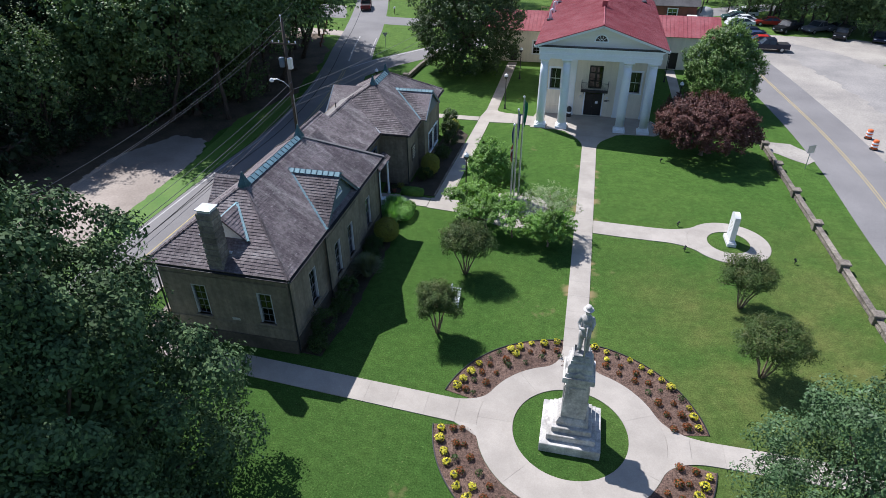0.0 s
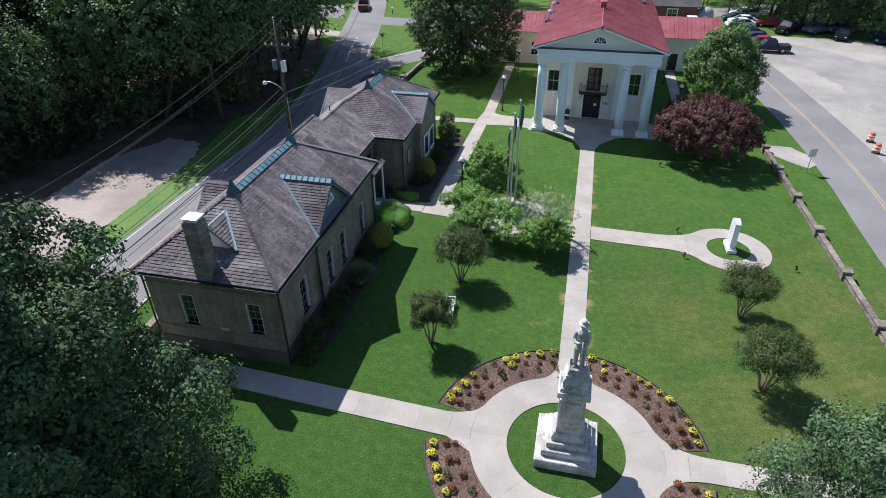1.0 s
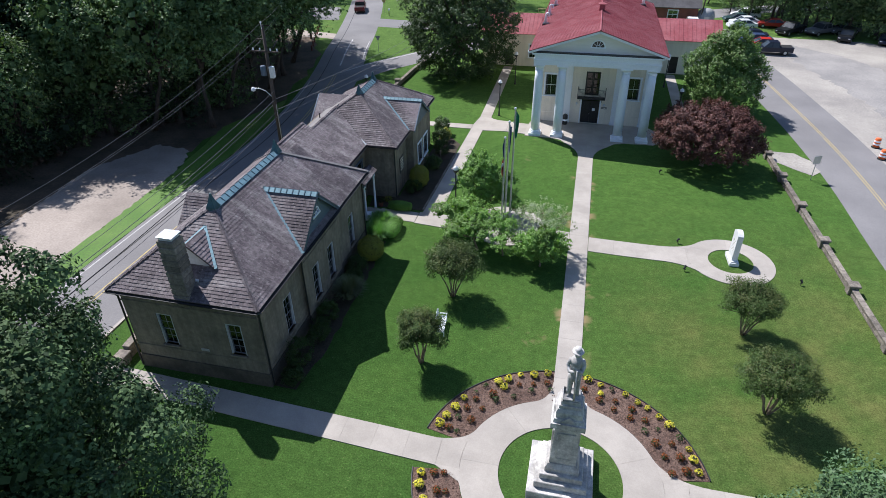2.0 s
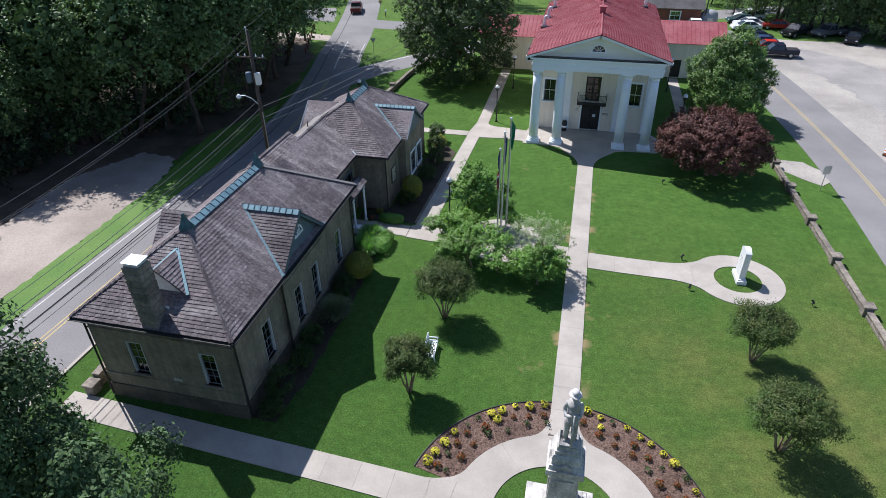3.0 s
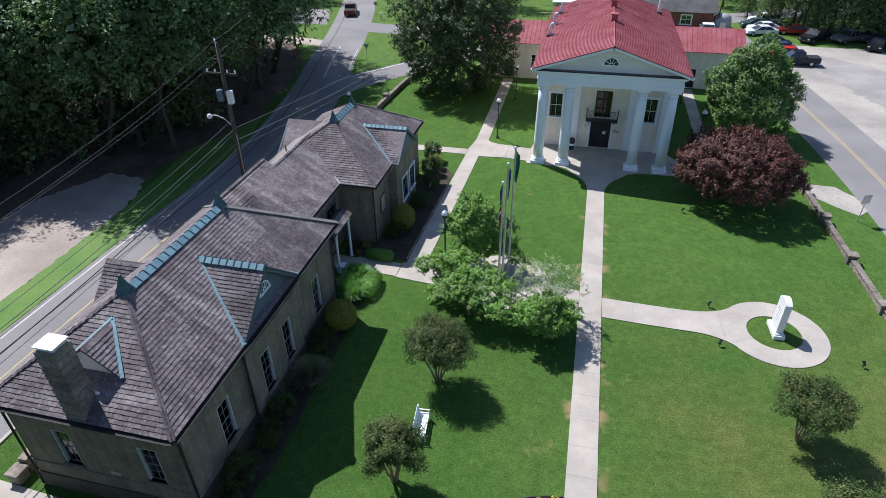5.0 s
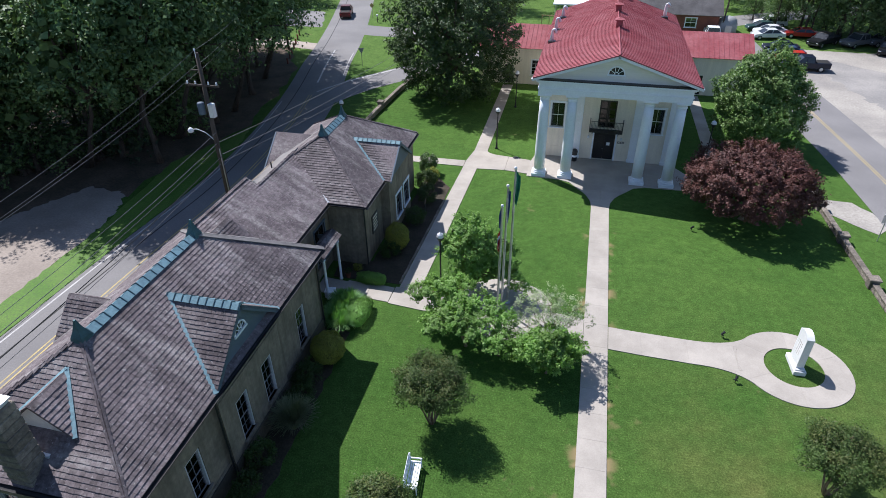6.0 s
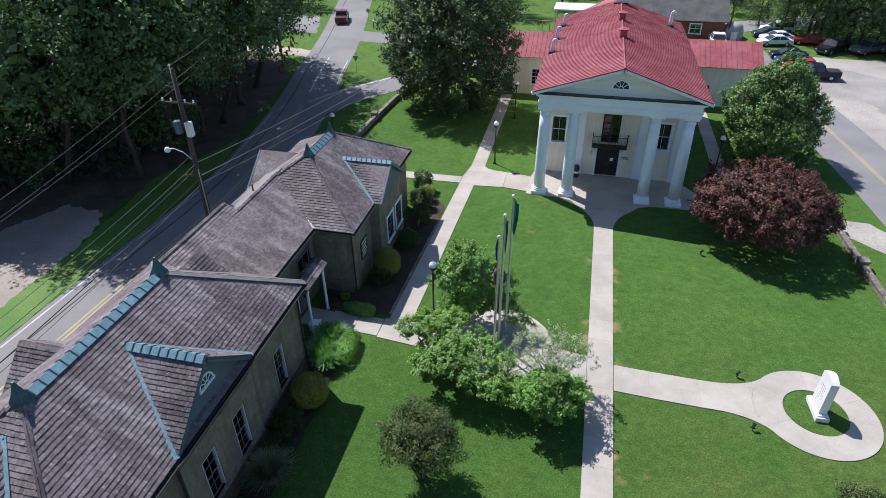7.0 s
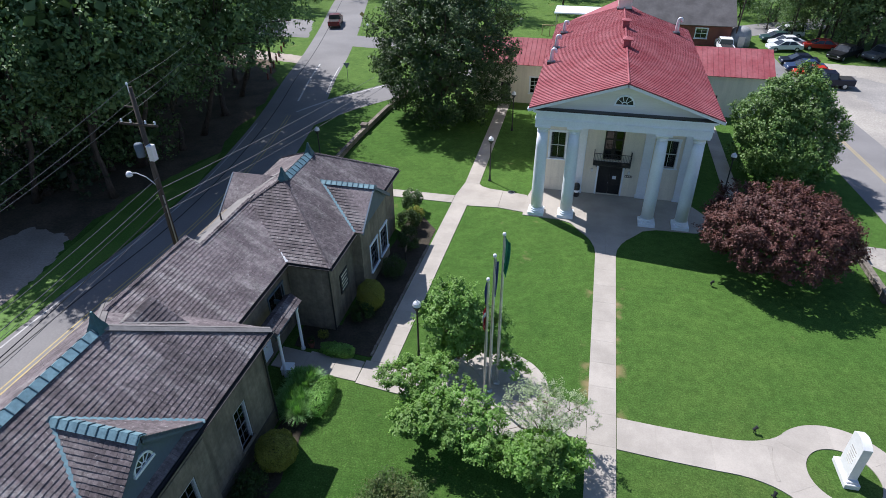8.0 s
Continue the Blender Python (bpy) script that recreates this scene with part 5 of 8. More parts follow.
EZ, RZ = 5.7, 8.85
EX0, EX1, EY0, EY1 = -24.5, -15.62, 24.6, 41.3
RX = (EX0 + EX1) / 2
RA, RB = 29.1, 36.7
roofA, facesA = hip_roof(SB, EX0, EX1, EY0, EY1, EZ, RZ, RA, RB, 100, "weathered grey-brown shingle roof")
hip_caps(SB, [((EX0, EY0, EZ), (RX, RA, RZ)), ((EX1, EY0, EZ), (RX, RA, RZ))], 3)
LEAD = surface("grey_sheet_flashing", (0.235, 0.22, 0.21), (0.17, 0.16, 0.153), 0.6, 0.8, 6, 0.1, 0.005, grit=0.16)
for end in (EX0, EX1):
    a, b = Vector((end, EY1, EZ + 0.05)), Vector((RX, RB, RZ + 0.05))
    m = (b - a).normalized().to_track_quat("Y", "Z").to_matrix().to_4x4()
    g = Geo()
    for sgn in (-1, 1):
        g.obox(Matrix.Translation((a + b) / 2) @ m @ pose(sgn * 0.11, 0, -0.02, 0, sgn * 20, 0), 0.21, (b - a).length, 0.05)
    part("hip_flashing", g, LEAD, SB, "smooth grey metal hip cover")
ridge_cap(SB, (RX, RA + 0.3, RZ), (RX, RB - 0.3, RZ), w=0.30)
finial(SB, (RX, RA, RZ + 0.05))
finial(SB, (RX, RB, RZ + 0.05))
g = Geo()
g.box(EX0 + 0.03, EX1 - 0.03, EY0 + 0.03, EY1 - 0.03, EZ - 0.22, EZ - 0.12)
part("soffit", g, BLUEGREY, SB, "dark slate-blue eaves boards")
gutter(SB, [(EX0, EY0 - 0.12, EZ - 0.02), (EX1, EY0 - 0.12, EZ - 0.02)])
gutter(SB, [(EX1 + 0.12, EY0, EZ - 0.02), (EX1 + 0.12, EY1, EZ - 0.02)])
for x, y in ((WX1 + 0.1, WY0 + 0.12), (WX0 - 0.08, WY0 - 0.08), (WX1 + 0.1, WY1 - 0.15)):
    part("downpipe", Geo().tube([(x, y, 0.1), (x, y, EZ - 0.6), (x + (0.25 if x > -20 else -0.2), y - 0.1, EZ - 0.2)], 0.055, 8), BLACK, SB, "dark downpipe")
part("downpipe", Geo().tube([(BAYX + 0.02, 30.05, 0.1), (BAYX + 0.02, 30.05, EZ - 0.2)], 0.05, 8), BLACK, SB)


def clipped_slope(y_eave, ym, x_face, zr, ze, main):
    """The part of a dormer slope that stands clear of the main roof: a triangle."""
    return [(x_face, y_eave, ze), (x_face, ym, zr), (main, ym, zr)]


xb = RX + (RZ - 8.15) / (RZ - EZ) * (EX1 - RX)
for side, xf, xback in ((1, EX1 + 0.02, xb), (-1, EX0 - 0.02, 2 * RX - xb)):
    y0, y1, ym, zr = (30.05, 35.75, 32.9, 8.15) if side > 0 else (31.2, 34.6, 32.9, 7.3)
    xback = RX + side * (RZ - zr) / (RZ - EZ) * (EX1 - RX)
    gab = Geo().add([(xf - side * 0.30, y0 + 0.1, EZ - 0.1), (xf - side * 0.30, y1 - 0.1, EZ - 0.1), (xf - side * 0.30, ym, zr - 0.1), (xf - side * 0.45, y0 + 0.1, EZ - 0.1), (xf - side * 0.45, y1 - 0.1, EZ - 0.1), (xf - side * 0.45, ym, zr - 0.1)],
                    [(0, 1, 2), (3, 5, 4), (0, 3, 4, 1)])
    d = part("dormer", gab, BLUEGREY, SB, "slate-blue boarded dormer gable")
    t1, t2 = clipped_slope(y0, ym, xf, zr, EZ, xback), clipped_slope(y1, ym, xf, zr, EZ, xback)
    g = Geo()
    for t in (t1, t2):
        nz = (Vector(t[1]) - Vector(t[0])).cross(Vector(t[2]) - Vector(t[0])).z
        g.plate(t if nz > 0 else t[::-1], 0.10)
    r = part("dormer_roof", g.weld(), SHINGLE, d)
    for k, t in enumerate((t1, t2)):
        e = (xback - xf) * 0.02
        shingle_field(r, t, t[0], (xback, t[0][1], t[0][2]), 120 + k + (side > 0) * 5, step=0.19, wide=0.19)
    g = Geo()
    for ye in (y0, y1):
        a, b = Vector((xf - side * 0.05, ye, EZ - 0.02)), Vector((xf - side * 0.05, ym, zr - 0.02))
        m = (b - a).normalized().to_track_quat("Y", "Z").to_matrix().to_4x4()
        part("bargeboard", Geo().obox(Matrix.Translation((a + b) / 2 + Vector((0, 0, -0.10))) @ m, 0.10, (b - a).length, 0.20), BLUEGREY, d, "slate-blue verge board")
    for t in (t1, t2):
        valley(d, t[0], t[2], PATINA if side > 0 else LEAD)
    if side > 0:
        ridge_cap(d, (xf, ym, zr), (xback, ym, zr), n=9, w=0.26)
        lunette(d, to_wall("x", 1, xf - 0.30), ym - 0.05, 6.75, 0.42)

# a small gablet on the hip at each end of the south wing
gz0, gz1, gh = 6.85, 8.1, 1.45
for flip in (False, True):
    fy = lambda y: RA + RB - y if flip else y
    gy, gb = fy(26.25), fy(RA - (RZ - gz1) / (RZ - EZ) * (RA - EY0))
    rim = gy + (0.15 if flip else -0.15)
    g = Geo().add([(RX - gh, gy, gz0), (RX + gh, gy, gz0), (RX, gy, gz1), (RX - gh, fy(26.35), gz0), (RX + gh, fy(26.35), gz0), (RX, fy(26.35), gz1)], [(0, 1, 2), (3, 5, 4), (0, 1, 4, 3)])
    gd = part("gablet", g, TIN, SB, "small metal-faced roof gablet")
    g, tri = Geo(), []
    for sgn in (1, -1):
        t = [(RX + sgn * (gh + 0.08), rim, gz0 - 0.05), (RX, gb, gz1 + 0.03), (RX, rim, gz1 + 0.03)]
        nz = (Vector(t[1]) - Vector(t[0])).cross(Vector(t[2]) - Vector(t[0])).z
        tri.append(t if nz > 0 else t[::-1])
        g.plate(tri[-1], 0.06)
    r = part("gablet_roof", g.weld(), SHINGLE, gd)
    for k in (0, 1):
        shingle_field(r, tri[k], (RX, rim, gz1 + 0.03), (RX, gb, gz1 + 0.03), 140 + k + 2 * flip)
    for sgn in (1, -1):
        valley(gd, (RX + sgn * (gh + 0.05), rim, gz0), (RX, gb, gz1 + 0.03), LEAD if flip else PATINA, w=0.16)
# chimney
cx, cy = -19.95, 25.05
ch = part("chimney", Geo().box(cx - 0.42, cx + 0.42, cy - 0.36, cy + 0.44, 5.2, 9.25, 0.03), ASHLAR, SB, "square stone chimney with a metal cap")
for i in range(11):
    g = Geo().box(cx - 0.455 - 0.01 * (i % 3), cx + 0.455 + 0.01 * (i % 2), cy - 0.395 - 0.008 * (i % 2), cy + 0.475, 5.25 + i * 0.365, 5.25 + i * 0.365 + 0.33, 0.03)
    part("stone", g, STONE, ch)
g = Geo().box(cx - 0.36, cx + 0.36, cy - 0.3, cy + 0.38, 9.25, 9.40).box(cx - 0.45, cx + 0.45, cy - 0.37, cy + 0.45, 9.40, 9.45, 0.01)
g.add([(cx - 0.43, cy - 0.35, 9.45), (cx + 0.43, cy - 0.35, 9.45), (cx + 0.43, cy + 0.43, 9.45), (cx - 0.43, cy + 0.43, 9.45), (cx, cy, 9.56)], [(0, 1, 4), (1, 2, 4), (2, 3, 4), (3, 0, 4)])
part("chimney_cap", g, TIN, ch, "bright sheet-metal chimney cap")
part("flashing", Geo().box(cx - 0.62, cx + 0.62, cy + 0.42, cy + 0.9, 6.05, 6.45), TIN, ch)

# link
LX0, LX1, LY0, LY1 = -24.3, -18.35, 40.6, 49.0
LE = 4.86
g = Geo()
wall_panel(g, "x", LX1 - 0.35, LX1, LY0 + 0.3, 48.1, 0, LE - 0.1, [(42.2, 42.9, 0.9, 3.6), (43.9, 45.1, 0.2, 2.5), (45.6, 47.2, 0.9, 3.7)])
part("wall", g, ASHLAR, SB, "tan stone wall of the link")
part("wall", Geo().box(-23.25, -22.9, LY0 + 0.3, 50.5, 0, 6.1), ASHLAR, SB, "tan stone back wall of the link")
F_L = to_wall("x", 1, LX1)
window(SB, F_L, 46.4, 0.9, 1.6, 2.8, cols=2, rows=1, frame=BLUEGREY, sill=ASHLAR, sash=SASHGREY)
window(SB, F_L, 42.55, 0.9, 0.7, 2.7, cols=1, rows=2, frame=BLUEGREY, sill=ASHLAR, sash=SASHGREY)
g = Geo()
wbox(g, F_L, 43.9, 45.1, -0.10, -0.04, 0.2, 2.5, 0.01)
for uu in (44.02, 44.56):
    for zz in (0.35, 1.4):
        wbox(g, F_L, uu, uu + 0.42, -0.04, -0.02, zz, zz + 0.85, 0.008)
dd = part("door", g, WHITE, SB, "white panelled entrance door under a small porch")
part("door_handle", Geo().tube([(LX1 - 0.02, 44.5, 1.2), (LX1 + 0.05, 44.5, 1.2)], 0.03, 8), GALV, dd)
g = Geo()
e0 = -18.02
slope = 0.525          # rise of the eastern slope; the ridge steps in towards the north
up = lambda x: LE + slope * (e0 - x)
xs, xn, xw, ystep, ya, yb = -22.45, -21.7, -23.0, 45.6, 38.9, 51.5
east_s = [(e0, ya, LE), (e0, ystep, LE), (xs, ystep, up(xs)), (xs, ya, up(xs))]
east_n = [(e0, ystep, LE), (e0, yb, LE), (xn, yb, up(xn)), (xn, ystep, up(xn))]
for f in (east_s, east_n):
    g.plate(f, 0.10)
rl = part("roof", g.weld(), SHINGLE, SB, "weathered grey-brown shingle roof of the link")
shingle_field(rl, [(e0, 41.4, LE), (e0, ystep, LE), (xs, ystep, up(xs)), (xs, ya, up(xs))], (e0, 41.4, LE), (e0, ystep, LE), 160)
shingle_field(rl, [(e0, ystep, LE), (e0, 47.7, LE), (xn, yb, up(xn)), (xn, ystep, up(xn))], (e0, ystep, LE), (e0, 47.7, LE), 161)
part("ridge_flashing", Geo().plate([(xw, yb, 6.22), (xw, ystep, 6.22), (xn, ystep, up(xn) + 0.05), (xn, yb, up(xn) + 0.05)], 0.06), LEAD, rl, "smooth grey metal strip behind the ridge")
part("ridge_flashing", Geo().plate([(xw, ystep, 6.15), (xw, ya, 6.15), (xs, ya, up(xs) + 0.05), (xs, ystep, up(xs) + 0.05)], 0.06), LEAD, rl)
part("ridge_step", Geo().add([(xs, ystep, up(xs) + 0.05), (xn, ystep, up(xn) + 0.05), (xw, ystep, 6.15), (xs, ystep + 0.06, up(xs) + 0.05), (xn, ystep + 0.06, up(xn) + 0.05), (xw, ystep + 0.06, 6.15)],
                            [(0, 1, 2), (3, 5, 4), (0, 3, 4, 1), (1, 4, 5, 2), (2, 5, 3, 0)]), LEAD, rl)
hip_caps(SB, [((xs, 39.3, up(xs)), (xs, ystep, up(xs))), ((xn, ystep, up(xn)), (xn, 50.8, up(xn)))], 5)
part("vent_pipe", Geo().tube([(-22.3, 48.6, 6.3), (-22.3, 48.6, 7.0)], 0.05, 8), BLACK, rl, "thin dark vent pipe")
gutter(SB, [(e0 + 0.11, 41.4, LE - 0.02), (e0 + 0.11, 47.5, LE - 0.02)])
# entrance porch
pz = 3.35
g = Geo()
pr = [[(-17.75, 43.4, pz + 0.18), (-17.35, 43.4, pz + 0.42), (-17.35, 46.3, pz + 0.42), (-17.75, 46.3, pz + 0.18)], [(-17.35, 43.4, pz + 0.42), (-16.75, 43.4, pz), (-16.75, 46.3, pz), (-17.35, 46.3, pz + 0.42)]]
for f in pr:
    g.plate(f, 0.09)
po = part("porch_roof", g.weld(), SHINGLE, SB, "small shingled porch roof")
shingle_field(po, pr[1], (-16.75, 43.4, pz), (-16.75, 46.3, pz), 170, step=0.28)
shingle_field(po, pr[0], pr[0][0], pr[0][3], 171, step=0.3)
part("porch_beam", Geo().box(-17.05, -16.9, 43.5, 46.2, pz - 0.32, pz - 0.06, 0.01).box(-18.35, -17.05, 43.5, 43.62, pz - 0.32, pz - 0.06).box(-18.35, -17.05, 46.08, 46.2, pz - 0.32, pz - 0.06), BLUEGREY, SB)
for y in (43.75, 46.0):
    part("porch_post", Geo().lathe(-16.98, y, [(0.13, 0.0), (0.13, 0.12), (0.09, 0.16), (0.08, pz - 0.45), (0.12, pz - 0.38), (0.12, pz - 0.30)], 14), WHITE, SB, "white turned porch post", True)

# north wing
NX0, NX1, NY0, NY1, NE, NR = -24.6, -15.4, 47.62, 60.5, 4.86, 7.72
NRX = (NX0 + NX1) / 2
NA, NB = 52.2, 56.0
nbx = -15.1
win_n = [(53.65, 1.0, 1.3, 1.9), (55.6, 1.0, 1.3, 1.9)]
g = Geo()
wall_panel(g, "x", nbx - 0.4, nbx, 51.6, 56.7, 0, NE - 0.05, [hole(*w) for w in win_n])
part("wall", g, ASHLAR, SB, "tan stone wall of the north wing")
for b in ((-18.3, -15.75, 47.95, 48.3), (-16.1, -15.75, 48.3, 51.6), (-15.75, nbx - 0.4, 51.6, 51.95), (-15.75, nbx - 0.4, 56.35, 56.7), (-16.1, -15.75, 56.7, 60.1), (NX0 + 0.35, -16.1, 59.75, 60.1), (NX0 + 0.35, NX0 + 0.7, 48.0, 59.75)):
    part("wall", Geo().box(*b, 0, NE - 0.1), ASHLAR, SB)
part("inner_ceiling", Geo().box(NX0 + 0.7, -16.12, 48.4, 59.7, NE - 0.3, NE - 0.2), ROOM, SB)
part("inner_floor", Geo().box(NX0 + 0.7, -16.12, 48.4, 59.7, 0, 0.2), ROOM, SB)
F_N = to_wall("x", 1, nbx)
for w in win_n:
    window(SB, F_N, *w, cols=2, rows=2, sash=SASHGREY, frame=WHITE, sill=WHITE, casing=0.12)
roofB, facesB = hip_roof(SB, NX0, NX1, NY0, NY1, NE, NR, NA, NB, 200, "weathered grey-brown shingle roof")
hip_caps(SB, [((NX0, NY0, NE), (NRX, NA, NR)), ((NX1, NY0, NE), (NRX, NA, NR)), ((NX1, NY1, NE), (NRX, NB, NR)), ((NX0, NY1, NE), (NRX, NB, NR))], 7)
ridge_cap(SB, (NRX, NA + 0.2, NR), (NRX, NB - 0.2, NR), w=0.36)
finial(SB, (NRX, NA, NR))
finial(SB, (NRX, NB, NR))
part("soffit", Geo().box(NX0 + 0.05, NX1 - 0.05, NY0 + 0.05, NY1 - 0.05, NE - 0.2, NE - 0.12), BLUEGREY, SB)
gutter(SB, [(NX1 + 0.11, NY0 - 0.1, NE - 0.02), (NX1 + 0.11, 51.4, NE - 0.02)])
gutter(SB, [(NX1 + 0.11, 56.9, NE - 0.02), (NX1 + 0.11, NY1, NE - 0.02)])
gutter(SB, [(-18.0, NY0 - 0.11, NE - 0.02), (NX1, NY0 - 0.11, NE - 0.02)])
part("downpipe", Geo().tube([(-15.68, 47.9, 0.1), (-15.68, 47.9, NE - 0.1)], 0.05, 8), BLACK, SB)
valley(SB, (-18.0, NY0, NE), (-21.55, 51.2, 6.72), GALV, 0.16)
for side, xf in ((1, -14.85), (-1, NX0 - 0.1)):
    y0, y1, ym, zr = 51.5, 56.8, 54.1, 6.75
    xback = NRX + side * (NR - zr) / (NR - NE) * (NX1 - NRX)
    xe = NX1 if side > 0 else NX0
    gab = Geo().add([(xf - side * 0.22, y0 + 0.1, NE - 0.1), (xf - side * 0.22, y1 - 0.1, NE - 0.1), (xf - side * 0.22, ym, zr - 0.1), (xf - side * 0.35, y0 + 0.1, NE - 0.1), (xf - side * 0.35, y1 - 0.1, NE - 0.1), (xf - side * 0.35, ym, zr - 0.1)],
                    [(0, 1, 2), (3, 5, 4), (0, 3, 4, 1)])
    d = part("dormer", gab, BLUEGREY, SB, "slate-blue boarded dormer gable")
    g = Geo()
    ts = [[(xf, y0, NE - 0.02), (xe, y0, NE), (xback, ym, zr), (xf, ym, zr)], [(xf, y1, NE - 0.02), (xe, y1, NE), (xback, ym, zr), (xf, ym, zr)]]
    for t in ts:
        nz = (Vector(t[1]) - Vector(t[0])).cross(Vector(t[2]) - Vector(t[0])).z
        g.plate(t if nz > 0 else t[::-1], 0.09)
    r = part("dormer_roof", g.weld(), SHINGLE, d)
    for k, t in enumerate(ts):
        shingle_field(r, t, t[0], t[1], 220 + k + side, step=0.19, wide=0.19)
        valley(d, t[1], t[2], PATINA if side > 0 else LEAD, w=0.18)
    if side > 0:
        ridge_cap(d, (xf, ym, zr), (xback, ym, zr), n=10, w=0.24)
    g = Geo()
    for ye in (y0, y1):
        a, b = Vector((xf - side * 0.05, ye, NE)), Vector((xf - side * 0.05, ym, zr))
        m = (b - a).normalized().to_track_quat("Y", "Z").to_matrix().to_4x4()
        part("bargeboard", Geo().obox(Matrix.Translation((a + b) / 2 + Vector((0, 0, -0.10))) @ m, 0.10, (b - a).length, 0.20), BLUEGREY, d)
# notice board on the north wing
g = Geo()
fs = to_wall("x", 1, -15.75)
wbox(g, fs, 49.3, 50.5, 0.0, 0.06, 1.7, 3.1, 0.02)
sg = part("wall_sign", g, BLACK, SB, "black framed sign board")
g = Geo()
for i in range(5):
    wbox(g, fs, 49.45 + 0.05 * (i % 2), 50.35 - 0.08 * (i % 3), 0.06, 0.066, 2.85 - i * 0.24, 2.95 - i * 0.24)
part("sign_lines", g, STUCCO, sg)

# ---- courthouse ----
CH = thing("courthouse", "cream stucco courthouse with a white columned portico and red metal roof", "building", (0, 0, 0))
CY, CB = 69.1, 89.2
PF = 0.14
part("portico_floor", Geo().slab([(-6.5, 64.25), (-3.7, 64.15), (-2.7, 63.75), (-2.0, 62.8), (2.0, 62.8), (2.7, 63.75), (3.7, 64.15), (6.6, 64.25), (7.6, 65.2), (7.6, 67.0), (6.2, 69.1), (-6.2, 69.1), (-6.5, 67.2)], 0.0, 0.055), CONCRETE, CH, "pale concrete portico floor")
hole_d, hole_u = (-0.98, 0.92, 0.06, 2.75), (-0.80, 0.70, 3.15, 5.75)
win_c = [(-4.45, 2.95, 1.2, 2.3), (4.2, 2.95, 1.2, 2.3)]
g = Geo()
wall_panel(g, "y", CY, CY + 0.5, -6.1, 6.1, 0, 8.75, [hole_d, hole_u] + [hole(*w) for w in win_c])
part("wall", g, STUCCO, CH, "cream stucco wall")
for b in ((-6.1, -5.6, CY + 0.5, CB), (5.6, 6.1, CY + 0.5, CB), (-5.6, 5.6, CB - 0.5, CB)):
    part("wall", Geo().box(*b, 0, 8.75), STUCCO, CH)
part("inner_floor", Geo().box(-5.59, 5.59, CY + 0.51, CY + 6, 0.0, 0.05), ROOM, CH)
part("upper_floor", Geo().box(-5.59, 5.59, CY + 0.51, CY + 6, 2.85, 3.0), ROOM, CH)
part("portico_ceiling", Geo().box(-6.0, 6.0, 65.4, CY, 7.35, 7.5), WHITE, CH, "white portico ceiling")
F_C = to_wall("y", -1, CY)
for w in win_c:
    window(CH, F_C, *w, cols=2, rows=1, casing=0.15, curtain=True, sash=CASINGGREY)
for x in (-5.72, -2.55, 2.6, 5.55):
    g = Geo()
    wbox(g, F_C, x - 0.36, x + 0.36, 0.0, 0.14, 0.35, 7.0, 0.02)
    wbox(g, F_C, x - 0.42, x + 0.42, 0.0, 0.2, 0.06, 0.35, 0.02)
    wbox(g, F_C, x - 0.42, x + 0.42, 0.0, 0.2, 7.0, 7.35, 0.02)
    part("pilaster", g, WHITE, CH, "white flat pilaster")
for a, b in ((-5.3, -3.0), (3.0, 5.2)):
    part("dado", wbox(Geo(), F_C, a, b, 0.0, 0.05, 1.0, 1.08), STUCCO, CH)
# lower doors
g = Geo()
wbox(g, F_C, -0.95, -0.04, -0.22, -0.16, 0.08, 2.55, 0.01)
wbox(g, F_C, -0.02, 0.90, -0.22, -0.16, 0.08, 2.55, 0.01)
for u in (-0.86, 0.07):
    for z in (0.25, 1.0, 1.75):
        wbox(g, F_C, u, u + 0.74, -0.16, -0.145, z, z + 0.62, 0.01)
dr = part("door", g, DARKWOOD, CH, "closed dark double doors with a paper notice")
g = Geo()
wbox(g, F_C, 0.20, 0.50, -0.142, -0.138, 1.45, 1.75)
part("notice", g, WHITE, dr, "small white paper notice")
part("door_handle", Geo().tube([(-0.10, CY + 0.12, 1.1), (-0.10, CY + 0.06, 1.1)], 0.03, 8), GALV, dr)
g = Geo()
wbox(g, F_C, -1.12, -0.98, -0.05, 0.06, 0.06, 2.85, 0.012)
wbox(g, F_C, 0.92, 1.06, -0.05, 0.06, 0.06, 2.85, 0.012)
wbox(g, F_C, -1.12, 1.06, -0.05, 0.08, 2.75, 2.9, 0.012)
part("door_frame", g, WHITE, dr)
# upper door and iron balcony
g = Geo()
for a, b in ((-0.78, -0.06), (-0.04, 0.68)):
    wbox(g, F_C, a, a + 0.1, -0.2, -0.15, 3.2, 5.7)
    wbox(g, F_C, b - 0.1, b, -0.2, -0.15, 3.2, 5.7)
    for z in (3.2, 3.95, 4.85, 5.58):
        wbox(g, F_C, a + 0.1, b - 0.1, -0.2, -0.15, z, z + 0.12)
ud = part("upper_door", g, DARKWOOD, CH, "dark glazed double doors onto the balcony")
g = Geo()
wbox(g, F_C, -0.75, 0.65, -0.185, -0.18, 3.22, 5.68)
part("pane", g, DARKGLASS, ud).visible_shadow = False
BL = part("balcony", Geo().box(-1.5, 1.4, CY - 0.85, CY, 2.98, 3.06, 0.01), BLACK, CH, "small black iron balcony over the door")
g = Geo()
for z in (3.12, 4.02):
    g.box(-1.5, 1.4, CY - 0.85, CY - 0.82, z, z + 0.04).box(-1.5, -1.47, CY - 0.85, CY, z, z + 0.04).box(1.37, 1.4, CY - 0.85, CY, z, z + 0.04)
for i in range(25):
    x = -1.48 + i * 0.119
    g.box(x - 0.011, x + 0.011, CY - 0.847, CY - 0.825, 3.06, 4.04)
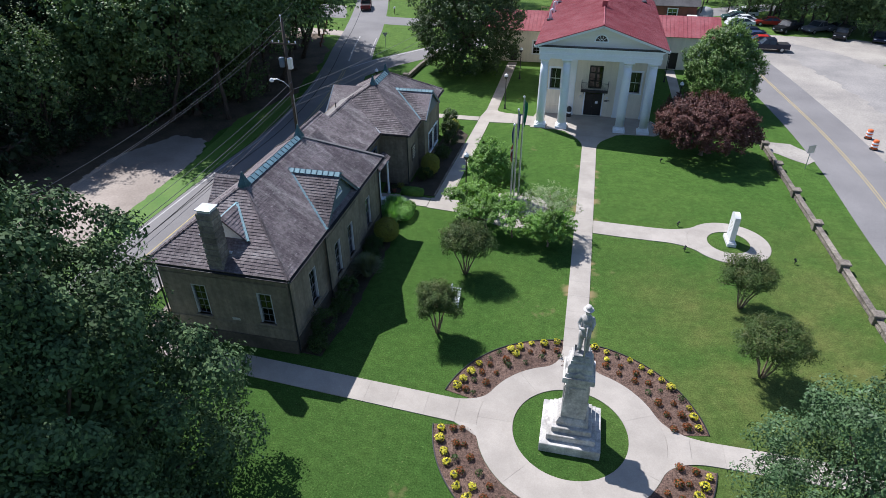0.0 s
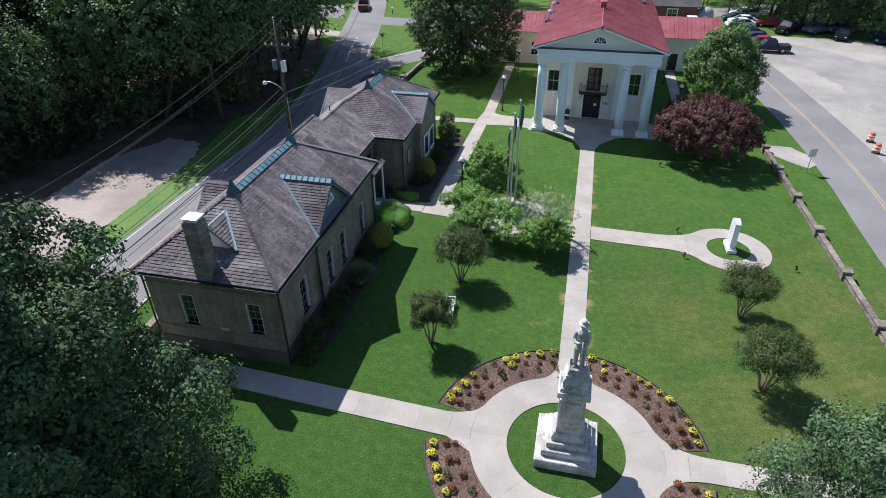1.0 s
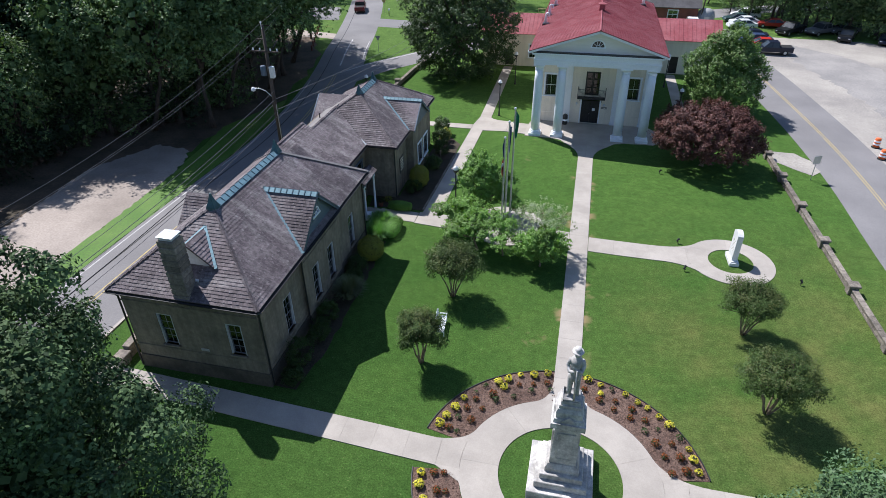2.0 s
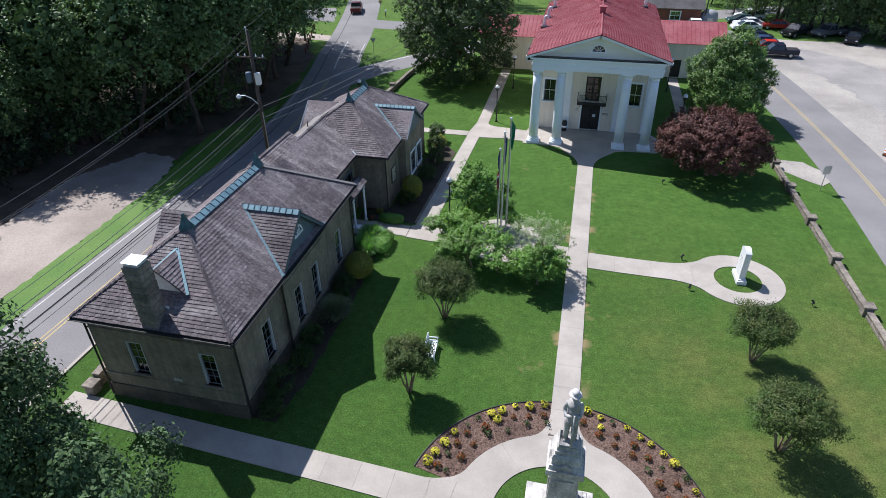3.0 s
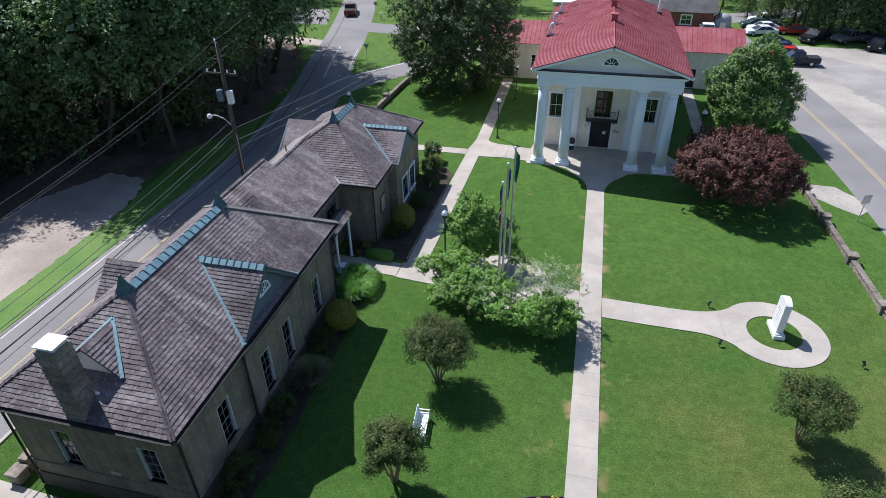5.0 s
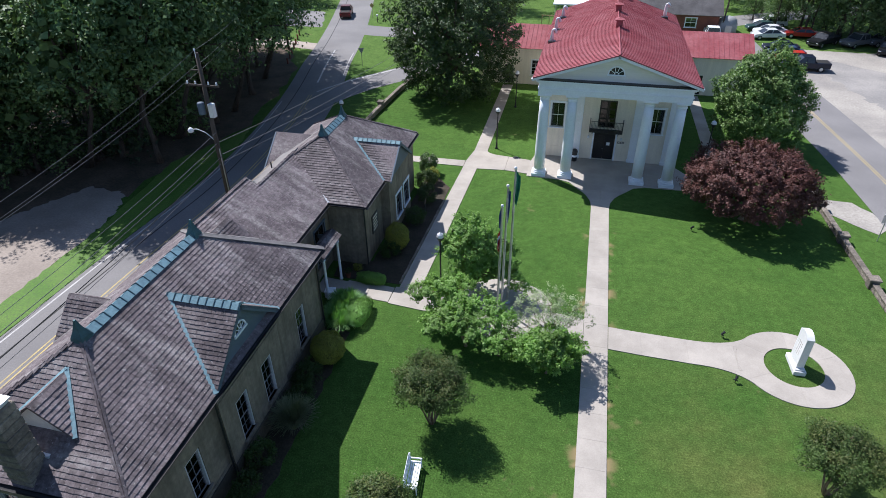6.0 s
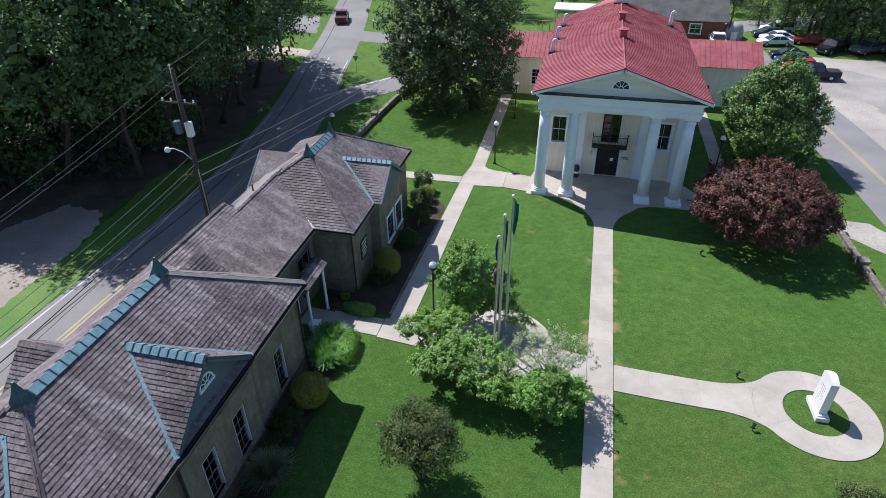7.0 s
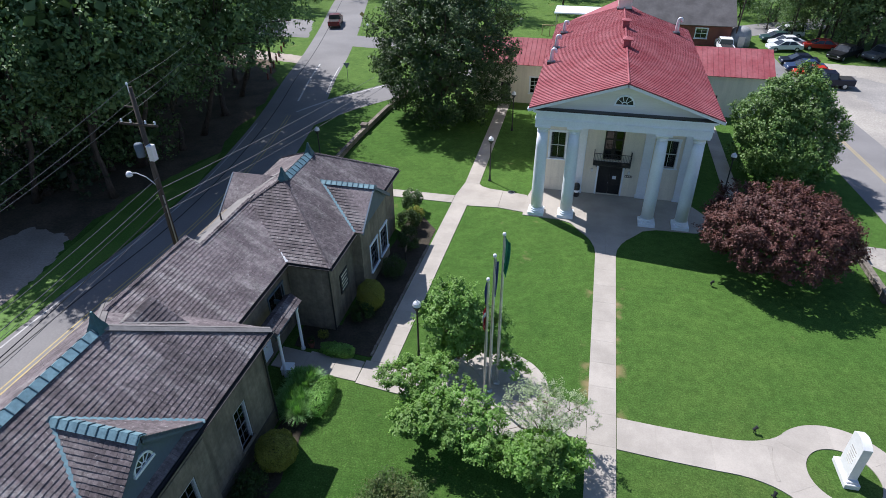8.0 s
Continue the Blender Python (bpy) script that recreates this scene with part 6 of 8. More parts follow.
for i in range(7):
    y = CY - 0.82 + i * 0.12
    g.box(-1.497, -1.475, y, y + 0.02, 3.06, 4.04).box(1.375, 1.397, y, y + 0.02, 3.06, 4.04)
for x in (-1.485, 1.385):
    g.tube([(x, CY - 0.84, 3.0), (x, CY - 0.84, 4.35)], 0.03, 8)
part("railing", g, BLACK, BL, "black iron railing with thin bars")
for x in (-1.2, 1.1):
    part("bracket", Geo().tube([(x, CY, 2.5), (x, CY - 0.35, 2.75), (x, CY - 0.75, 2.98)], 0.03, 6), BLACK, BL)
for x in (-1.5, 1.42):
    lp = part("wall_lantern", Geo().box(x - 0.05, x + 0.05, CY - 0.08, CY, 2.1, 2.3).tube([(x, CY - 0.05, 2.25), (x, CY - 0.2, 2.32)], 0.02, 6), BLACK, CH)
    part("globe", Geo().lathe(x, CY - 0.22, [(0.04, 2.15), (0.10, 2.22), (0.11, 2.32), (0.06, 2.42)], 12), OPAL, lp, "white glass globe", True)
g = Geo()
wbox(g, F_C, 1.15, 1.75, 0.0, 0.03, 1.78, 1.98, 0.01)
pq = part("plaque", g, BLACK, CH, "small dark wall plaque")
g = Geo()
for i in range(4):
    wbox(g, F_C, 1.2 + i * 0.14, 1.29 + i * 0.14, 0.03, 0.036, 1.83, 1.93)
part("plaque_marks", g, STUCCO, pq)
# columns
for x in (-5.5, -3.2, 2.95, 5.42):
    y, z0 = 64.95, 0.06
    c = part("column", Geo().lathe(x, y, [(0.46, 0.62), (0.465, 2.2), (0.45, 4.0), (0.42, 5.8), (0.385, 6.95)], 28), WHITE, CH, "smooth white round column", True)
    part("column_base", Geo().box(x - 0.62, x + 0.62, y - 0.62, y + 0.62, z0 - 0.05, 0.30, 0.02).lathe(x, y, [(0.58, 0.30), (0.60, 0.36), (0.58, 0.44), (0.50, 0.47), (0.50, 0.52), (0.53, 0.56), (0.47, 0.62)], 28), WHITE, c, "", False)
    part("capital", Geo().lathe(x, y, [(0.385, 6.95), (0.43, 6.99), (0.43, 7.05), (0.395, 7.08), (0.395, 7.18), (0.52, 7.32), (0.53, 7.36)], 28).box(x - 0.56, x + 0.56, y - 0.56, y + 0.56, 7.36, 7.52, 0.015), WHITE, c)
PEDIMENT = surface("pale_painted_boards", (0.84, 0.82, 0.76), (0.77, 0.75, 0.69), 0.6, 0.5, 8, 0.06, 0.004, grit=0.06, stretch=(0.4, 0.4, 6))
# entablature
g = Geo()
for a, b, o in ((7.52, 7.95, 0.0), (7.95, 8.02, 0.06), (8.02, 8.48, -0.02), (8.48, 8.58, 0.10), (8.58, 8.70, 0.22)):
    g.box(-6.05 - o, 6.05 + o, 64.42 - o, 65.45, a, b)
    g.box(-6.05 - o, -5.5, 65.45, CY, a, b).box(5.5, 6.05 + o, 65.45, CY, a, b)
part("entablature", g, WHITE, CH, "white moulded entablature")
part("ledge", Geo().box(-6.2, 6.2, 64.22, 65.2, 8.70, 8.78), BLACK, CH, "dark metal ledge below the pediment")
part("pediment", Geo().add([(-6.1, 64.75, 8.75), (6.1, 64.75, 8.75), (0, 64.75, 10.85), (-6.1, 65.1, 8.75), (6.1, 65.1, 8.75), (0, 65.1, 10.85)], [(0, 1, 2), (3, 5, 4), (0, 3, 4, 1)]), PEDIMENT, CH, "pale painted pediment boards")
lunette(CH, to_wall("y", -1, 64.75), -0.03, 9.38, 0.58)
RE, RT, RXE, RYF = 8.93, 11.08, 6.58, 64.0
g = Geo()
for s in (-1, 1):
    a, b = Vector((s * RXE, 0, RE - 0.24)), Vector((0, 0, RT - 0.24))
    m = (b - a).normalized()
    for y0, y1, dz, th in ((64.05, 64.5, 0.0, 0.20), (64.5, 64.75, -0.12, 0.16)):
        ang = math.atan2(RT - RE, RXE) * s
        g.obox(pose((a.x + b.x) / 2, (y0 + y1) / 2, (a.z + b.z) / 2 + 0.06 + dz, 0, math.degrees(ang), 0), (b - a).length + 0.1, y1 - y0, th)
part("raking_cornice", g, WHITE, CH, "white raking cornice")
part("eave", Geo().box(-6.5, -6.05, 64.3, CB, 8.70, 8.82), WHITE, CH)
part("eave", Geo().box(6.05, 6.5, 64.3, CB, 8.70, 8.82), WHITE, CH)


def seam_roof(parent, quads, seams, label):
    """Sheet-metal roof: flat pans with raised standing seams."""
    g = Geo()
    for q in quads:
        g.plate(q, 0.06)
    r = part("roof", g.weld(), REDROOF, parent, label)
    for a, b, n in seams:
        (a0, a1), (b0, b1) = a, b
        for i in range(n + 1):
            p, q = Vector(a0).lerp(Vector(a1), i / n), Vector(b0).lerp(Vector(b1), i / n)
            m = (q - p).normalized().to_track_quat("Y", "Z").to_matrix().to_4x4()
            part("seam", Geo().obox(Matrix.Translation((p + q) / 2 + Vector((0, 0, 0.025))) @ m, 0.028, (q - p).length, 0.03), REDROOF, r)
    return r


RYB = 89.4
quads = [[(RXE, RYF, RE), (RXE, RYB, RE), (0, RYB, RT), (0, RYF, RT)], [(-RXE, RYB, RE), (-RXE, RYF, RE), (0, RYF, RT), (0, RYB, RT)]]
roofC = seam_roof(CH, quads, [(((RXE, RYF + 0.02, RE), (RXE, RYB - 0.02, RE)), ((0, RYF + 0.02, RT), (0, RYB - 0.02, RT)), 68), (((-RXE, RYF + 0.02, RE), (-RXE, RYB - 0.02, RE)), ((0, RYF + 0.02, RT), (0, RYB - 0.02, RT)), 68)],
                  "faded red standing-seam metal roof")
part("ridge", Geo().tube([(0, RYF, RT + 0.03), (0, RYB, RT + 0.03)], 0.07, 8), REDROOF, roofC)
# wings
for s, x1 in ((1, 15.7), (-1, -15.5)):
    xa, xb_ = (6.1, x1) if s > 0 else (x1, -6.1)
    g = Geo()
    dx = 10.4 if s > 0 else -11.75
    wall_panel(g, "y", 90.0, 90.4, xa, xb_, 0, 4.45, [(dx - 0.55, dx + 0.55, 0.05, 2.3)] + ([(-9.0, -8.0, 1.2, 3.0)] if s < 0 else []))
    part("wing_wall", g, STUCCO, CH, "pale stucco wall of the rear wing")
    part("wing_wall", Geo().box(xa, xb_, 96.6, 97.0, 0, 4.45), STUCCO, CH)
    part("wing_wall", Geo().box(x1 - 0.4 if s > 0 else x1, x1 if s > 0 else x1 + 0.4, 90.4, 96.6, 0, 4.45), STUCCO, CH)
    g = Geo()
    fw = to_wall("y", -1, 90.0)
    wbox(g, fw, dx - 0.55, dx + 0.55, -0.2, -0.12, 0.05, 2.3, 0.01)
    wbox(g, fw, dx - 0.42, dx + 0.42, -0.12, -0.10, 0.25, 1.1, 0.01)
    part("door", g, DARKWOOD, CH, "dark side door")
    if s < 0:
        window(CH, fw, -8.5, 1.2, 1.0, 1.8, cols=2, rows=2)
    xe = x1 + 0.3 * s
    q = [[(min(6.0 * s, xe), 89.6, 4.45), (max(6.0 * s, xe), 89.6, 4.45), (max(6.0 * s, xe), 93.5, 6.45), (min(6.0 * s, xe), 93.5, 6.45)],
         [(max(6.0 * s, xe), 97.4, 4.45), (min(6.0 * s, xe), 97.4, 4.45), (min(6.0 * s, xe), 93.5, 6.45), (max(6.0 * s, xe), 93.5, 6.45)]]
    seam_roof(CH, q, [(((6.1 * s, 89.6, 4.45), (xe, 89.6, 4.45)), ((6.1 * s, 93.5, 6.45), (xe, 93.5, 6.45)), 18)], "faded red metal roof of the rear wing")
    part("wing_gable", Geo().add([(x1, 90.0, 4.4), (x1, 97.0, 4.4), (x1, 93.5, 6.3)], [(0, 1, 2)]), STUCCO, CH)
g = Geo().box(-5.2, 5.2, 89.4, 104, 0, 6.3)
part("rear_block", g, STUCCO, CH)
q = [[(5.6, 89.2, 6.2), (5.6, 104.4, 6.2), (0, 104.4, 8.9), (0, 89.2, 8.9)], [(-5.6, 104.4, 6.2), (-5.6, 89.2, 6.2), (0, 89.2, 8.9), (0, 104.4, 8.9)]]
seam_roof(CH, q, [], "faded red metal roof of the rear block")
# roof vents and chimneys
for y in (73.6, 80.2):
    v = part("ridge_vent", Geo().box(-0.28, 0.28, y - 0.28, y + 0.28, RT - 0.35, RT + 0.55, 0.02), REDROOF, CH, "dark red box vent on the ridge")
    part("vent_cap", Geo().box(-0.40, 0.40, y - 0.40, y + 0.40, RT + 0.55, RT + 0.62).add([(-0.38, y - 0.38, RT + 0.62), (0.38, y - 0.38, RT + 0.62), (0.38, y + 0.38, RT + 0.62), (-0.38, y + 0.38, RT + 0.62), (0, y, RT + 0.78)], [(0, 1, 4), (1, 2, 4), (2, 3, 4), (3, 0, 4)]), REDROOF, v)
v = part("chimney", Geo().box(-0.65, 0.65, 88.0, 88.9, RT - 0.6, RT + 0.85, 0.02), STUCCO, CH, "short pale chimney at the end of the ridge")
part("chimney_cap", Geo().box(-0.78, 0.78, 87.88, 89.02, RT + 0.85, RT + 0.97, 0.02), WHITE, v)
part("chimney_foot", Geo().box(-0.72, 0.72, 87.95, 88.95, RT - 0.6, RT - 0.02), BLACK, v)
for x, y, h in ((-5.9, 74.6, 1.25), (-5.85, 79.2, 1.25), (-5.5, 84.3, 1.25), (5.0, 85.6, 1.5)):
    z = RE + (RXE - abs(x)) / RXE * (RT - RE)
    hood = [(x + 0.16 - 0.16 * math.cos(math.pi * k / 8), y, z + h - 0.3 + 0.2 * math.sin(math.pi * k / 8)) for k in range(9)]
    v = part("vent_stack", Geo().tube([(x, y, z - 0.1), (x, y, z + h * 0.4)] + hood + [(x + 0.32, y, z + h - 0.42)], [0.18, 0.18] + [0.13] * 10, 14), TIN, CH, "pale metal gooseneck roof vent", True)
    part("vent_collar", Geo().box(x - 0.34, x + 0.34, y - 0.34, y + 0.34, z - 0.2, z + 0.14, 0.02), BLACK, v)

# ---- the lawn: monument, memorial, beds ----
def turned_block(g, x, y, steps):
    """Square courses stacked upwards: (half width below, half width above, z0, z1)."""
    for a, b, z0, z1 in steps:
        v = [(x + sx * h, y + sy * h, z) for h, z in ((a, z0), (b, z1)) for sx, sy in ((-1, -1), (1, -1), (1, 1), (-1, 1))]
        g.add(v, [(3, 2, 1, 0), (4, 5, 6, 7), (0, 1, 5, 4), (1, 2, 6, 5), (2, 3, 7, 6), (3, 0, 4, 7)])
    return g


mx, my = MON
PED = thing("monument_pedestal", "tall stepped pale granite monument pedestal on a round lawn", "monument", (0, 0, 0))
for a, z0, z1 in ((1.48, 0.0, 0.58), (1.18, 0.58, 0.95), (0.96, 0.95, 1.28)):
    part("step", Geo().box(mx - a, mx + a, my - a, my + a, z0, z1, 0.025), GRANITE, PED, "pale granite step")
part("die_base", turned_block(Geo(), mx, my, [(0.76, 0.76, 1.28, 1.50), (0.76, 0.64, 1.50, 1.72)]), GRANITE, PED)
die = part("die", turned_block(Geo(), mx, my, [(0.60, 0.52, 1.72, 3.95)]), GRANITE, PED, "tapered granite shaft with a sunken panel")
g = Geo()
for s, ax in ((-1, "y"), (1, "y"), (-1, "x"), (1, "x")):
    f = to_wall(ax, s, (my if ax == "y" else mx) + s * 0.55)
    c = mx if ax == "y" else my
    for u0, u1, z0, z1 in ((c - 0.40, c + 0.40, 2.0, 2.08), (c - 0.40, c + 0.40, 3.6, 3.68), (c - 0.40, c - 0.33, 2.08, 3.6), (c + 0.33, c + 0.40, 2.08, 3.6)):
        wbox(g, f, u0, u1, -0.03, 0.06 - (z0 - 1.7) * 0.012, z0, z1, 0.01)
part("panel_moulding", g, GRANITE, die)
part("cornice", turned_block(Geo(), mx, my, [(0.55, 0.72, 3.95, 4.12), (0.74, 0.74, 4.12, 4.42), (0.66, 0.62, 4.42, 4.62)]), GRANITE, PED)
g = Geo()
for s in (-1, 1):
    for dx, dy in ((s, 0), (0, s)):
        px, py = mx + dx * 0.62, my + dy * 0.62
        w = 0.42
        a, b = (0.05, w) if dx else (w, 0.05)
        g.add([(px - a, py - b, 4.42), (px + a, py - b, 4.42), (px + a, py + b, 4.42), (px - a, py + b, 4.42)] + ([(px - a, py, 4.80), (px + a, py, 4.80)] if dx else [(px, py - b, 4.80), (px, py + b, 4.80)]),
              [(0, 1, 2, 3)] + ([(0, 3, 4), (1, 5, 2), (0, 4, 5, 1), (3, 2, 5, 4)] if dx else [(0, 4, 1), (3, 2, 5), (0, 3, 5, 4), (1, 4, 5, 2)]))
part("pediment_crest", g, GRANITE, PED)
part("cap", turned_block(Geo(), mx, my, [(0.56, 0.56, 4.62, 4.95), (0.58, 0.50, 4.95, 5.12), (0.47, 0.47, 5.12, 5.30), (0.42, 0.40, 5.30, 5.50)]), GRANITE, PED)


def statue_mesh(x, y, z, k):
    """A standing figure in a coat and a broad hat, one plain form."""
    g = Geo()
    L = lambda *p: [(x + a * k, y + b * k, z + c * k) for a, b, c in p]
    g.box(x - 0.30 * k, x + 0.30 * k, y - 0.26 * k, y + 0.26 * k, z, z + 0.07 * k, 0.02)
    for s in (-1, 1):
        g.tube(L((0.13 * s, -0.02, 0.06), (0.12 * s, 0.0, 0.45), (0.10 * s, 0.02, 0.95)), [0.085 * k, 0.10 * k, 0.13 * k], 12)
        g.tube(L((0.13 * s, 0.03, 0.10), (0.14 * s, -0.14, 0.08)), [0.07 * k, 0.05 * k], 10)
        g.tube(L((0.19 * s, 0.0, 1.44), (0.255 * s, 0.01, 1.2), (0.20 * s, -0.13, 1.08), (0.03 * s, -0.21, 1.15 + 0.04 * s)), [0.075 * k, 0.075 * k, 0.065 * k, 0.045 * k], 10)
    g.lathe(x, y, [(0.19 * k, z + 0.74 * k), (0.18 * k, z + 0.92 * k), (0.155 * k, z + 1.08 * k), (0.18 * k, z + 1.30 * k), (0.20 * k, z + 1.43 * k), (0.13 * k, z + 1.53 * k), (0.07 * k, z + 1.58 * k)], 18)
    g.lathe(x, y - 0.02 * k, [(0.05 * k, z + 1.54 * k), (0.09 * k, z + 1.62 * k), (0.10 * k, z + 1.70 * k), (0.09 * k, z + 1.78 * k)], 14)
    g.lathe(x, y - 0.02 * k, [(0.185 * k, z + 1.755 * k), (0.195 * k, z + 1.775 * k), (0.12 * k, z + 1.79 * k), (0.11 * k, z + 1.88 * k), (0.06 * k, z + 1.92 * k)], 18)
    g.tube(L((0.06, -0.30, 0.10), (0.05, -0.27, 1.25)), [0.03 * k, 0.022 * k], 8)
    g.tube(L((-0.2, 0.05, 1.38), (0.0, -0.2, 1.2), (0.2, 0.02, 0.98)), [0.05 * k, 0.06 * k, 0.05 * k], 8)
    return g


st = part("statue", statue_mesh(mx, my, 5.50, 1.43), GRANITE, None, "", True)
tagged(st, "weathered pale stone statue of a standing figure in a broad hat", "statue")
me = st.data
bmx = bmesh.new()
bmx.from_mesh(me)
bmesh.ops.subdivide_edges(bmx, edges=bmx.edges[:], cuts=1, use_grid_fill=True)
for v in bmx.verts:
    v.co += Vector(noise.noise_vector(v.co * 5.0)) * 0.02
    v.co.x = mx + (v.co.x - mx) * 0.87
bmx.to_mesh(me)
bmx.free()

# memorial stele
sx, sy = STELE[0] + 0.09, STELE[1] + 0.16
S = thing("memorial_stone", "upright white marble memorial slab on a plinth", "monument", (sx, sy, 0), rz=-88)
part("plinth", Geo().box(-0.80, 0.80, -0.32, 0.32, 0.0, 0.28, 0.02).box(-0.70, 0.70, -0.26, 0.26, 0.28, 0.36, 0.015), MARBLE, S)
g = Geo()
prof = [(-0.54, 0.36), (0.54, 0.36), (0.54, 2.34)] + [(0.54 - 1.08 * i / 8, 2.34 + 0.2 * math.sin(math.pi * i / 8)) for i in range(1, 8)] + [(-0.54, 2.34)]
n = len(prof)
g.add([(a, -0.19, b) for a, b in prof] + [(a, 0.19, b) for a, b in prof], [tuple(range(n)), tuple(range(n, 2 * n))[::-1]] + [(i, n + i, n + (i + 1) % n, (i + 1) % n) for i in range(n)])
slab = part("slab", g, MARBLE, S)
g = Geo()
for i in range(6):
    w = (0.26, 0.30, 0.22, 0.30, 0.28, 0.18)[i]
    g.box(-w, w, -0.198, -0.19, 1.75 - i * 0.16, 1.80 - i * 0.16)
part("inscription", g, GRANITE, slab, "unreadable carved lines")

# flower plants
def plant_meshes(seed, kind):
    rs = np.random.RandomState(seed)
    n = 70
    d = unit(rs.normal(size=(n, 3)) + (0, 0, 0.6))
    green = quads_mesh("foliage", leaves(rs, d * (0.19, 0.19, 0.17) + (0, 0, 0.12), d + rs.normal(size=d.shape) * 0.4, 0.11, 0.6), L_SHRUB)
    if kind == "green":
        return green, None
    m = 46 if kind == "yellow" else 34
    d = unit(rs.normal(size=(m, 3)) * (1, 1, 0.6) + (0, 0, 0.7))
    pos = np.repeat(d * (0.22, 0.22, 0.16) + (0, 0, 0.16), 4, 0) + rs.normal(size=(m * 4, 3)) * 0.018
    nr = np.repeat(d, 4, 0) + rs.normal(size=(m * 4, 3)) * 0.35
    return green, quads_mesh("blossom", leaves(rs, pos, nr, 0.085 if kind == "yellow" else 0.07, 0.9), P_YELLOW if kind == "yellow" else P_ORANGE)


def paved(x, y):
    """Whether a place lies on one of the rounded path corners."""
    for poly in FLARES:
        inside = False
        for (x0, y0), (x1, y1) in zip(poly, poly[1:] + poly[:1]):
            if (y0 > y) != (y1 > y) and x < x0 + (x1 - x0) * (y - y0) / (y1 - y0):
                inside = not inside
        if inside:
            return True
    return False


PLANTS = {k: [plant_meshes(300 + i * 7 + len(k), k) for i in range(2)] for k in ("yellow", "rust", "green")}
PLANT_LABEL = {"yellow": "low flowering plant with bright yellow blossoms", "rust": "low flowering plant with rust-orange blossoms", "green": "small leafy green bedding plant"}
rnd = random.Random(9)
for a0, a1 in BEDS:
    for r, step, kinds in ((6.62, 6.0, ("yellow",) * 9 + ("green",)), (6.02, 7.8, ("rust", "rust", "rust", "green", "yellow", "rust")), (5.42, 9.6, ("rust", "rust", "green"))):
        n = int((a1 - a0 - 6) / step)
        for i in range(n + 1):
            a = radians(a0 + 3.5 + (a1 - a0 - 7) * i / n + rnd.uniform(-0.8, 0.8))
            rr = r + rnd.uniform(-0.14, 0.14)
            k = rnd.choice(kinds)
            if paved(mx + rr * math.cos(a), my + rr * math.sin(a)):
                continue
            p = thing("bedding_plant", PLANT_LABEL[k], "flower", (mx + rr * math.cos(a), my + rr * math.sin(a), 0.03), "flowers round the monument", rnd.uniform(0, 360))
            f, b = PLANTS[k][rnd.randrange(2)]
            part("foliage", f, None, p)
            if b:
                part("blossom", b, None, p, k + " petals")
            p.scale = [rnd.uniform(0.65, 1.1)] * 3

# loose bark chips
rs = np.random.RandomState(5)
n = 9000
ang, rad_ = rs.uniform(0, 2 * np.pi, n), np.sqrt(rs.uniform(4.85 ** 2, 6.96 ** 2, n))
deg = np.degrees(ang)
keep = np.zeros(n, bool)
for a0, a1 in BEDS:
    keep |= (deg > a0 + 0.5) & (deg < a1 - 0.5)
pos = np.stack([mx + rad_ * np.cos(ang), my + rad_ * np.sin(ang), 0.034 + rs.uniform(0, 0.03, n)], 1)[keep]
pos = pos[[not paved(q[0], q[1]) for q in pos]]
CHIP = leaf("bark_chip", (0.05, 0.03, 0.022), (0.27, 0.17, 0.125), 0.9, 0.0, 0.2)
tagged(part("bark_chips", quads_mesh("bark_chips", leaves(rs, pos, rs.normal(size=pos.shape) * 0.5 + (0, 0, 1), 0.085, 0.45), CHIP), None), "loose brown bark chips covering the flower beds", "mulch", kind="stuff")

# shrubs
def shrub_mesh(seed, rx, ry, h, mat, size=0.09, n=3200, lobes=0.12):
    rs = np.random.RandomState(seed)
    c, r = clump_cloud(rs, 46, (0, 0, h * 0.5), (rx * 0.82, ry * 0.82, h * 0.42), min(rx, ry, h) * 0.28, 0.75, lobes, -0.9)
    return quads_mesh("foliage", leaf_cloud(rs, c, r, n // 46, size, 0.6, 0.3, 1.0, 0.0), mat)


def ball_mesh(seed, r, h, mat, n=11000):
    """A tightly clipped round bush."""
    rs = np.random.RandomState(seed)
    d = unit(rs.normal(size=(n, 3)))
    lump = 1 + 0.05 * np.sin(7 * d[:, 0] + 3) * np.sin(6 * d[:, 1]) + 0.04 * np.sin(11 * d[:, 2] + 5 * d[:, 0])
    pos = d * (r, r, h / 2) * (lump * rs.uniform(0.86, 1.0, n))[:, None] + (0, 0, h / 2)
    return quads_mesh("foliage", leaves(rs, pos, d + rs.normal(size=d.shape) * 0.5, 0.075, 0.6), mat)


def hedge_mesh(seed, rx, ry, h, mat, n=6500):
    """A square-cut hedge with soft corners."""
    rs = np.random.RandomState(seed)
    d = unit(rs.normal(size=(n, 3)))
    box = d / np.maximum(np.abs(d).max(1, keepdims=True), np.linalg.norm(d, axis=1, keepdims=True) * 0.82)
    pos = box * (rx, ry, h / 2) * (rs.uniform(0.84, 1.0, n) * (1 + 0.035 * wave_noise(rs, box * (rx, ry, h), 0.45)))[:, None] + (0, 0, h / 2)
    return quads_mesh("foliage", leaves(rs, pos, d + rs.normal(size=d.shape) * 0.5 + (0, 0, 0.3), 0.085, 0.55), mat)


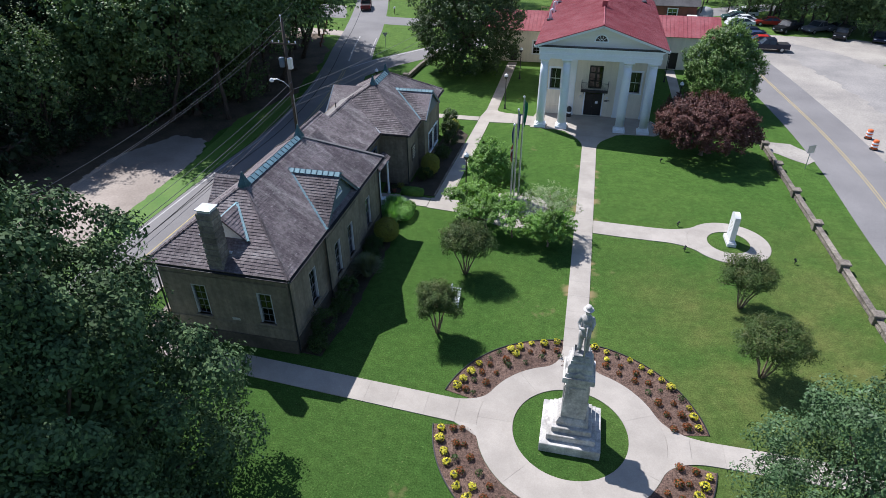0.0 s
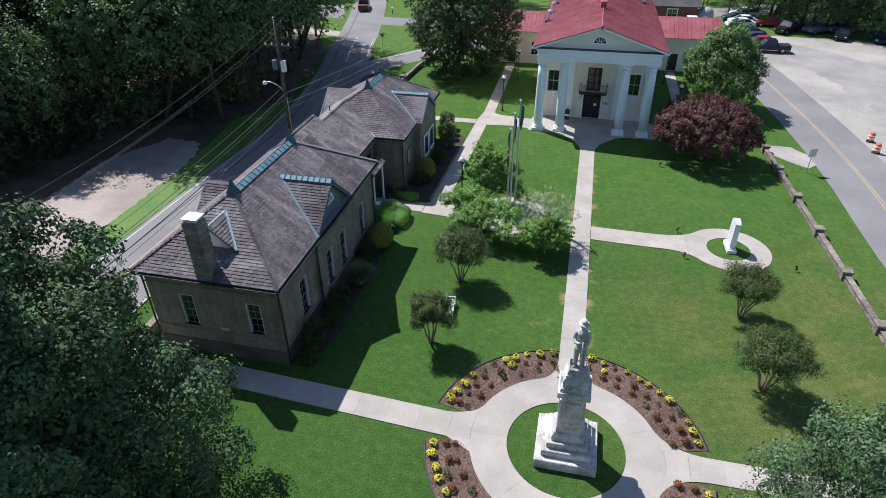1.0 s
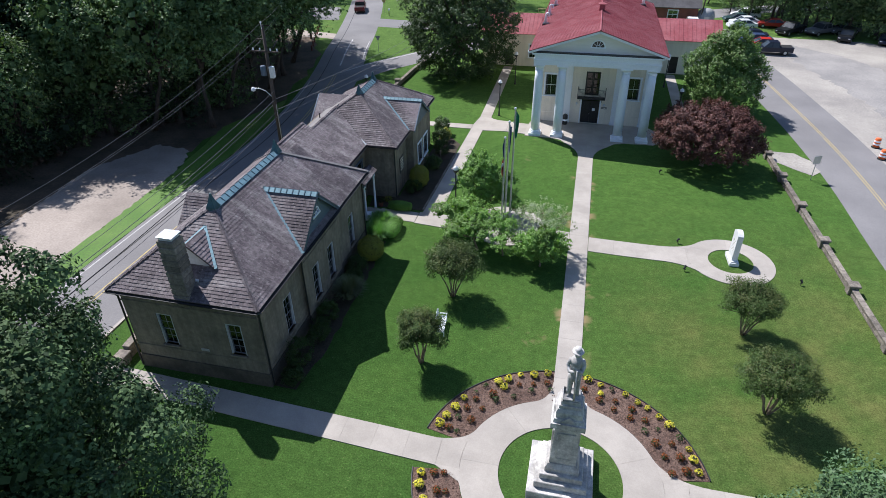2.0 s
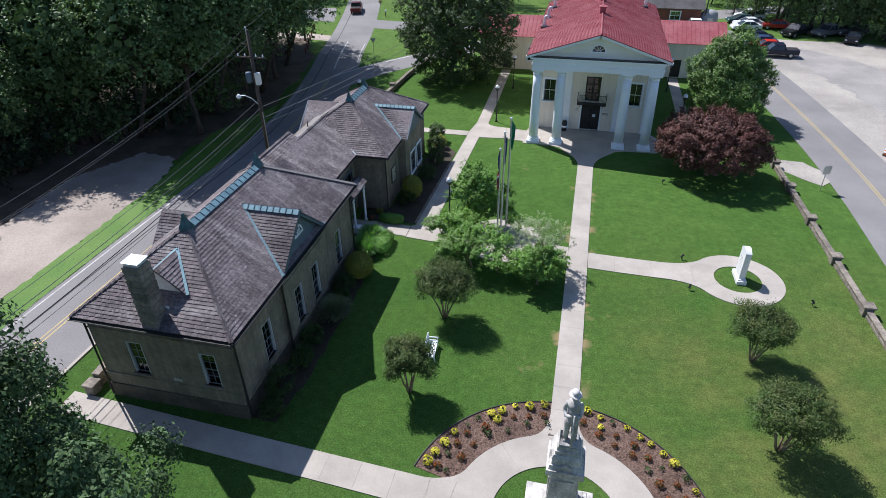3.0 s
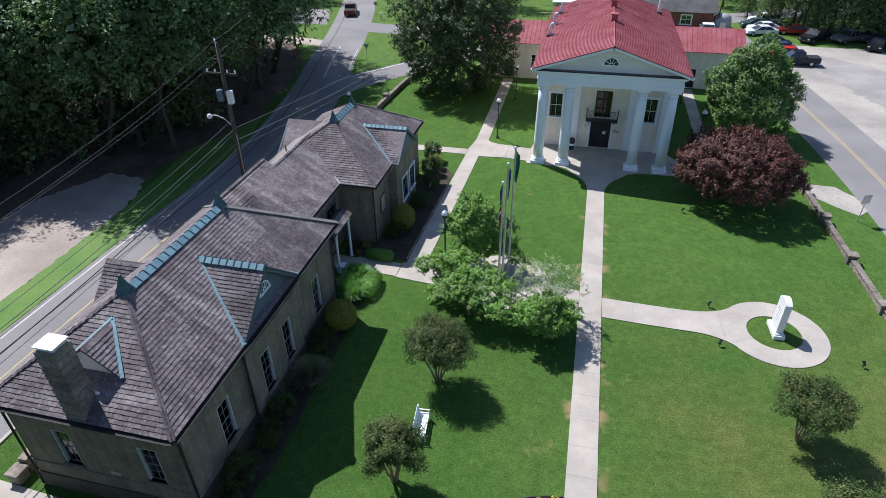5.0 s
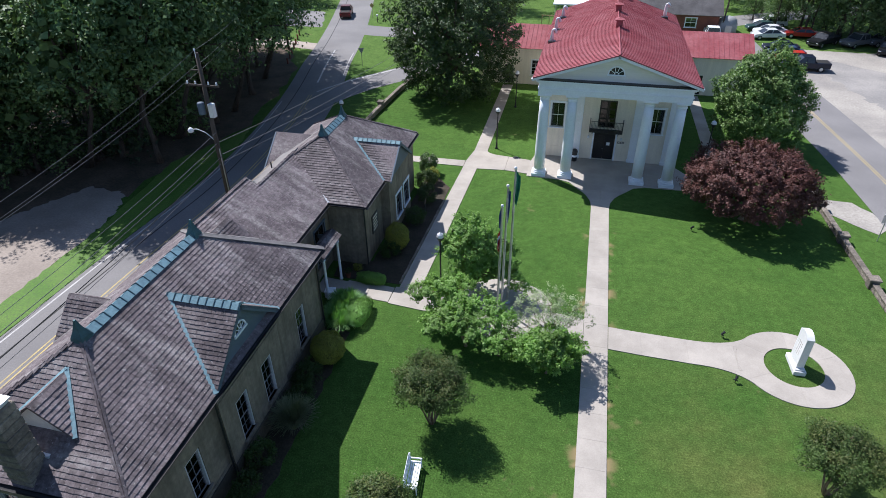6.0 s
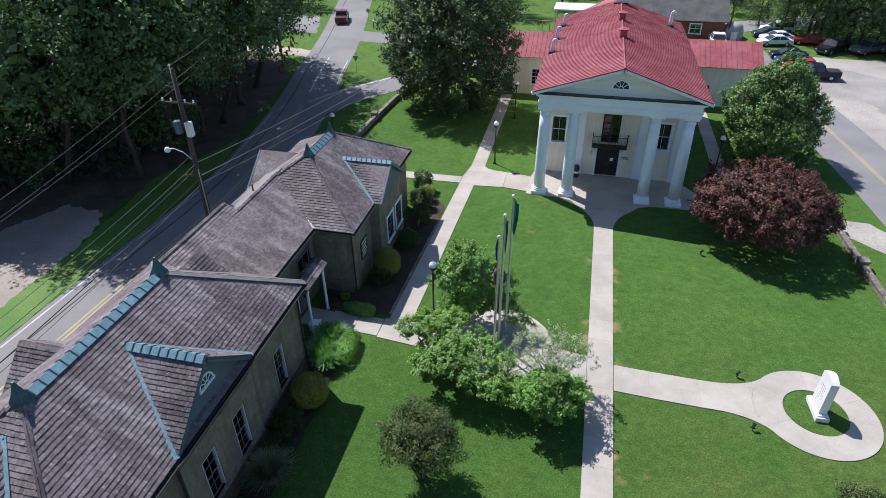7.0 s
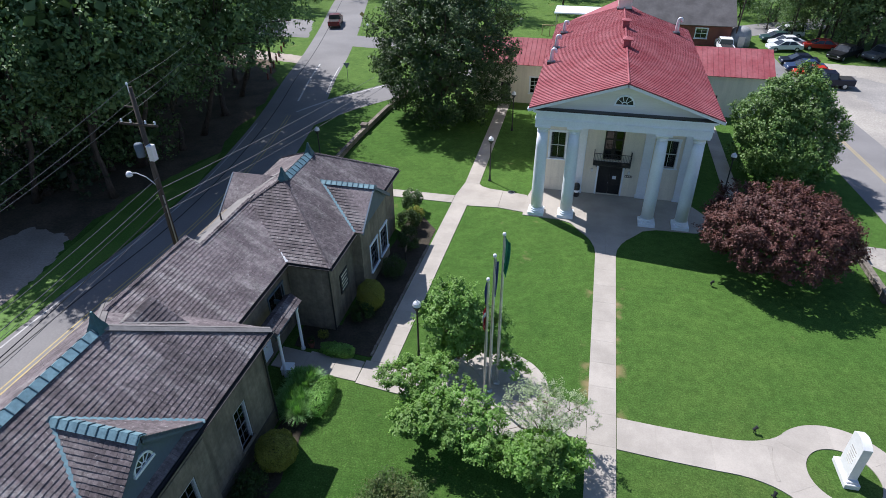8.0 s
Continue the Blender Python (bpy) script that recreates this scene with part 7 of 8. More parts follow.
def blade_mesh(seed, r, h, mat, n=420):
    """A fountain of long leaves."""
    rs = np.random.RandomState(seed)
    out = []
    for i in range(n):
        a, lean = rs.uniform(0, 6.28), rs.uniform(0.15, 1.0)
        d = np.array([math.cos(a), math.sin(a), 0])
        w = np.array([-math.sin(a), math.cos(a), 0]) * 0.021
        p = d * r * 0.25 * rs.uniform(0, 1)
        pts = [p + d * (r * lean * t ** 1.5) + np.array([0, 0, h * rs.uniform(0.75, 1.05) * (t * (1.7 - 0.95 * t * lean))]) for t in (0, 0.35, 0.7, 1.0)]
        for k in range(3):
            wa, wb = w * (1 - 0.25 * k), w * (1 - 0.25 * (k + 1))
            out += [pts[k] - wa, pts[k] + wa, pts[k + 1] + wb, pts[k + 1] - wb]
    return quads_mesh("foliage", np.array(out), mat)


for i, (name, label, at, mesh) in enumerate((
        ("round_bush", "clipped round yellow-green bush", (-14.75, 38.4, 0), ball_mesh(1, 0.98, 1.9, L_YSHRUB)),
        ("shrub", "dark green shrub against the wall", (-15.2, 36.6, 0), shrub_mesh(2, 0.85, 1.0, 1.3, L_SHRUB)),
        ("shrub", "dark green shrub against the wall", (-14.9, 34.9, 0), shrub_mesh(3, 0.8, 1.0, 1.2, L_SHRUB)),
        ("ornamental_grass", "pale fountain of long ornamental grass", (-14.7, 33.6, 0), blade_mesh(4, 1.25, 1.2, L_PALEBLADE, 900)),
        ("shrub", "dark green shrub in the shade", (-15.2, 31.2, 0), shrub_mesh(5, 0.75, 0.9, 1.35, L_SHRUB)),
        ("shrub", "dark green shrub in the shade", (-15.0, 29.4, 0), shrub_mesh(6, 0.75, 0.9, 1.3, L_SHRUB)),
        ("shrub", "upright evergreen shrub growing close to stone masonry", (-15.2, 27.0, 0), shrub_mesh(7, 0.9, 1.1, 1.9, L_SHRUB)),
        ("shrub", "low dark green shrub with small leaves", (-15.0, 25.6, 0), shrub_mesh(8, 0.7, 0.7, 0.9, L_SHRUB)),
        ("liriope_clump", "bright clump of long arching green leaves", (-15.55, 41.35, 0), blade_mesh(90, 0.85, 0.85, L_BLADE, 620)),
        ("liriope_clump", "bright clump of long arching green leaves", (-15.15, 41.90, 0), blade_mesh(91, 0.85, 0.85, L_BLADE, 620)),
        ("liriope_clump", "bright clump of long arching green leaves", (-15.75, 42.30, 0), blade_mesh(92, 0.85, 0.85, L_BLADE, 620)),
        ("liriope_clump", "bright clump of long arching green leaves", (-15.35, 42.75, 0), blade_mesh(93, 0.85, 0.85, L_BLADE, 620)),
        ("liriope_clump", "bright clump of long arching green leaves", (-15.85, 43.20, 0), blade_mesh(94, 0.85, 0.85, L_BLADE, 620)),
        ("liriope_clump", "bright clump of long arching green leaves", (-15.30, 43.40, 0), blade_mesh(95, 0.85, 0.85, L_BLADE, 620)),
        ("liriope_clump", "bright clump of long arching green leaves", (-15.00, 41.10, 0), blade_mesh(96, 0.85, 0.85, L_BLADE, 620)),
        ("liriope_clump", "bright clump of long arching green leaves", (-15.70, 41.80, 0), blade_mesh(97, 0.85, 0.85, L_BLADE, 620)),
        ("low_hedge", "low square-cut green hedge beside the path", (-14.3, 42.45, 0), hedge_mesh(11, 0.55, 1.25, 0.9, L_HEDGE)),
        ("low_hedge", "low square-cut hedge beside the entrance walk", (-14.80, 45.95, 0), hedge_mesh(12, 0.98, 0.36, 0.80, L_HEDGE, 5200)),
        ("shrub", "small clipped shrub with yellow-green leaves", (-16.2, 47.2, 0), shrub_mesh(13, 0.35, 0.35, 0.5, L_YSHRUB, 0.06, 900)),
        ("yellow_bush", "bushy shrub with yellow-green tips", (-14.3, 50.4, 0), ball_mesh(14, 0.88, 2.15, L_YSHRUB)),
        ("shrub", "dark shrub under the yellow-green one", (-14.6, 49.4, 0), shrub_mesh(15, 0.8, 0.8, 1.2, L_SHRUB)),
        ("shrub", "rounded dark green shrub", (-14.0, 54.2, 0), shrub_mesh(16, 0.9, 0.9, 1.4, L_SHRUB)),
        ("shrub", "rounded dark green shrub", (-13.95, 57.6, 0), shrub_mesh(17, 0.9, 1.0, 1.6, L_SHRUB)),
        ("shrub", "large rounded shrub with dark green leaves", (-14.7, 60.0, 0), shrub_mesh(18, 1.0, 1.1, 1.7, L_SHRUB, 0.09, 7500, 0.06)),
        ("shrub", "tall dark shrub at the corner of the building", (-15.2, 63.0, 0), shrub_mesh(19, 0.95, 0.95, 1.9, L_OAK, 0.1, 7000, 0.06)),
        ("shrub", "small shrub with yellow-green tips behind the dark one", (-14.5, 61.4, 0), shrub_mesh(20, 0.7, 0.7, 1.4, L_YSHRUB, 0.09, 3000, 0.12)))):
    t = thing(name, label, "shrub", at)
    part("foliage", mesh, None, t)
    part("stem", Geo().tube([(0, 0, -0.03), (0.02, 0.01, 0.25), (0, 0, 0.5)], [0.05, 0.04, 0.02], 6), BARK, t)

# ---- stone boundary walls ----
def stone_wall(name, label, pts, h, seed, piers=(), thick=0.30):
    w = thing(name, label, "wall", (pts[0][0], pts[0][1], 0))
    ox, oy = pts[0]
    rnd = random.Random(seed)
    for (x0, y0), (x1, y1) in zip(pts, pts[1:]):
        L = math.hypot(x1 - x0, y1 - y0)
        ang = math.degrees(math.atan2(y1 - y0, x1 - x0))
        for c, (z0, z1) in enumerate(((0.0, h * 0.5), (h * 0.5, h))):
            s = 0.0
            while s < L - 0.05:
                l = min(rnd.uniform(0.65, 1.25), L - s)
                if L - s - l < 0.3:
                    l = L - s
                t = (s + l / 2) / L
                part("stone", Geo().obox(pose(0, 0, 0), l - 0.015, thick + rnd.uniform(-0.03, 0.03), z1 - z0 - 0.012, 0.022), STONE, w).matrix_basis = pose(x0 + (x1 - x0) * t - ox, y0 + (y1 - y0) * t - oy, (z0 + z1) / 2, 0, 0, ang)
                s += l
        s = 0.0
        while s < L - 0.05:
            l = min(rnd.uniform(1.1, 1.7), L - s)
            t = (s + l / 2) / L
            part("coping", Geo().obox(pose(0, 0, 0), l - 0.012, thick + 0.10, 0.09, 0.02), STONE, w).matrix_basis = pose(x0 + (x1 - x0) * t - ox, y0 + (y1 - y0) * t - oy, h + 0.046, 0, 0, ang)
            s += l
    for px, py, ph in piers:
        p = part("pier", Geo().box(-0.30, 0.30, -0.30, 0.30, 0, ph, 0.03), STONE, w, "square stone pier")
        p.location = (px - ox, py - oy, 0)
        part("pier_cap", Geo().box(-0.37, 0.37, -0.37, 0.37, ph, ph + 0.14, 0.03), STONE, p)
    return w


wx = lambda y: 17.15 + (63.3 - y) * 0.0395
ys = [63.2, 58.3, 52.7, 47.1, 41.3, 35.5, 29.8, 24.1]
stone_wall("stone_wall", "low weathered sandstone wall with square piers along the lawn", [(wx(y), y) for y in ys], 0.42, 4, [(wx(y), y, 0.62) for y in ys])
stone_wall("stone_wall", "short stone wall beside the driveway", [(16.2, 65.2), (17.0, 64.6)], 0.42, 5, [(16.9, 64.7, 0.7)])
stone_wall("stone_wall", "low mossy stone wall along the street", [(-24.75, 62.5), (-24.6, 76.0), (-24.2, 84.0), (-23.2, 92.0)], 0.5, 6, [(-24.65, 78.0, 0.75)])
stone_wall("stone_wall", "stepped stone wall beside the pavement", [(-25.45, 25.3), (-25.9, 33.0), (-26.1, 45.0)], 0.8, 7, [(-25.45, 24.9, 0.55)], 0.4)

EDGING = thing("bed_edging_stones", "row of small tan stones edging the planting bed", "edging", (-12.95, 46.3, 0))
rnd = random.Random(15)
for i in range(26):
    y = i * 0.46
    part("stone", Geo().box(-0.07, 0.07, -0.21, 0.21, 0, 0.12 + rnd.uniform(0, 0.03), 0.02), STONE, EDGING).matrix_basis = pose(0.022 * y + 0.04 + rnd.uniform(-0.02, 0.02), y + 0.2, 0, 0, 0, rnd.uniform(-4, 4))

# ---- lamps, flags, bench and other fittings ----
def lamp_post(at, h, label="black park lamp post with a white globe"):
    t = thing("lamp_post", label, "street lamp", at, "park lamps")
    part("base", Geo().lathe(0, 0, [(0.15, 0.0), (0.15, 0.10), (0.10, 0.18), (0.08, 0.55), (0.05, 0.62)], 14), BLACK, t)
    part("pole", Geo().lathe(0, 0, [(0.06, 0.6), (0.052, h - 0.62), (0.12, h - 0.62), (0.13, h - 0.56)], 12), BLACK, t)
    part("globe", Geo().lathe(0, 0, [(0.09, h - 0.56), (0.19, h - 0.46), (0.235, h - 0.31), (0.20, h - 0.16), (0.10, h - 0.10)], 18), OPAL, t, "white opal globe", True)
    part("cap", Geo().lathe(0, 0, [(0.215, h - 0.19), (0.20, h - 0.14), (0.11, h - 0.06), (0.03, h - 0.01), (0.015, h + 0.06)], 16), TIN, t, "pale metal cap")
    part("gallery", Geo().lathe(0, 0, [(0.10, h - 0.60), (0.225, h - 0.42), (0.245, h - 0.36), (0.238, h - 0.33), (0.20, h - 0.43), (0.09, h - 0.55)], 18), BLACK, t, "dark ring under the globe")
    return t


for at in ((-10.2, 46.75, 0), (-10.05, 69.65, 0), (-9.75, 81.5, 0), (9.25, 70.4, 0), (9.0, 83.9, 0), (-25.4, 68.6, 0)):
    lamp_post(at, 4.15)


def flagpole(at, h, cloths):
    t = thing("flagpole", "tall silver flagpole with limp flag", "flagpole", at, "flagpoles on the plaza")
    part("base", Geo().lathe(0, 0, [(0.18, 0.04), (0.18, 0.10), (0.09, 0.16), (0.075, 0.3)], 14), GALV, t)
    part("pole", Geo().lathe(0, 0, [(0.065, 0.1), (0.06, h * 0.5), (0.04, h - 0.05)], 12), GALV, t)
    part("ball", Geo().lathe(0, 0, [(0.03, h - 0.05), (0.075, h + 0.0), (0.09, h + 0.07), (0.075, h + 0.14), (0.02, h + 0.17)], 12), OPAL, t, "pale ball finial", True)
    part("rope", Geo().tube([(0.08, 0.02, 1.0), (0.07, 0.02, h - 0.1)], 0.008, 5), WHITE, t)
    for name, mat, z0, z1, w, ph, label in cloths:
        g = Geo()
        rows, cols = 14, 12
        v = []
        for r in range(rows + 1):
            tt = r / rows
            z = z1 - (z1 - z0) * tt
            for c in range(cols + 1):
                s = c / cols
                wid = 0.6 * w * (0.45 + 0.55 * math.sin(math.pi * min(1, 0.25 + tt * 0.75)))
                v.append((0.05 + wid * s * 0.55, 0.07 * math.sin(11 * s + ph + tt * 3.0) * (0.3 + s), z - 0.55 * s * (z1 - z0) * 0.35 + 0.05 * math.sin(14 * s + ph)))
        g.add(v, [(r * (cols + 1) + c, r * (cols + 1) + c + 1, (r + 1) * (cols + 1) + c + 1, (r + 1) * (cols + 1) + c) for r in range(rows) for c in range(cols)])
        f = part(name, g, mat, t, label, True)
        f.rotation_euler = (0, 0, ph)


CLOTH_G = surface("green_flag_cloth", (0.02, 0.17, 0.09), (0.03, 0.22, 0.12), 0.8, 2, 9, 0.1, 0.004)
CLOTH_B = surface("navy_flag_cloth", (0.02, 0.035, 0.12), (0.03, 0.05, 0.16), 0.8, 2, 9, 0.1, 0.004)
CLOTH_R = surface("red_flag_cloth", (0.45, 0.03, 0.04), (0.38, 0.03, 0.04), 0.8, 2, 9, 0.1, 0.004)
flagpole((-5.58, 45.75, 0.04), 9.45, [("flag", CLOTH_G, 7.4, 9.4, 0.85, 0.4, "limp green flag")])
flagpole((-5.88, 45.1, 0.04), 8.65, [("flag", CLOTH_B, 6.6, 8.6, 0.8, 1.2, "limp dark blue flag")])
flagpole((-6.08, 44.65, 0.04), 7.6, [("flag", CLOTH_B, 6.3, 7.5, 0.6, 2.0, "limp dark blue corner of a flag"), ("flag_stripe", CLOTH_R, 5.0, 6.0, 0.5, 2.2, "red cloth stripe"), ("flag_stripe", WHITE, 4.9, 5.7, 0.42, 2.9, "white cloth stripe"), ("flag_stripe", CLOTH_R, 4.7, 5.5, 0.36, 3.4, "red cloth stripe")])

B = thing("garden_bench", "white painted slatted garden bench on the grass", "bench", (-7.92, 31.85, 0), rz=96)
for i in range(5):
    part("seat_slat", Geo().box(-0.75, 0.75, -0.26 + i * 0.105, -0.175 + i * 0.105, 0.42, 0.45, 0.006), WHITE, B)
for i in range(4):
    part("back_slat", Geo().box(-0.75, 0.75, 0.27 + i * 0.02, 0.295 + i * 0.02, 0.52 + i * 0.12, 0.62 + i * 0.12, 0.006), WHITE, B)
for sgn in (-1, 1):
    part("end_frame", Geo().box(sgn * 0.74 - 0.03, sgn * 0.74 + 0.03, -0.27, -0.21, 0, 0.66, 0.008).box(sgn * 0.74 - 0.03, sgn * 0.74 + 0.03, 0.27, 0.33, 0, 0.98, 0.008).box(sgn * 0.74 - 0.03, sgn * 0.74 + 0.03, -0.29, 0.31, 0.62, 0.67, 0.008).box(sgn * 0.74 - 0.025, sgn * 0.74 + 0.025, -0.21, 0.27, 0.36, 0.42), WHITE, B)

for at, rz in (((7.3, 45.35, 0), 20), ((7.45, 41.62, 0), 60), ((15.0, 41.5, 0), 120), ((6.8, 57.6, 0), 0)):
    t = thing("ground_spotlight", "small black spotlight on a stake in the lawn", "spotlight", at, "lawn spotlights", rz)
    part("stake", Geo().tube([(0, 0, -0.05), (0, 0, 0.22)], 0.02, 6), BLACK, t)
    part("lamp_head", Geo().tube([(-0.08, 0, 0.22), (0.0, 0, 0.30), (0.12, 0, 0.42)], [0.045, 0.065, 0.09], 12), BLACK, t)
    part("bracket", Geo().box(-0.03, 0.03, -0.12, 0.12, 0.18, 0.22), BLACK, t)

t = thing("litter_bin", "black litter bin with a pale band by the column", "bin", (-2.55, 68.35, 0.055))
part("drum", Geo().lathe(0, 0, [(0.24, 0.0), (0.27, 0.05), (0.27, 0.85), (0.25, 0.9)], 18), BLACK, t, "", True)
part("band", Geo().lathe(0, 0, [(0.275, 0.42), (0.28, 0.44), (0.28, 0.60), (0.275, 0.62)], 18), WHITE, t, "pale band")
part("lid", Geo().lathe(0, 0, [(0.28, 0.9), (0.28, 0.96), (0.2, 1.12), (0.08, 1.18)], 18), BLACK, t, "", True)

t = thing("parcel_box", "white metal box on the porch step", "box", (-16.95, 44.0, 0.045), rz=8)
part("body", Geo().box(-0.3, 0.3, -0.28, 0.28, 0.0, 0.42, 0.02), WHITE, t)
part("lid", Geo().box(-0.33, 0.33, -0.31, 0.31, 0.42, 0.50, 0.02), WHITE, t)

t = thing("flower_pot", "small terracotta pot by the porch", "plant pot", (-16.55, 46.25, 0.0))
part("pot", Geo().lathe(0, 0, [(0.12, 0.0), (0.18, 0.3), (0.2, 0.32), (0.2, 0.36)], 14), BRICK, t)
part("foliage", shrub_mesh(61, 0.25, 0.25, 0.5, L_SHRUB, 0.06, 500), None, t).location = (0, 0, 0.3)

t = thing("marker_sign", "small dark marker sign on a post in the bed", "sign", (-13.7, 56.0, 0), rz=90)
part("post", Geo().box(-0.03, 0.03, -0.03, 0.03, 0, 1.1), BLACK, t)
part("board", Geo().box(-0.22, 0.22, -0.05, -0.03, 0.85, 1.25, 0.01), POLEWOOD, t)

t = thing("manhole_cover", "round iron drain cover in the path", "drain cover", (-7.9, 67.8, WALK_TOP))
part("frame", Geo().lathe(0, 0, [(0.30, 0.0), (0.30, 0.012), (0.27, 0.014)], 20), GALV, t)
part("cover", Geo().lathe(0, 0, [(0.265, 0.0), (0.265, 0.016), (0.2, 0.018)], 20), BLACK, t)


def road_sign(name, label, at, h, kind, rz=0):
    t = thing(name, label, "road sign", at, rz=rz)
    part("post", Geo().box(-0.03, 0.03, -0.02, 0.02, -0.05, h), GALV, t)
    if kind == "square":
        part("plate", Geo().box(-0.38, 0.38, -0.035, -0.02, h - 0.75, h + 0.0, 0.005), GALV, t, "bare grey back of the plate")
    elif kind == "diamond":
        part("plate", Geo().obox(pose(0, -0.03, h - 0.2, 0, 45, 0), 0.62, 0.015, 0.62), ROADPAINT_Y, t, "yellow diamond plate")
    else:
        g = Geo().add([(-0.42, -0.04, h), (0.42, -0.04, h), (0, -0.04, h - 0.75), (-0.42, -0.025, h), (0.42, -0.025, h), (0, -0.025, h - 0.75)], [(0, 1, 2), (3, 5, 4), (0, 3, 4, 1), (1, 4, 5, 2), (2, 5, 3, 0)])
        part("plate", g, GALV, t, "bare grey back of a triangular plate")


road_sign("road_sign", "road sign seen from behind on a thin post", (19.95, 59.0, 0), 2.35, "square", 25)
road_sign("give_way_sign", "triangular road sign at the junction", (-32.3, 93.2, 0), 2.4, "triangle", 10)
road_sign("warning_sign", "yellow diamond road sign beside the street", (-40.3, 121.0, 0), 2.3, "diamond", 0)
road_sign("road_sign", "temporary road sign beside the barrels", (29.6, 66.4, 0), 1.6, "square", -35)
for at in ((28.2, 68.2, 0), (27.75, 65.2, 0), (30.6, 64.6, 0)):
    t = thing("traffic_barrel", "orange traffic barrel with white bands", "barrel", at, "traffic barrels")
    part("base", Geo().lathe(0, 0, [(0.38, 0.02), (0.38, 0.10), (0.30, 0.12)], 18), RUBBER, t)
    part("drum", Geo().lathe(0, 0, [(0.30, 0.1), (0.29, 0.5), (0.26, 0.95), (0.22, 1.0)], 18), ORANGE, t, "", True)
    for z in (0.32, 0.62):
        part("band", Geo().lathe(0, 0, [(0.300, z), (0.302, z + 0.01), (0.298, z + 0.14), (0.292, z + 0.15)], 18), WHITE, t, "white reflective band")
for i in range(7):
    t = thing("bollard", "short red-brown wooden bollard on the grass", "bollard", (-42.8 - i * 0.85, 92.0 + i * 2.5, 0), "bollards across the street")
    part("post", Geo().box(-0.1, 0.1, -0.1, 0.1, -0.05, 0.75, 0.015), BRICK, t)
    part("top", Geo().box(-0.11, 0.11, -0.11, 0.11, 0.75, 0.80, 0.01), BRICK, t)
t = thing("mailbox", "white roadside mailbox on a post", "mailbox", (-38.4, 118.0, 0))
part("post", Geo().box(-0.05, 0.05, -0.05, 0.05, -0.05, 1.0), POLEWOOD, t)
part("body", Geo().box(-0.14, 0.14, -0.28, 0.28, 1.0, 1.3, 0.05), WHITE, t)

# ---- utility pole and wires ----
UP = (-27.0, 49.9)
t = thing("utility_pole", "tall dark wooden utility pole with transformer and street light", "utility pole", (UP[0], UP[1], 0))
part("pole", Geo().tube([(0, 0, -0.05), (0, 0, 7), (0.02, 0, 13.6)], [0.19, 0.165, 0.12], 14), POLEWOOD, t, "", True)
part("crossarm", Geo().box(-1.2, 1.25, -0.22, -0.12, 11.45, 11.58, 0.01), POLEWOOD, t)
for x in (-1.05, -0.45, 0.5, 1.1):
    part("insulator", Geo().lathe(x, -0.17, [(0.03, 11.58), (0.07, 11.62), (0.04, 11.68), (0.07, 11.73), (0.03, 11.80)], 10), OPAL, t)
part("top_pin", Geo().tube([(0, -0.1, 13.3), (0.0, -0.12, 13.75)], 0.03, 6).lathe(0, -0.12, [(0.03, 13.75), (0.08, 13.8), (0.04, 13.9)], 10), OPAL, t)
part("side_arm", Geo().box(-0.65, 0.0, -0.1, -0.04, 12.45, 12.53), POLEWOOD, t)
part("transformer", Geo().lathe(-0.45, -0.15, [(0.22, 9.5), (0.24, 9.55), (0.24, 10.25), (0.20, 10.32), (0.06, 10.36)], 16), BLUEGREY, t, "grey transformer can", True)
part("control_box", Geo().box(0.16, 0.52, -0.35, 0.05, 9.35, 10.3, 0.03), TIN, t, "pale metal control box")
part("lamp_arm", Geo().tube([(0, -0.1, 7.6), (-0.6, -0.12, 8.15), (-1.2, -0.12, 8.35), (-1.6, -0.12, 8.3)], 0.035, 8), GALV, t)
part("street_light", Geo().lathe(-1.75, -0.12, [(0.10, 8.05), (0.20, 8.12), (0.20, 8.24), (0.12, 8.38), (0.03, 8.42)], 14), OPAL, t, "pale street-light head", True)
part("guard", Geo().tube([(0.17, -0.1, 0.0), (0.17, -0.1, 7.0)], 0.04, 6), GALV, t)
far = thing("utility_pole", "tall dark wooden utility pole beyond the trees", "utility pole", (-46.0, 99.0, 0))
part("pole", Geo().tube([(0, 0, -0.05), (0, 0, 13.4)], [0.19, 0.12], 12), POLEWOOD, far, "", True)
part("crossarm", Geo().box(-1.2, 1.25, -0.22, -0.12, 11.45, 11.58, 0.01), POLEWOOD, far)
back = thing("utility_pole", "tall dark wooden utility pole along the street", "utility pole", (-27.6, -2.0, 0))
part("pole", Geo().tube([(0, 0, -0.05), (0, 0, 13.4)], [0.19, 0.12], 12), POLEWOOD, back, "", True)
part("crossarm", Geo().box(-1.2, 1.25, -0.22, -0.12, 11.45, 11.58, 0.01), POLEWOOD, back)


def wire(name, label, a, b, sag, r):
    a, b = Vector(a), Vector(b)
    pts = [a.lerp(b, i / 22) - Vector((0, 0, sag * 4 * (i / 22) * (1 - i / 22))) for i in range(23)]
    tagged(part(name, Geo().tube(pts, r * 0.8, 5), BLACK if r > 0.03 else WIRE), label, "cable")


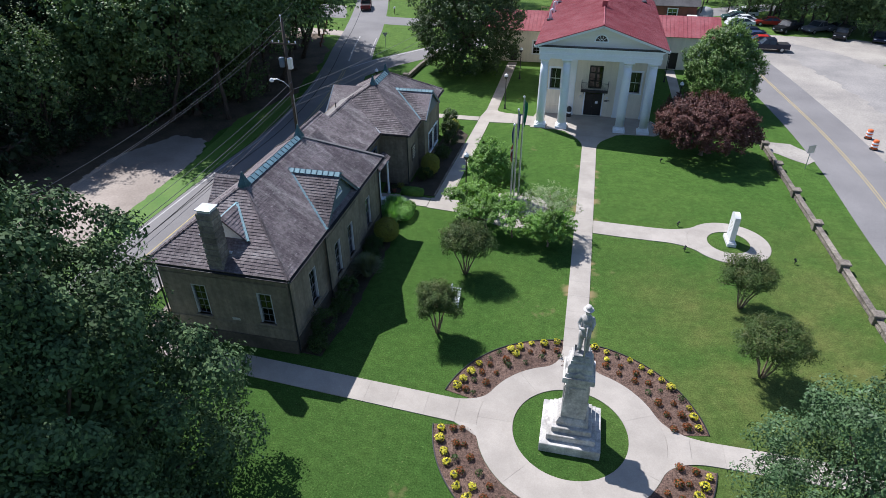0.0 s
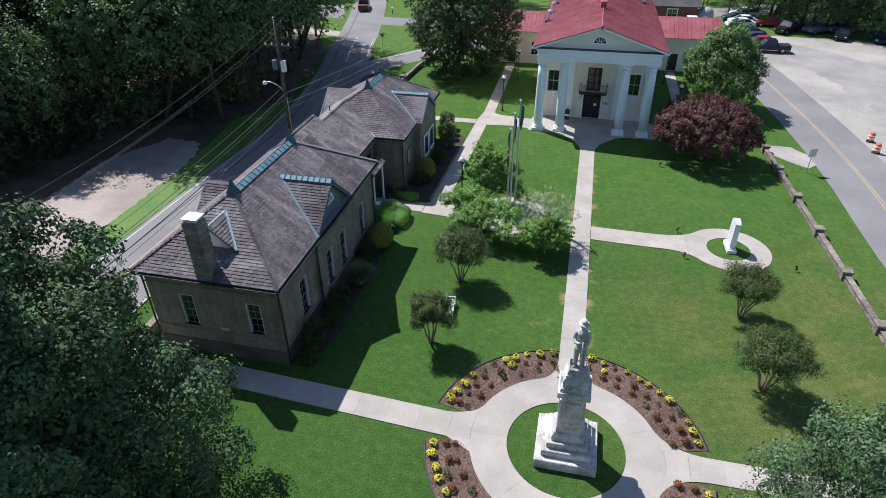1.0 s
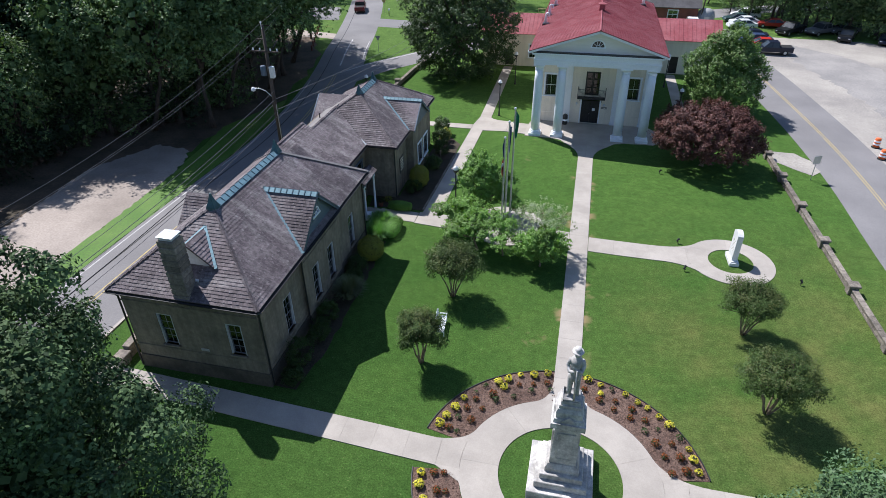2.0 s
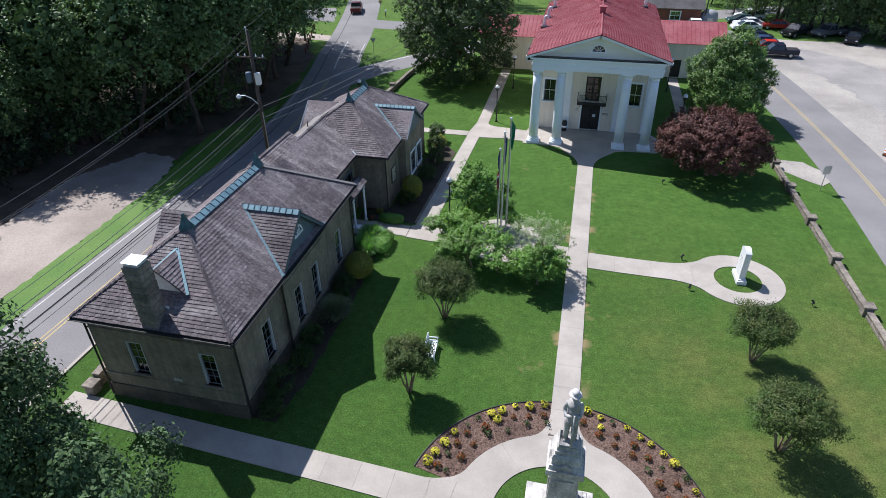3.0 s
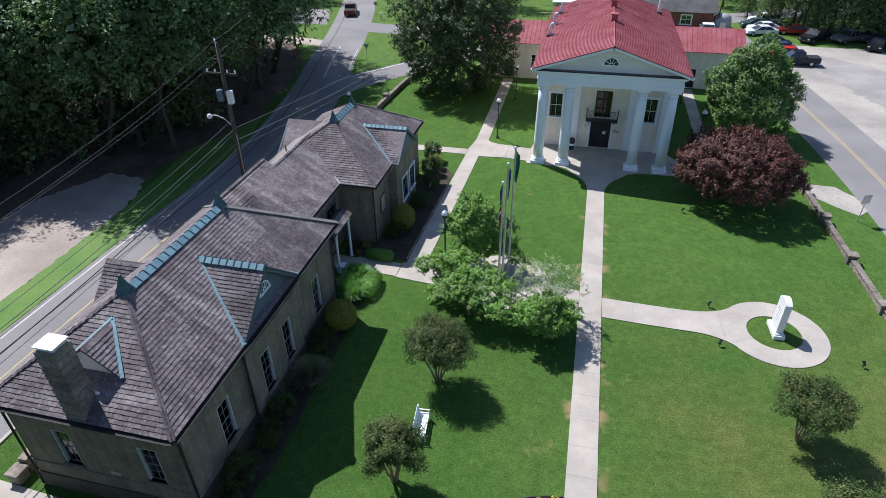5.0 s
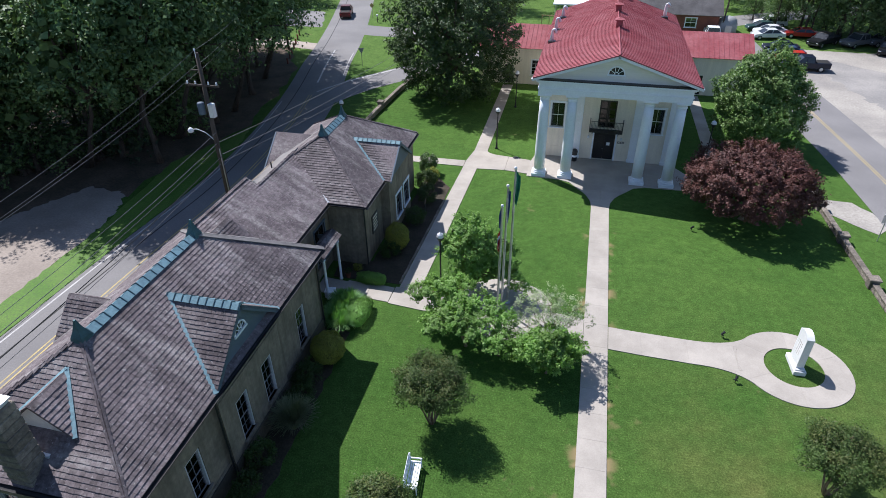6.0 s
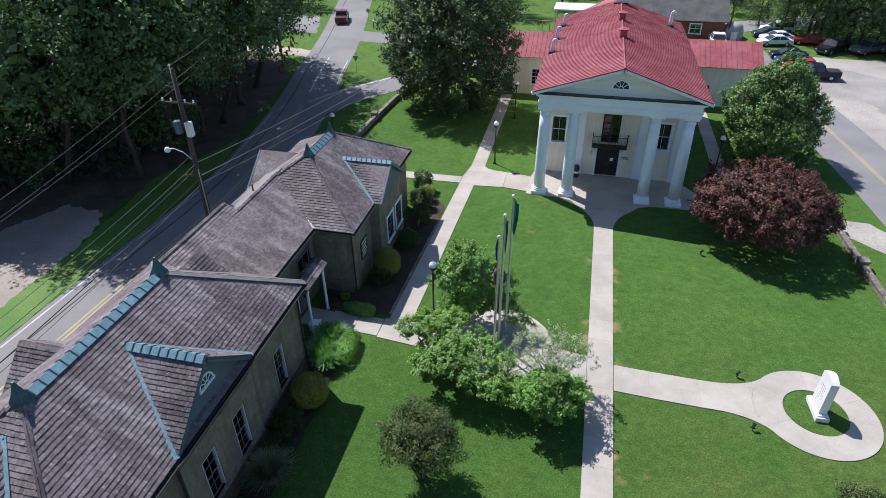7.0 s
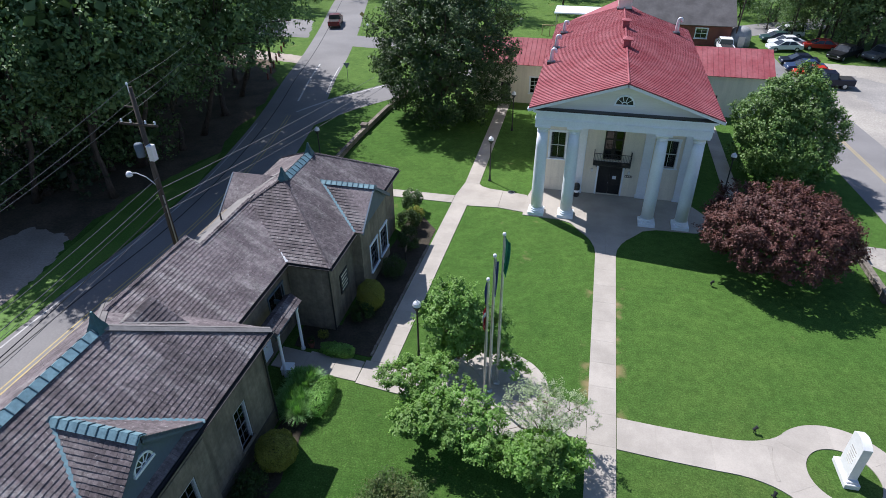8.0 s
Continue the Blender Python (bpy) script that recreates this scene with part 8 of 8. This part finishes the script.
WIRE = surface("bare_wire", (0.20, 0.20, 0.21), (0.14, 0.14, 0.15), 0.5, 2, 9, 0.0, 0.001, metal=0.5)
ux, uy = UP
for dx, z, z2, sag in ((0.0, 13.8, 13.6, 2.8), (-0.62, 12.5, 12.4, 2.5), (-1.05, 11.75, 11.7, 2.1)):
    wire("power_line", "thin overhead power line on wooden poles", (ux + dx, uy - 0.12, z), (-27.6 + dx, -2.1, z2), sag, 0.014)
    wire("power_line", "thin overhead power line on wooden poles", (ux + dx, uy - 0.12, z), (-46.0 + dx, 99.0, z2), 1.6, 0.014)
for dx, z, r in ((0.2, 8.2, 0.018), (0.1, 7.4, 0.026), (-0.15, 6.9, 0.014), (0.2, 6.4, 0.034), (0.1, 5.9, 0.02)):
    wire("telephone_cable", "black cable sagging between wooden poles", (ux + dx, uy - 0.1, z), (-27.6 + dx, -2.1, z), 1.5, r)
for dx, z, r in ((0.1, 7.4, 0.026), (0.2, 6.5, 0.034), (0.1, 5.9, 0.02)):
    wire("telephone_cable", "black cable sagging between wooden poles", (ux + dx, uy + 0.1, z), (-17.5 + 0.6 * dx, 112.0, z - 0.4), 1.1, r * 0.8)

# ---- vehicles ----
def car(kind, paint, label, at, rz, name="car"):
    t = thing(name, label, "car", at, "", rz)
    if kind == "pickup":
        L, W, prof = 5.7, 1.95, [(-2.85, 0.45), (2.8, 0.45), (2.85, 0.75), (2.8, 1.05), (1.15, 1.15), (-0.75, 1.15), (-2.85, 1.15)]
        cab = [(-0.85, 1.13, 1.0), (1.25, 1.13, 1.0), (0.55, 1.80, 0.82), (-0.75, 1.80, 0.82)]
    elif kind == "suv":
        L, W, prof = 4.8, 1.9, [(-2.4, 0.42), (2.35, 0.42), (2.4, 0.7), (2.3, 1.0), (1.1, 1.1), (-2.3, 1.12), (-2.42, 0.75)]
        cab = [(-2.25, 1.1, 0.97), (1.2, 1.1, 0.97), (0.45, 1.72, 0.8), (-1.95, 1.72, 0.8)]
    else:
        L, W, prof = 4.7, 1.82, [(-2.35, 0.36), (2.3, 0.36), (2.36, 0.6), (2.2, 0.82), (1.0, 0.95), (-1.5, 0.97), (-2.3, 0.92), (-2.37, 0.6)]
        cab = [(-1.75, 0.95, 0.95), (1.25, 0.93, 0.95), (0.35, 1.42, 0.74), (-1.0, 1.42, 0.74)]
    n = len(prof)
    g = Geo()
    rows = []
    for y, k in ((-W / 2, 0.94), (-W / 2 + 0.08, 1.0), (W / 2 - 0.08, 1.0), (W / 2, 0.94)):
        rows.append([(x * (0.99 if k < 1 else 1), y, 0.7 + (z - 0.7) * k) for x, z in prof])
    g.add([p for r in rows for p in r], [tuple(range(n)), tuple(range(3 * n, 4 * n))[::-1]] + [(k * n + i, (k + 1) * n + i, (k + 1) * n + (i + 1) % n, k * n + (i + 1) % n) for k in range(3) for i in range(n)])
    part("body", g, paint, t)
    if kind == "pickup":
        part("cargo_bed", Geo().box(-2.7, -0.95, -0.8, 0.8, 1.12, 1.17), RUBBER, t)
    v = [(x, s * w * W / 2, z) for s in (-1, 1) for x, z, w in cab]
    part("cabin_glass", Geo().add(v, [(0, 1, 2, 3), (7, 6, 5, 4), (0, 4, 5, 1), (1, 5, 6, 2), (3, 2, 6, 7), (0, 3, 7, 4)]), DARKPANE, t, "dark car windows")
    x0, x1, zt = cab[3][0], cab[2][0], cab[2][1]
    part("roof_panel", Geo().box(x0 - 0.05, x1 + 0.05, -cab[2][2] * W / 2 - 0.02, cab[2][2] * W / 2 + 0.02, zt - 0.03, zt + 0.04, 0.02), paint, t)
    g = Geo()
    for s in (-1, 1):
        for i in (0, 1):
            a, b = (cab[1], cab[2]) if i else (cab[0], cab[3])
            g.tube([(a[0], s * a[2] * W / 2, a[1]), (b[0], s * b[2] * W / 2, b[1])], 0.045, 6)
        xm = (cab[0][0] + cab[1][0]) / 2
        g.tube([(xm, s * cab[0][2] * W / 2, cab[0][1]), (xm - 0.1, s * cab[2][2] * W / 2, zt)], 0.04, 6)
    tagged(part("pillar_frame", g, paint, t), kind="stuff")
    r = 0.38 if kind != "sedan" else 0.33
    for x in (-L * 0.31, L * 0.32):
        for s in (-1, 1):
            m = pose(x, s * (W / 2 - 0.1), r, 90, 0, 0)
            w = Geo().put(Geo().lathe(0, 0, [(r * 0.62, -0.12), (r, -0.10), (r, 0.10), (r * 0.62, 0.12)], 18), m)
            wh = part("wheel", w, RUBBER, t)
            part("rim", Geo().put(Geo().lathe(0, 0, [(r * 0.6, -0.125), (r * 0.5, -0.135), (r * 0.5, 0.135), (r * 0.6, 0.125)], 14), m), GALV, wh)
    for s in (-1, 1):
        part("headlight", Geo().box(L / 2 - 0.08, L / 2 + 0.0, s * W * 0.36 - 0.16, s * W * 0.36 + 0.16, 0.68, 0.80, 0.015), OPAL, t)
        part("tail_light", Geo().box(-L / 2 - 0.02, -L / 2 + 0.06, s * W * 0.38 - 0.13, s * W * 0.38 + 0.13, 0.74, 0.90, 0.015), CLOTH_R, t)
    part("bumper", Geo().box(L / 2 - 0.06, L / 2 + 0.05, -W / 2 + 0.1, W / 2 - 0.1, 0.38, 0.55, 0.03), RUBBER if kind == "pickup" else paint, t)


def paint(name, c):
    m = surface(name, c, tuple(min(1, q * 1.15) for q in c), 0.38, 1.0, 3, 0.0, 0.001, grit=0.04, spec=0.32)
    m.node_tree.nodes["Principled BSDF"].inputs["Coat Weight"].default_value = 0.12
    return m


C_SILVER, C_WHITE, C_RED, C_BLACK, C_NAVY, C_GREY, C_MAROON, C_TEAL, C_BLUE = (paint("silver_car_paint", (0.55, 0.57, 0.58)), paint("white_car_paint", (0.78, 0.79, 0.8)), paint("red_car_paint", (0.42, 0.025, 0.018)), paint("black_car_paint", (0.012, 0.013, 0.015)),
                                                               paint("navy_car_paint", (0.010, 0.014, 0.030)), paint("grey_car_paint", (0.12, 0.125, 0.13)), paint("maroon_car_paint", (0.10, 0.012, 0.012)),
                                                               paint("dark_green_car_paint", (0.020, 0.050, 0.052)), paint("blue_car_paint", (0.030, 0.052, 0.115)))
for args in (("sedan", C_SILVER, "silver saloon parked on the grass edge", (24.1, 119.3, 0.0), 191), ("sedan", C_SILVER, "silver saloon parked behind another on the grass", (24.9, 121.9, 0), 191), ("sedan", C_TEAL, "dark green saloon parked at the back on the grass", (24.2, 124.4, 0), 188), ("suv", C_WHITE, "white estate car parked behind the green one", (26.0, 127.2, 0), 188),
             ("sedan", C_RED, "red saloon parked under the trees", (29.2, 120.9, 0), 176), ("pickup", C_BLACK, "black pickup parked under the trees", (31.2, 116.8, 0), 225), ("sedan", C_NAVY, "dark blue saloon in the car park", (24.4, 112.1, 0), 182), ("sedan", C_BLUE, "blue saloon between darker cars", (24.5, 109.3, 0), 182),
             ("sedan", C_RED, "bright red car between darker ones", (24.9, 106.6, 0), 180), ("pickup", C_NAVY, "dark blue pickup at the edge of the car park", (25.45, 103.2, 0), 181), ("pickup", C_GREY, "grey pickup in tree shade", (36.0, 117.2, 0), 215),
             ("suv", C_BLACK, "black off-roader in tree shade", (38.6, 113.6, 0), 245), ("suv", C_GREY, "grey car in tree shade", (39.6, 118.2, 0), 200), ("sedan", C_NAVY, "dark car in deep tree shade", (43.8, 112.4, 0), 250),
             ("pickup", C_WHITE, "white truck beside the brick house", (15.8, 117.5, 0), 90), ("pickup", C_MAROON, "dark red pickup standing at the road junction", (-45.4, 121.6, 0.012), 106)):
    car(*args)

# ---- house and small structures beyond ----
H = thing("brick_house", "low red-brick house with a grey roof", "house", (-0.6, -6.0, 0))
g = Geo()
wall_panel(g, "y", 126.0, 126.35, 3.5, 17.4, 0, 3.1, [(12.5, 14.1, 1.0, 2.4), (7.0, 8.2, 1.0, 2.4)])
part("wall", g, BRICK, H)
part("wall", Geo().box(17.05, 17.4, 126.35, 136, 0, 3.1), BRICK, H)
part("wall", Geo().box(3.5, 3.85, 126.35, 136, 0, 3.1), BRICK, H)
part("gable", Geo().add([(17.2, 126, 3.1), (17.2, 136, 3.1), (17.2, 131, 5.9)], [(0, 1, 2)]), WHITE, H)
g = Geo().plate([(3.0, 125.4, 2.95), (17.9, 125.4, 2.95), (17.9, 131, 6.1), (3.0, 131, 6.1)], 0.12).plate([(17.9, 136.6, 2.95), (3.0, 136.6, 2.95), (3.0, 131, 6.1), (17.9, 131, 6.1)], 0.12)
part("roof", g.weld(), GREYROOF, H, "grey shingle roof")
for u, w in ((13.3, 1.6), (7.6, 1.2)):
    window(H, to_wall("y", -1, 126.0), u, 1.0, w, 1.4, cols=2, rows=1)
SHEDGREY = surface("dull_sheet_metal", (0.38, 0.39, 0.39), (0.30, 0.31, 0.31), 0.6, 1.5, 8, 0.05, 0.003, grit=0.1)
t = thing("storage_tank", "rounded pale metal shed beside the house", "shed", (18.3, 121.0, 0))
part("shell", Geo().lathe(0, 0, [(1.5, 0.0), (1.5, 1.5), (1.3, 2.2), (0.8, 2.6), (0.2, 2.75)], 24), SHEDGREY, t, "", True)
part("door", Geo().box(-0.45, 0.45, -1.52, -1.46, 0.05, 1.6, 0.01), GALV, t)
t = thing("carport", "flat white carport roof behind the courthouse", "carport", (-5.2, 128.0, 0))
for x in (-3.6, 3.6):
    for y in (-2.3, 2.3):
        part("post", Geo().tube([(x, y, -0.02), (x, y, 2.5)], 0.06, 8), GALV, t)
part("roof", Geo().box(-4, 4, -2.7, 2.7, 2.5, 2.72, 0.03), WHITE, t)
t = thing("play_frame", "yellow timber frame on the grass", "frame", (-9.4, 121.5, 0))
for x in (-1.2, 0, 1.2):
    part("post", Geo().box(x - 0.06, x + 0.06, -0.06, 0.06, -0.02, 1.5), ROADPAINT_Y, t)
part("rail", Geo().box(-1.3, 1.3, -0.07, 0.07, 1.5, 1.62), ROADPAINT_Y, t)
t = thing("utility_pole", "leaning grey pole beside the brick house", "utility pole", (17.4, 120.0, 0))
part("pole", Geo().tube([(0, 0, -0.05), (0.35, 0.1, 8.5)], [0.13, 0.09], 10), POLEWOOD, t)
part("crossarm", Geo().box(-0.4, 1.0, 0.0, 0.1, 7.9, 8.0), POLEWOOD, t)

# ---- shingles and slabs, piece by piece ----
def bit_mesh(q, name, mat):
    c = sum(q, Vector()) / 8
    me = bpy.data.meshes.new(name)
    me.from_pydata([p - c for p in q], [], SH_FACES)
    me.materials.append(mat)
    return me, c


SH_FACES = [(4, 5, 6, 7), (0, 1, 5, 4), (1, 2, 6, 5), (3, 0, 4, 7), (2, 3, 7, 6)]
near = [i for i, (r, q) in enumerate(SHINGLE_BITS) if r in (roofA, po) and q[0].x > -19.0 and 34.4 < q[0].y < 41.0][:300]
near_set = set(near)
rest = {}
for i, (r, q) in enumerate(SHINGLE_BITS):
    if i in near_set:
        me, c = bit_mesh(q, "shingle", SHINGLE)
        part("shingle", me, None, r).location = c
    else:
        rest.setdefault(r, []).append(q)
for r, qs in rest.items():
    g = Geo()
    for q in qs:
        g.add(q, SH_FACES)
    tagged(part("shingles", g, SHINGLE, r), kind="stuff")

for poly in FLARES:
    part("paving_slab", Geo().slab(poly, 0.0, WALK_TOP + 0.002), CONCRETE, PAVE)
for poly in SLABS:
    cx, cy = sum(p[0] for p in poly) / len(poly), sum(p[1] for p in poly) / len(poly)
    g = Geo()
    n = len(poly)
    ins = [(x + (cx - x) * 0.005 / max(0.05, math.hypot(x - cx, y - cy)), y + (cy - y) * 0.005 / max(0.05, math.hypot(x - cx, y - cy))) for x, y in poly]
    v = [(x - cx, y - cy, 0.0) for x, y in poly] + [(x - cx, y - cy, WALK_TOP - 0.004) for x, y in poly] + [(x - cx, y - cy, WALK_TOP) for x, y in ins]
    g.add(v, [tuple(range(2 * n, 3 * n))] + [(k * n + i, k * n + (i + 1) % n, (k + 1) * n + (i + 1) % n, (k + 1) * n + i) for k in range(2) for i in range(n)])
    part("paving_slab", g, CONCRETE, PAVE).location = (cx, cy, 0)
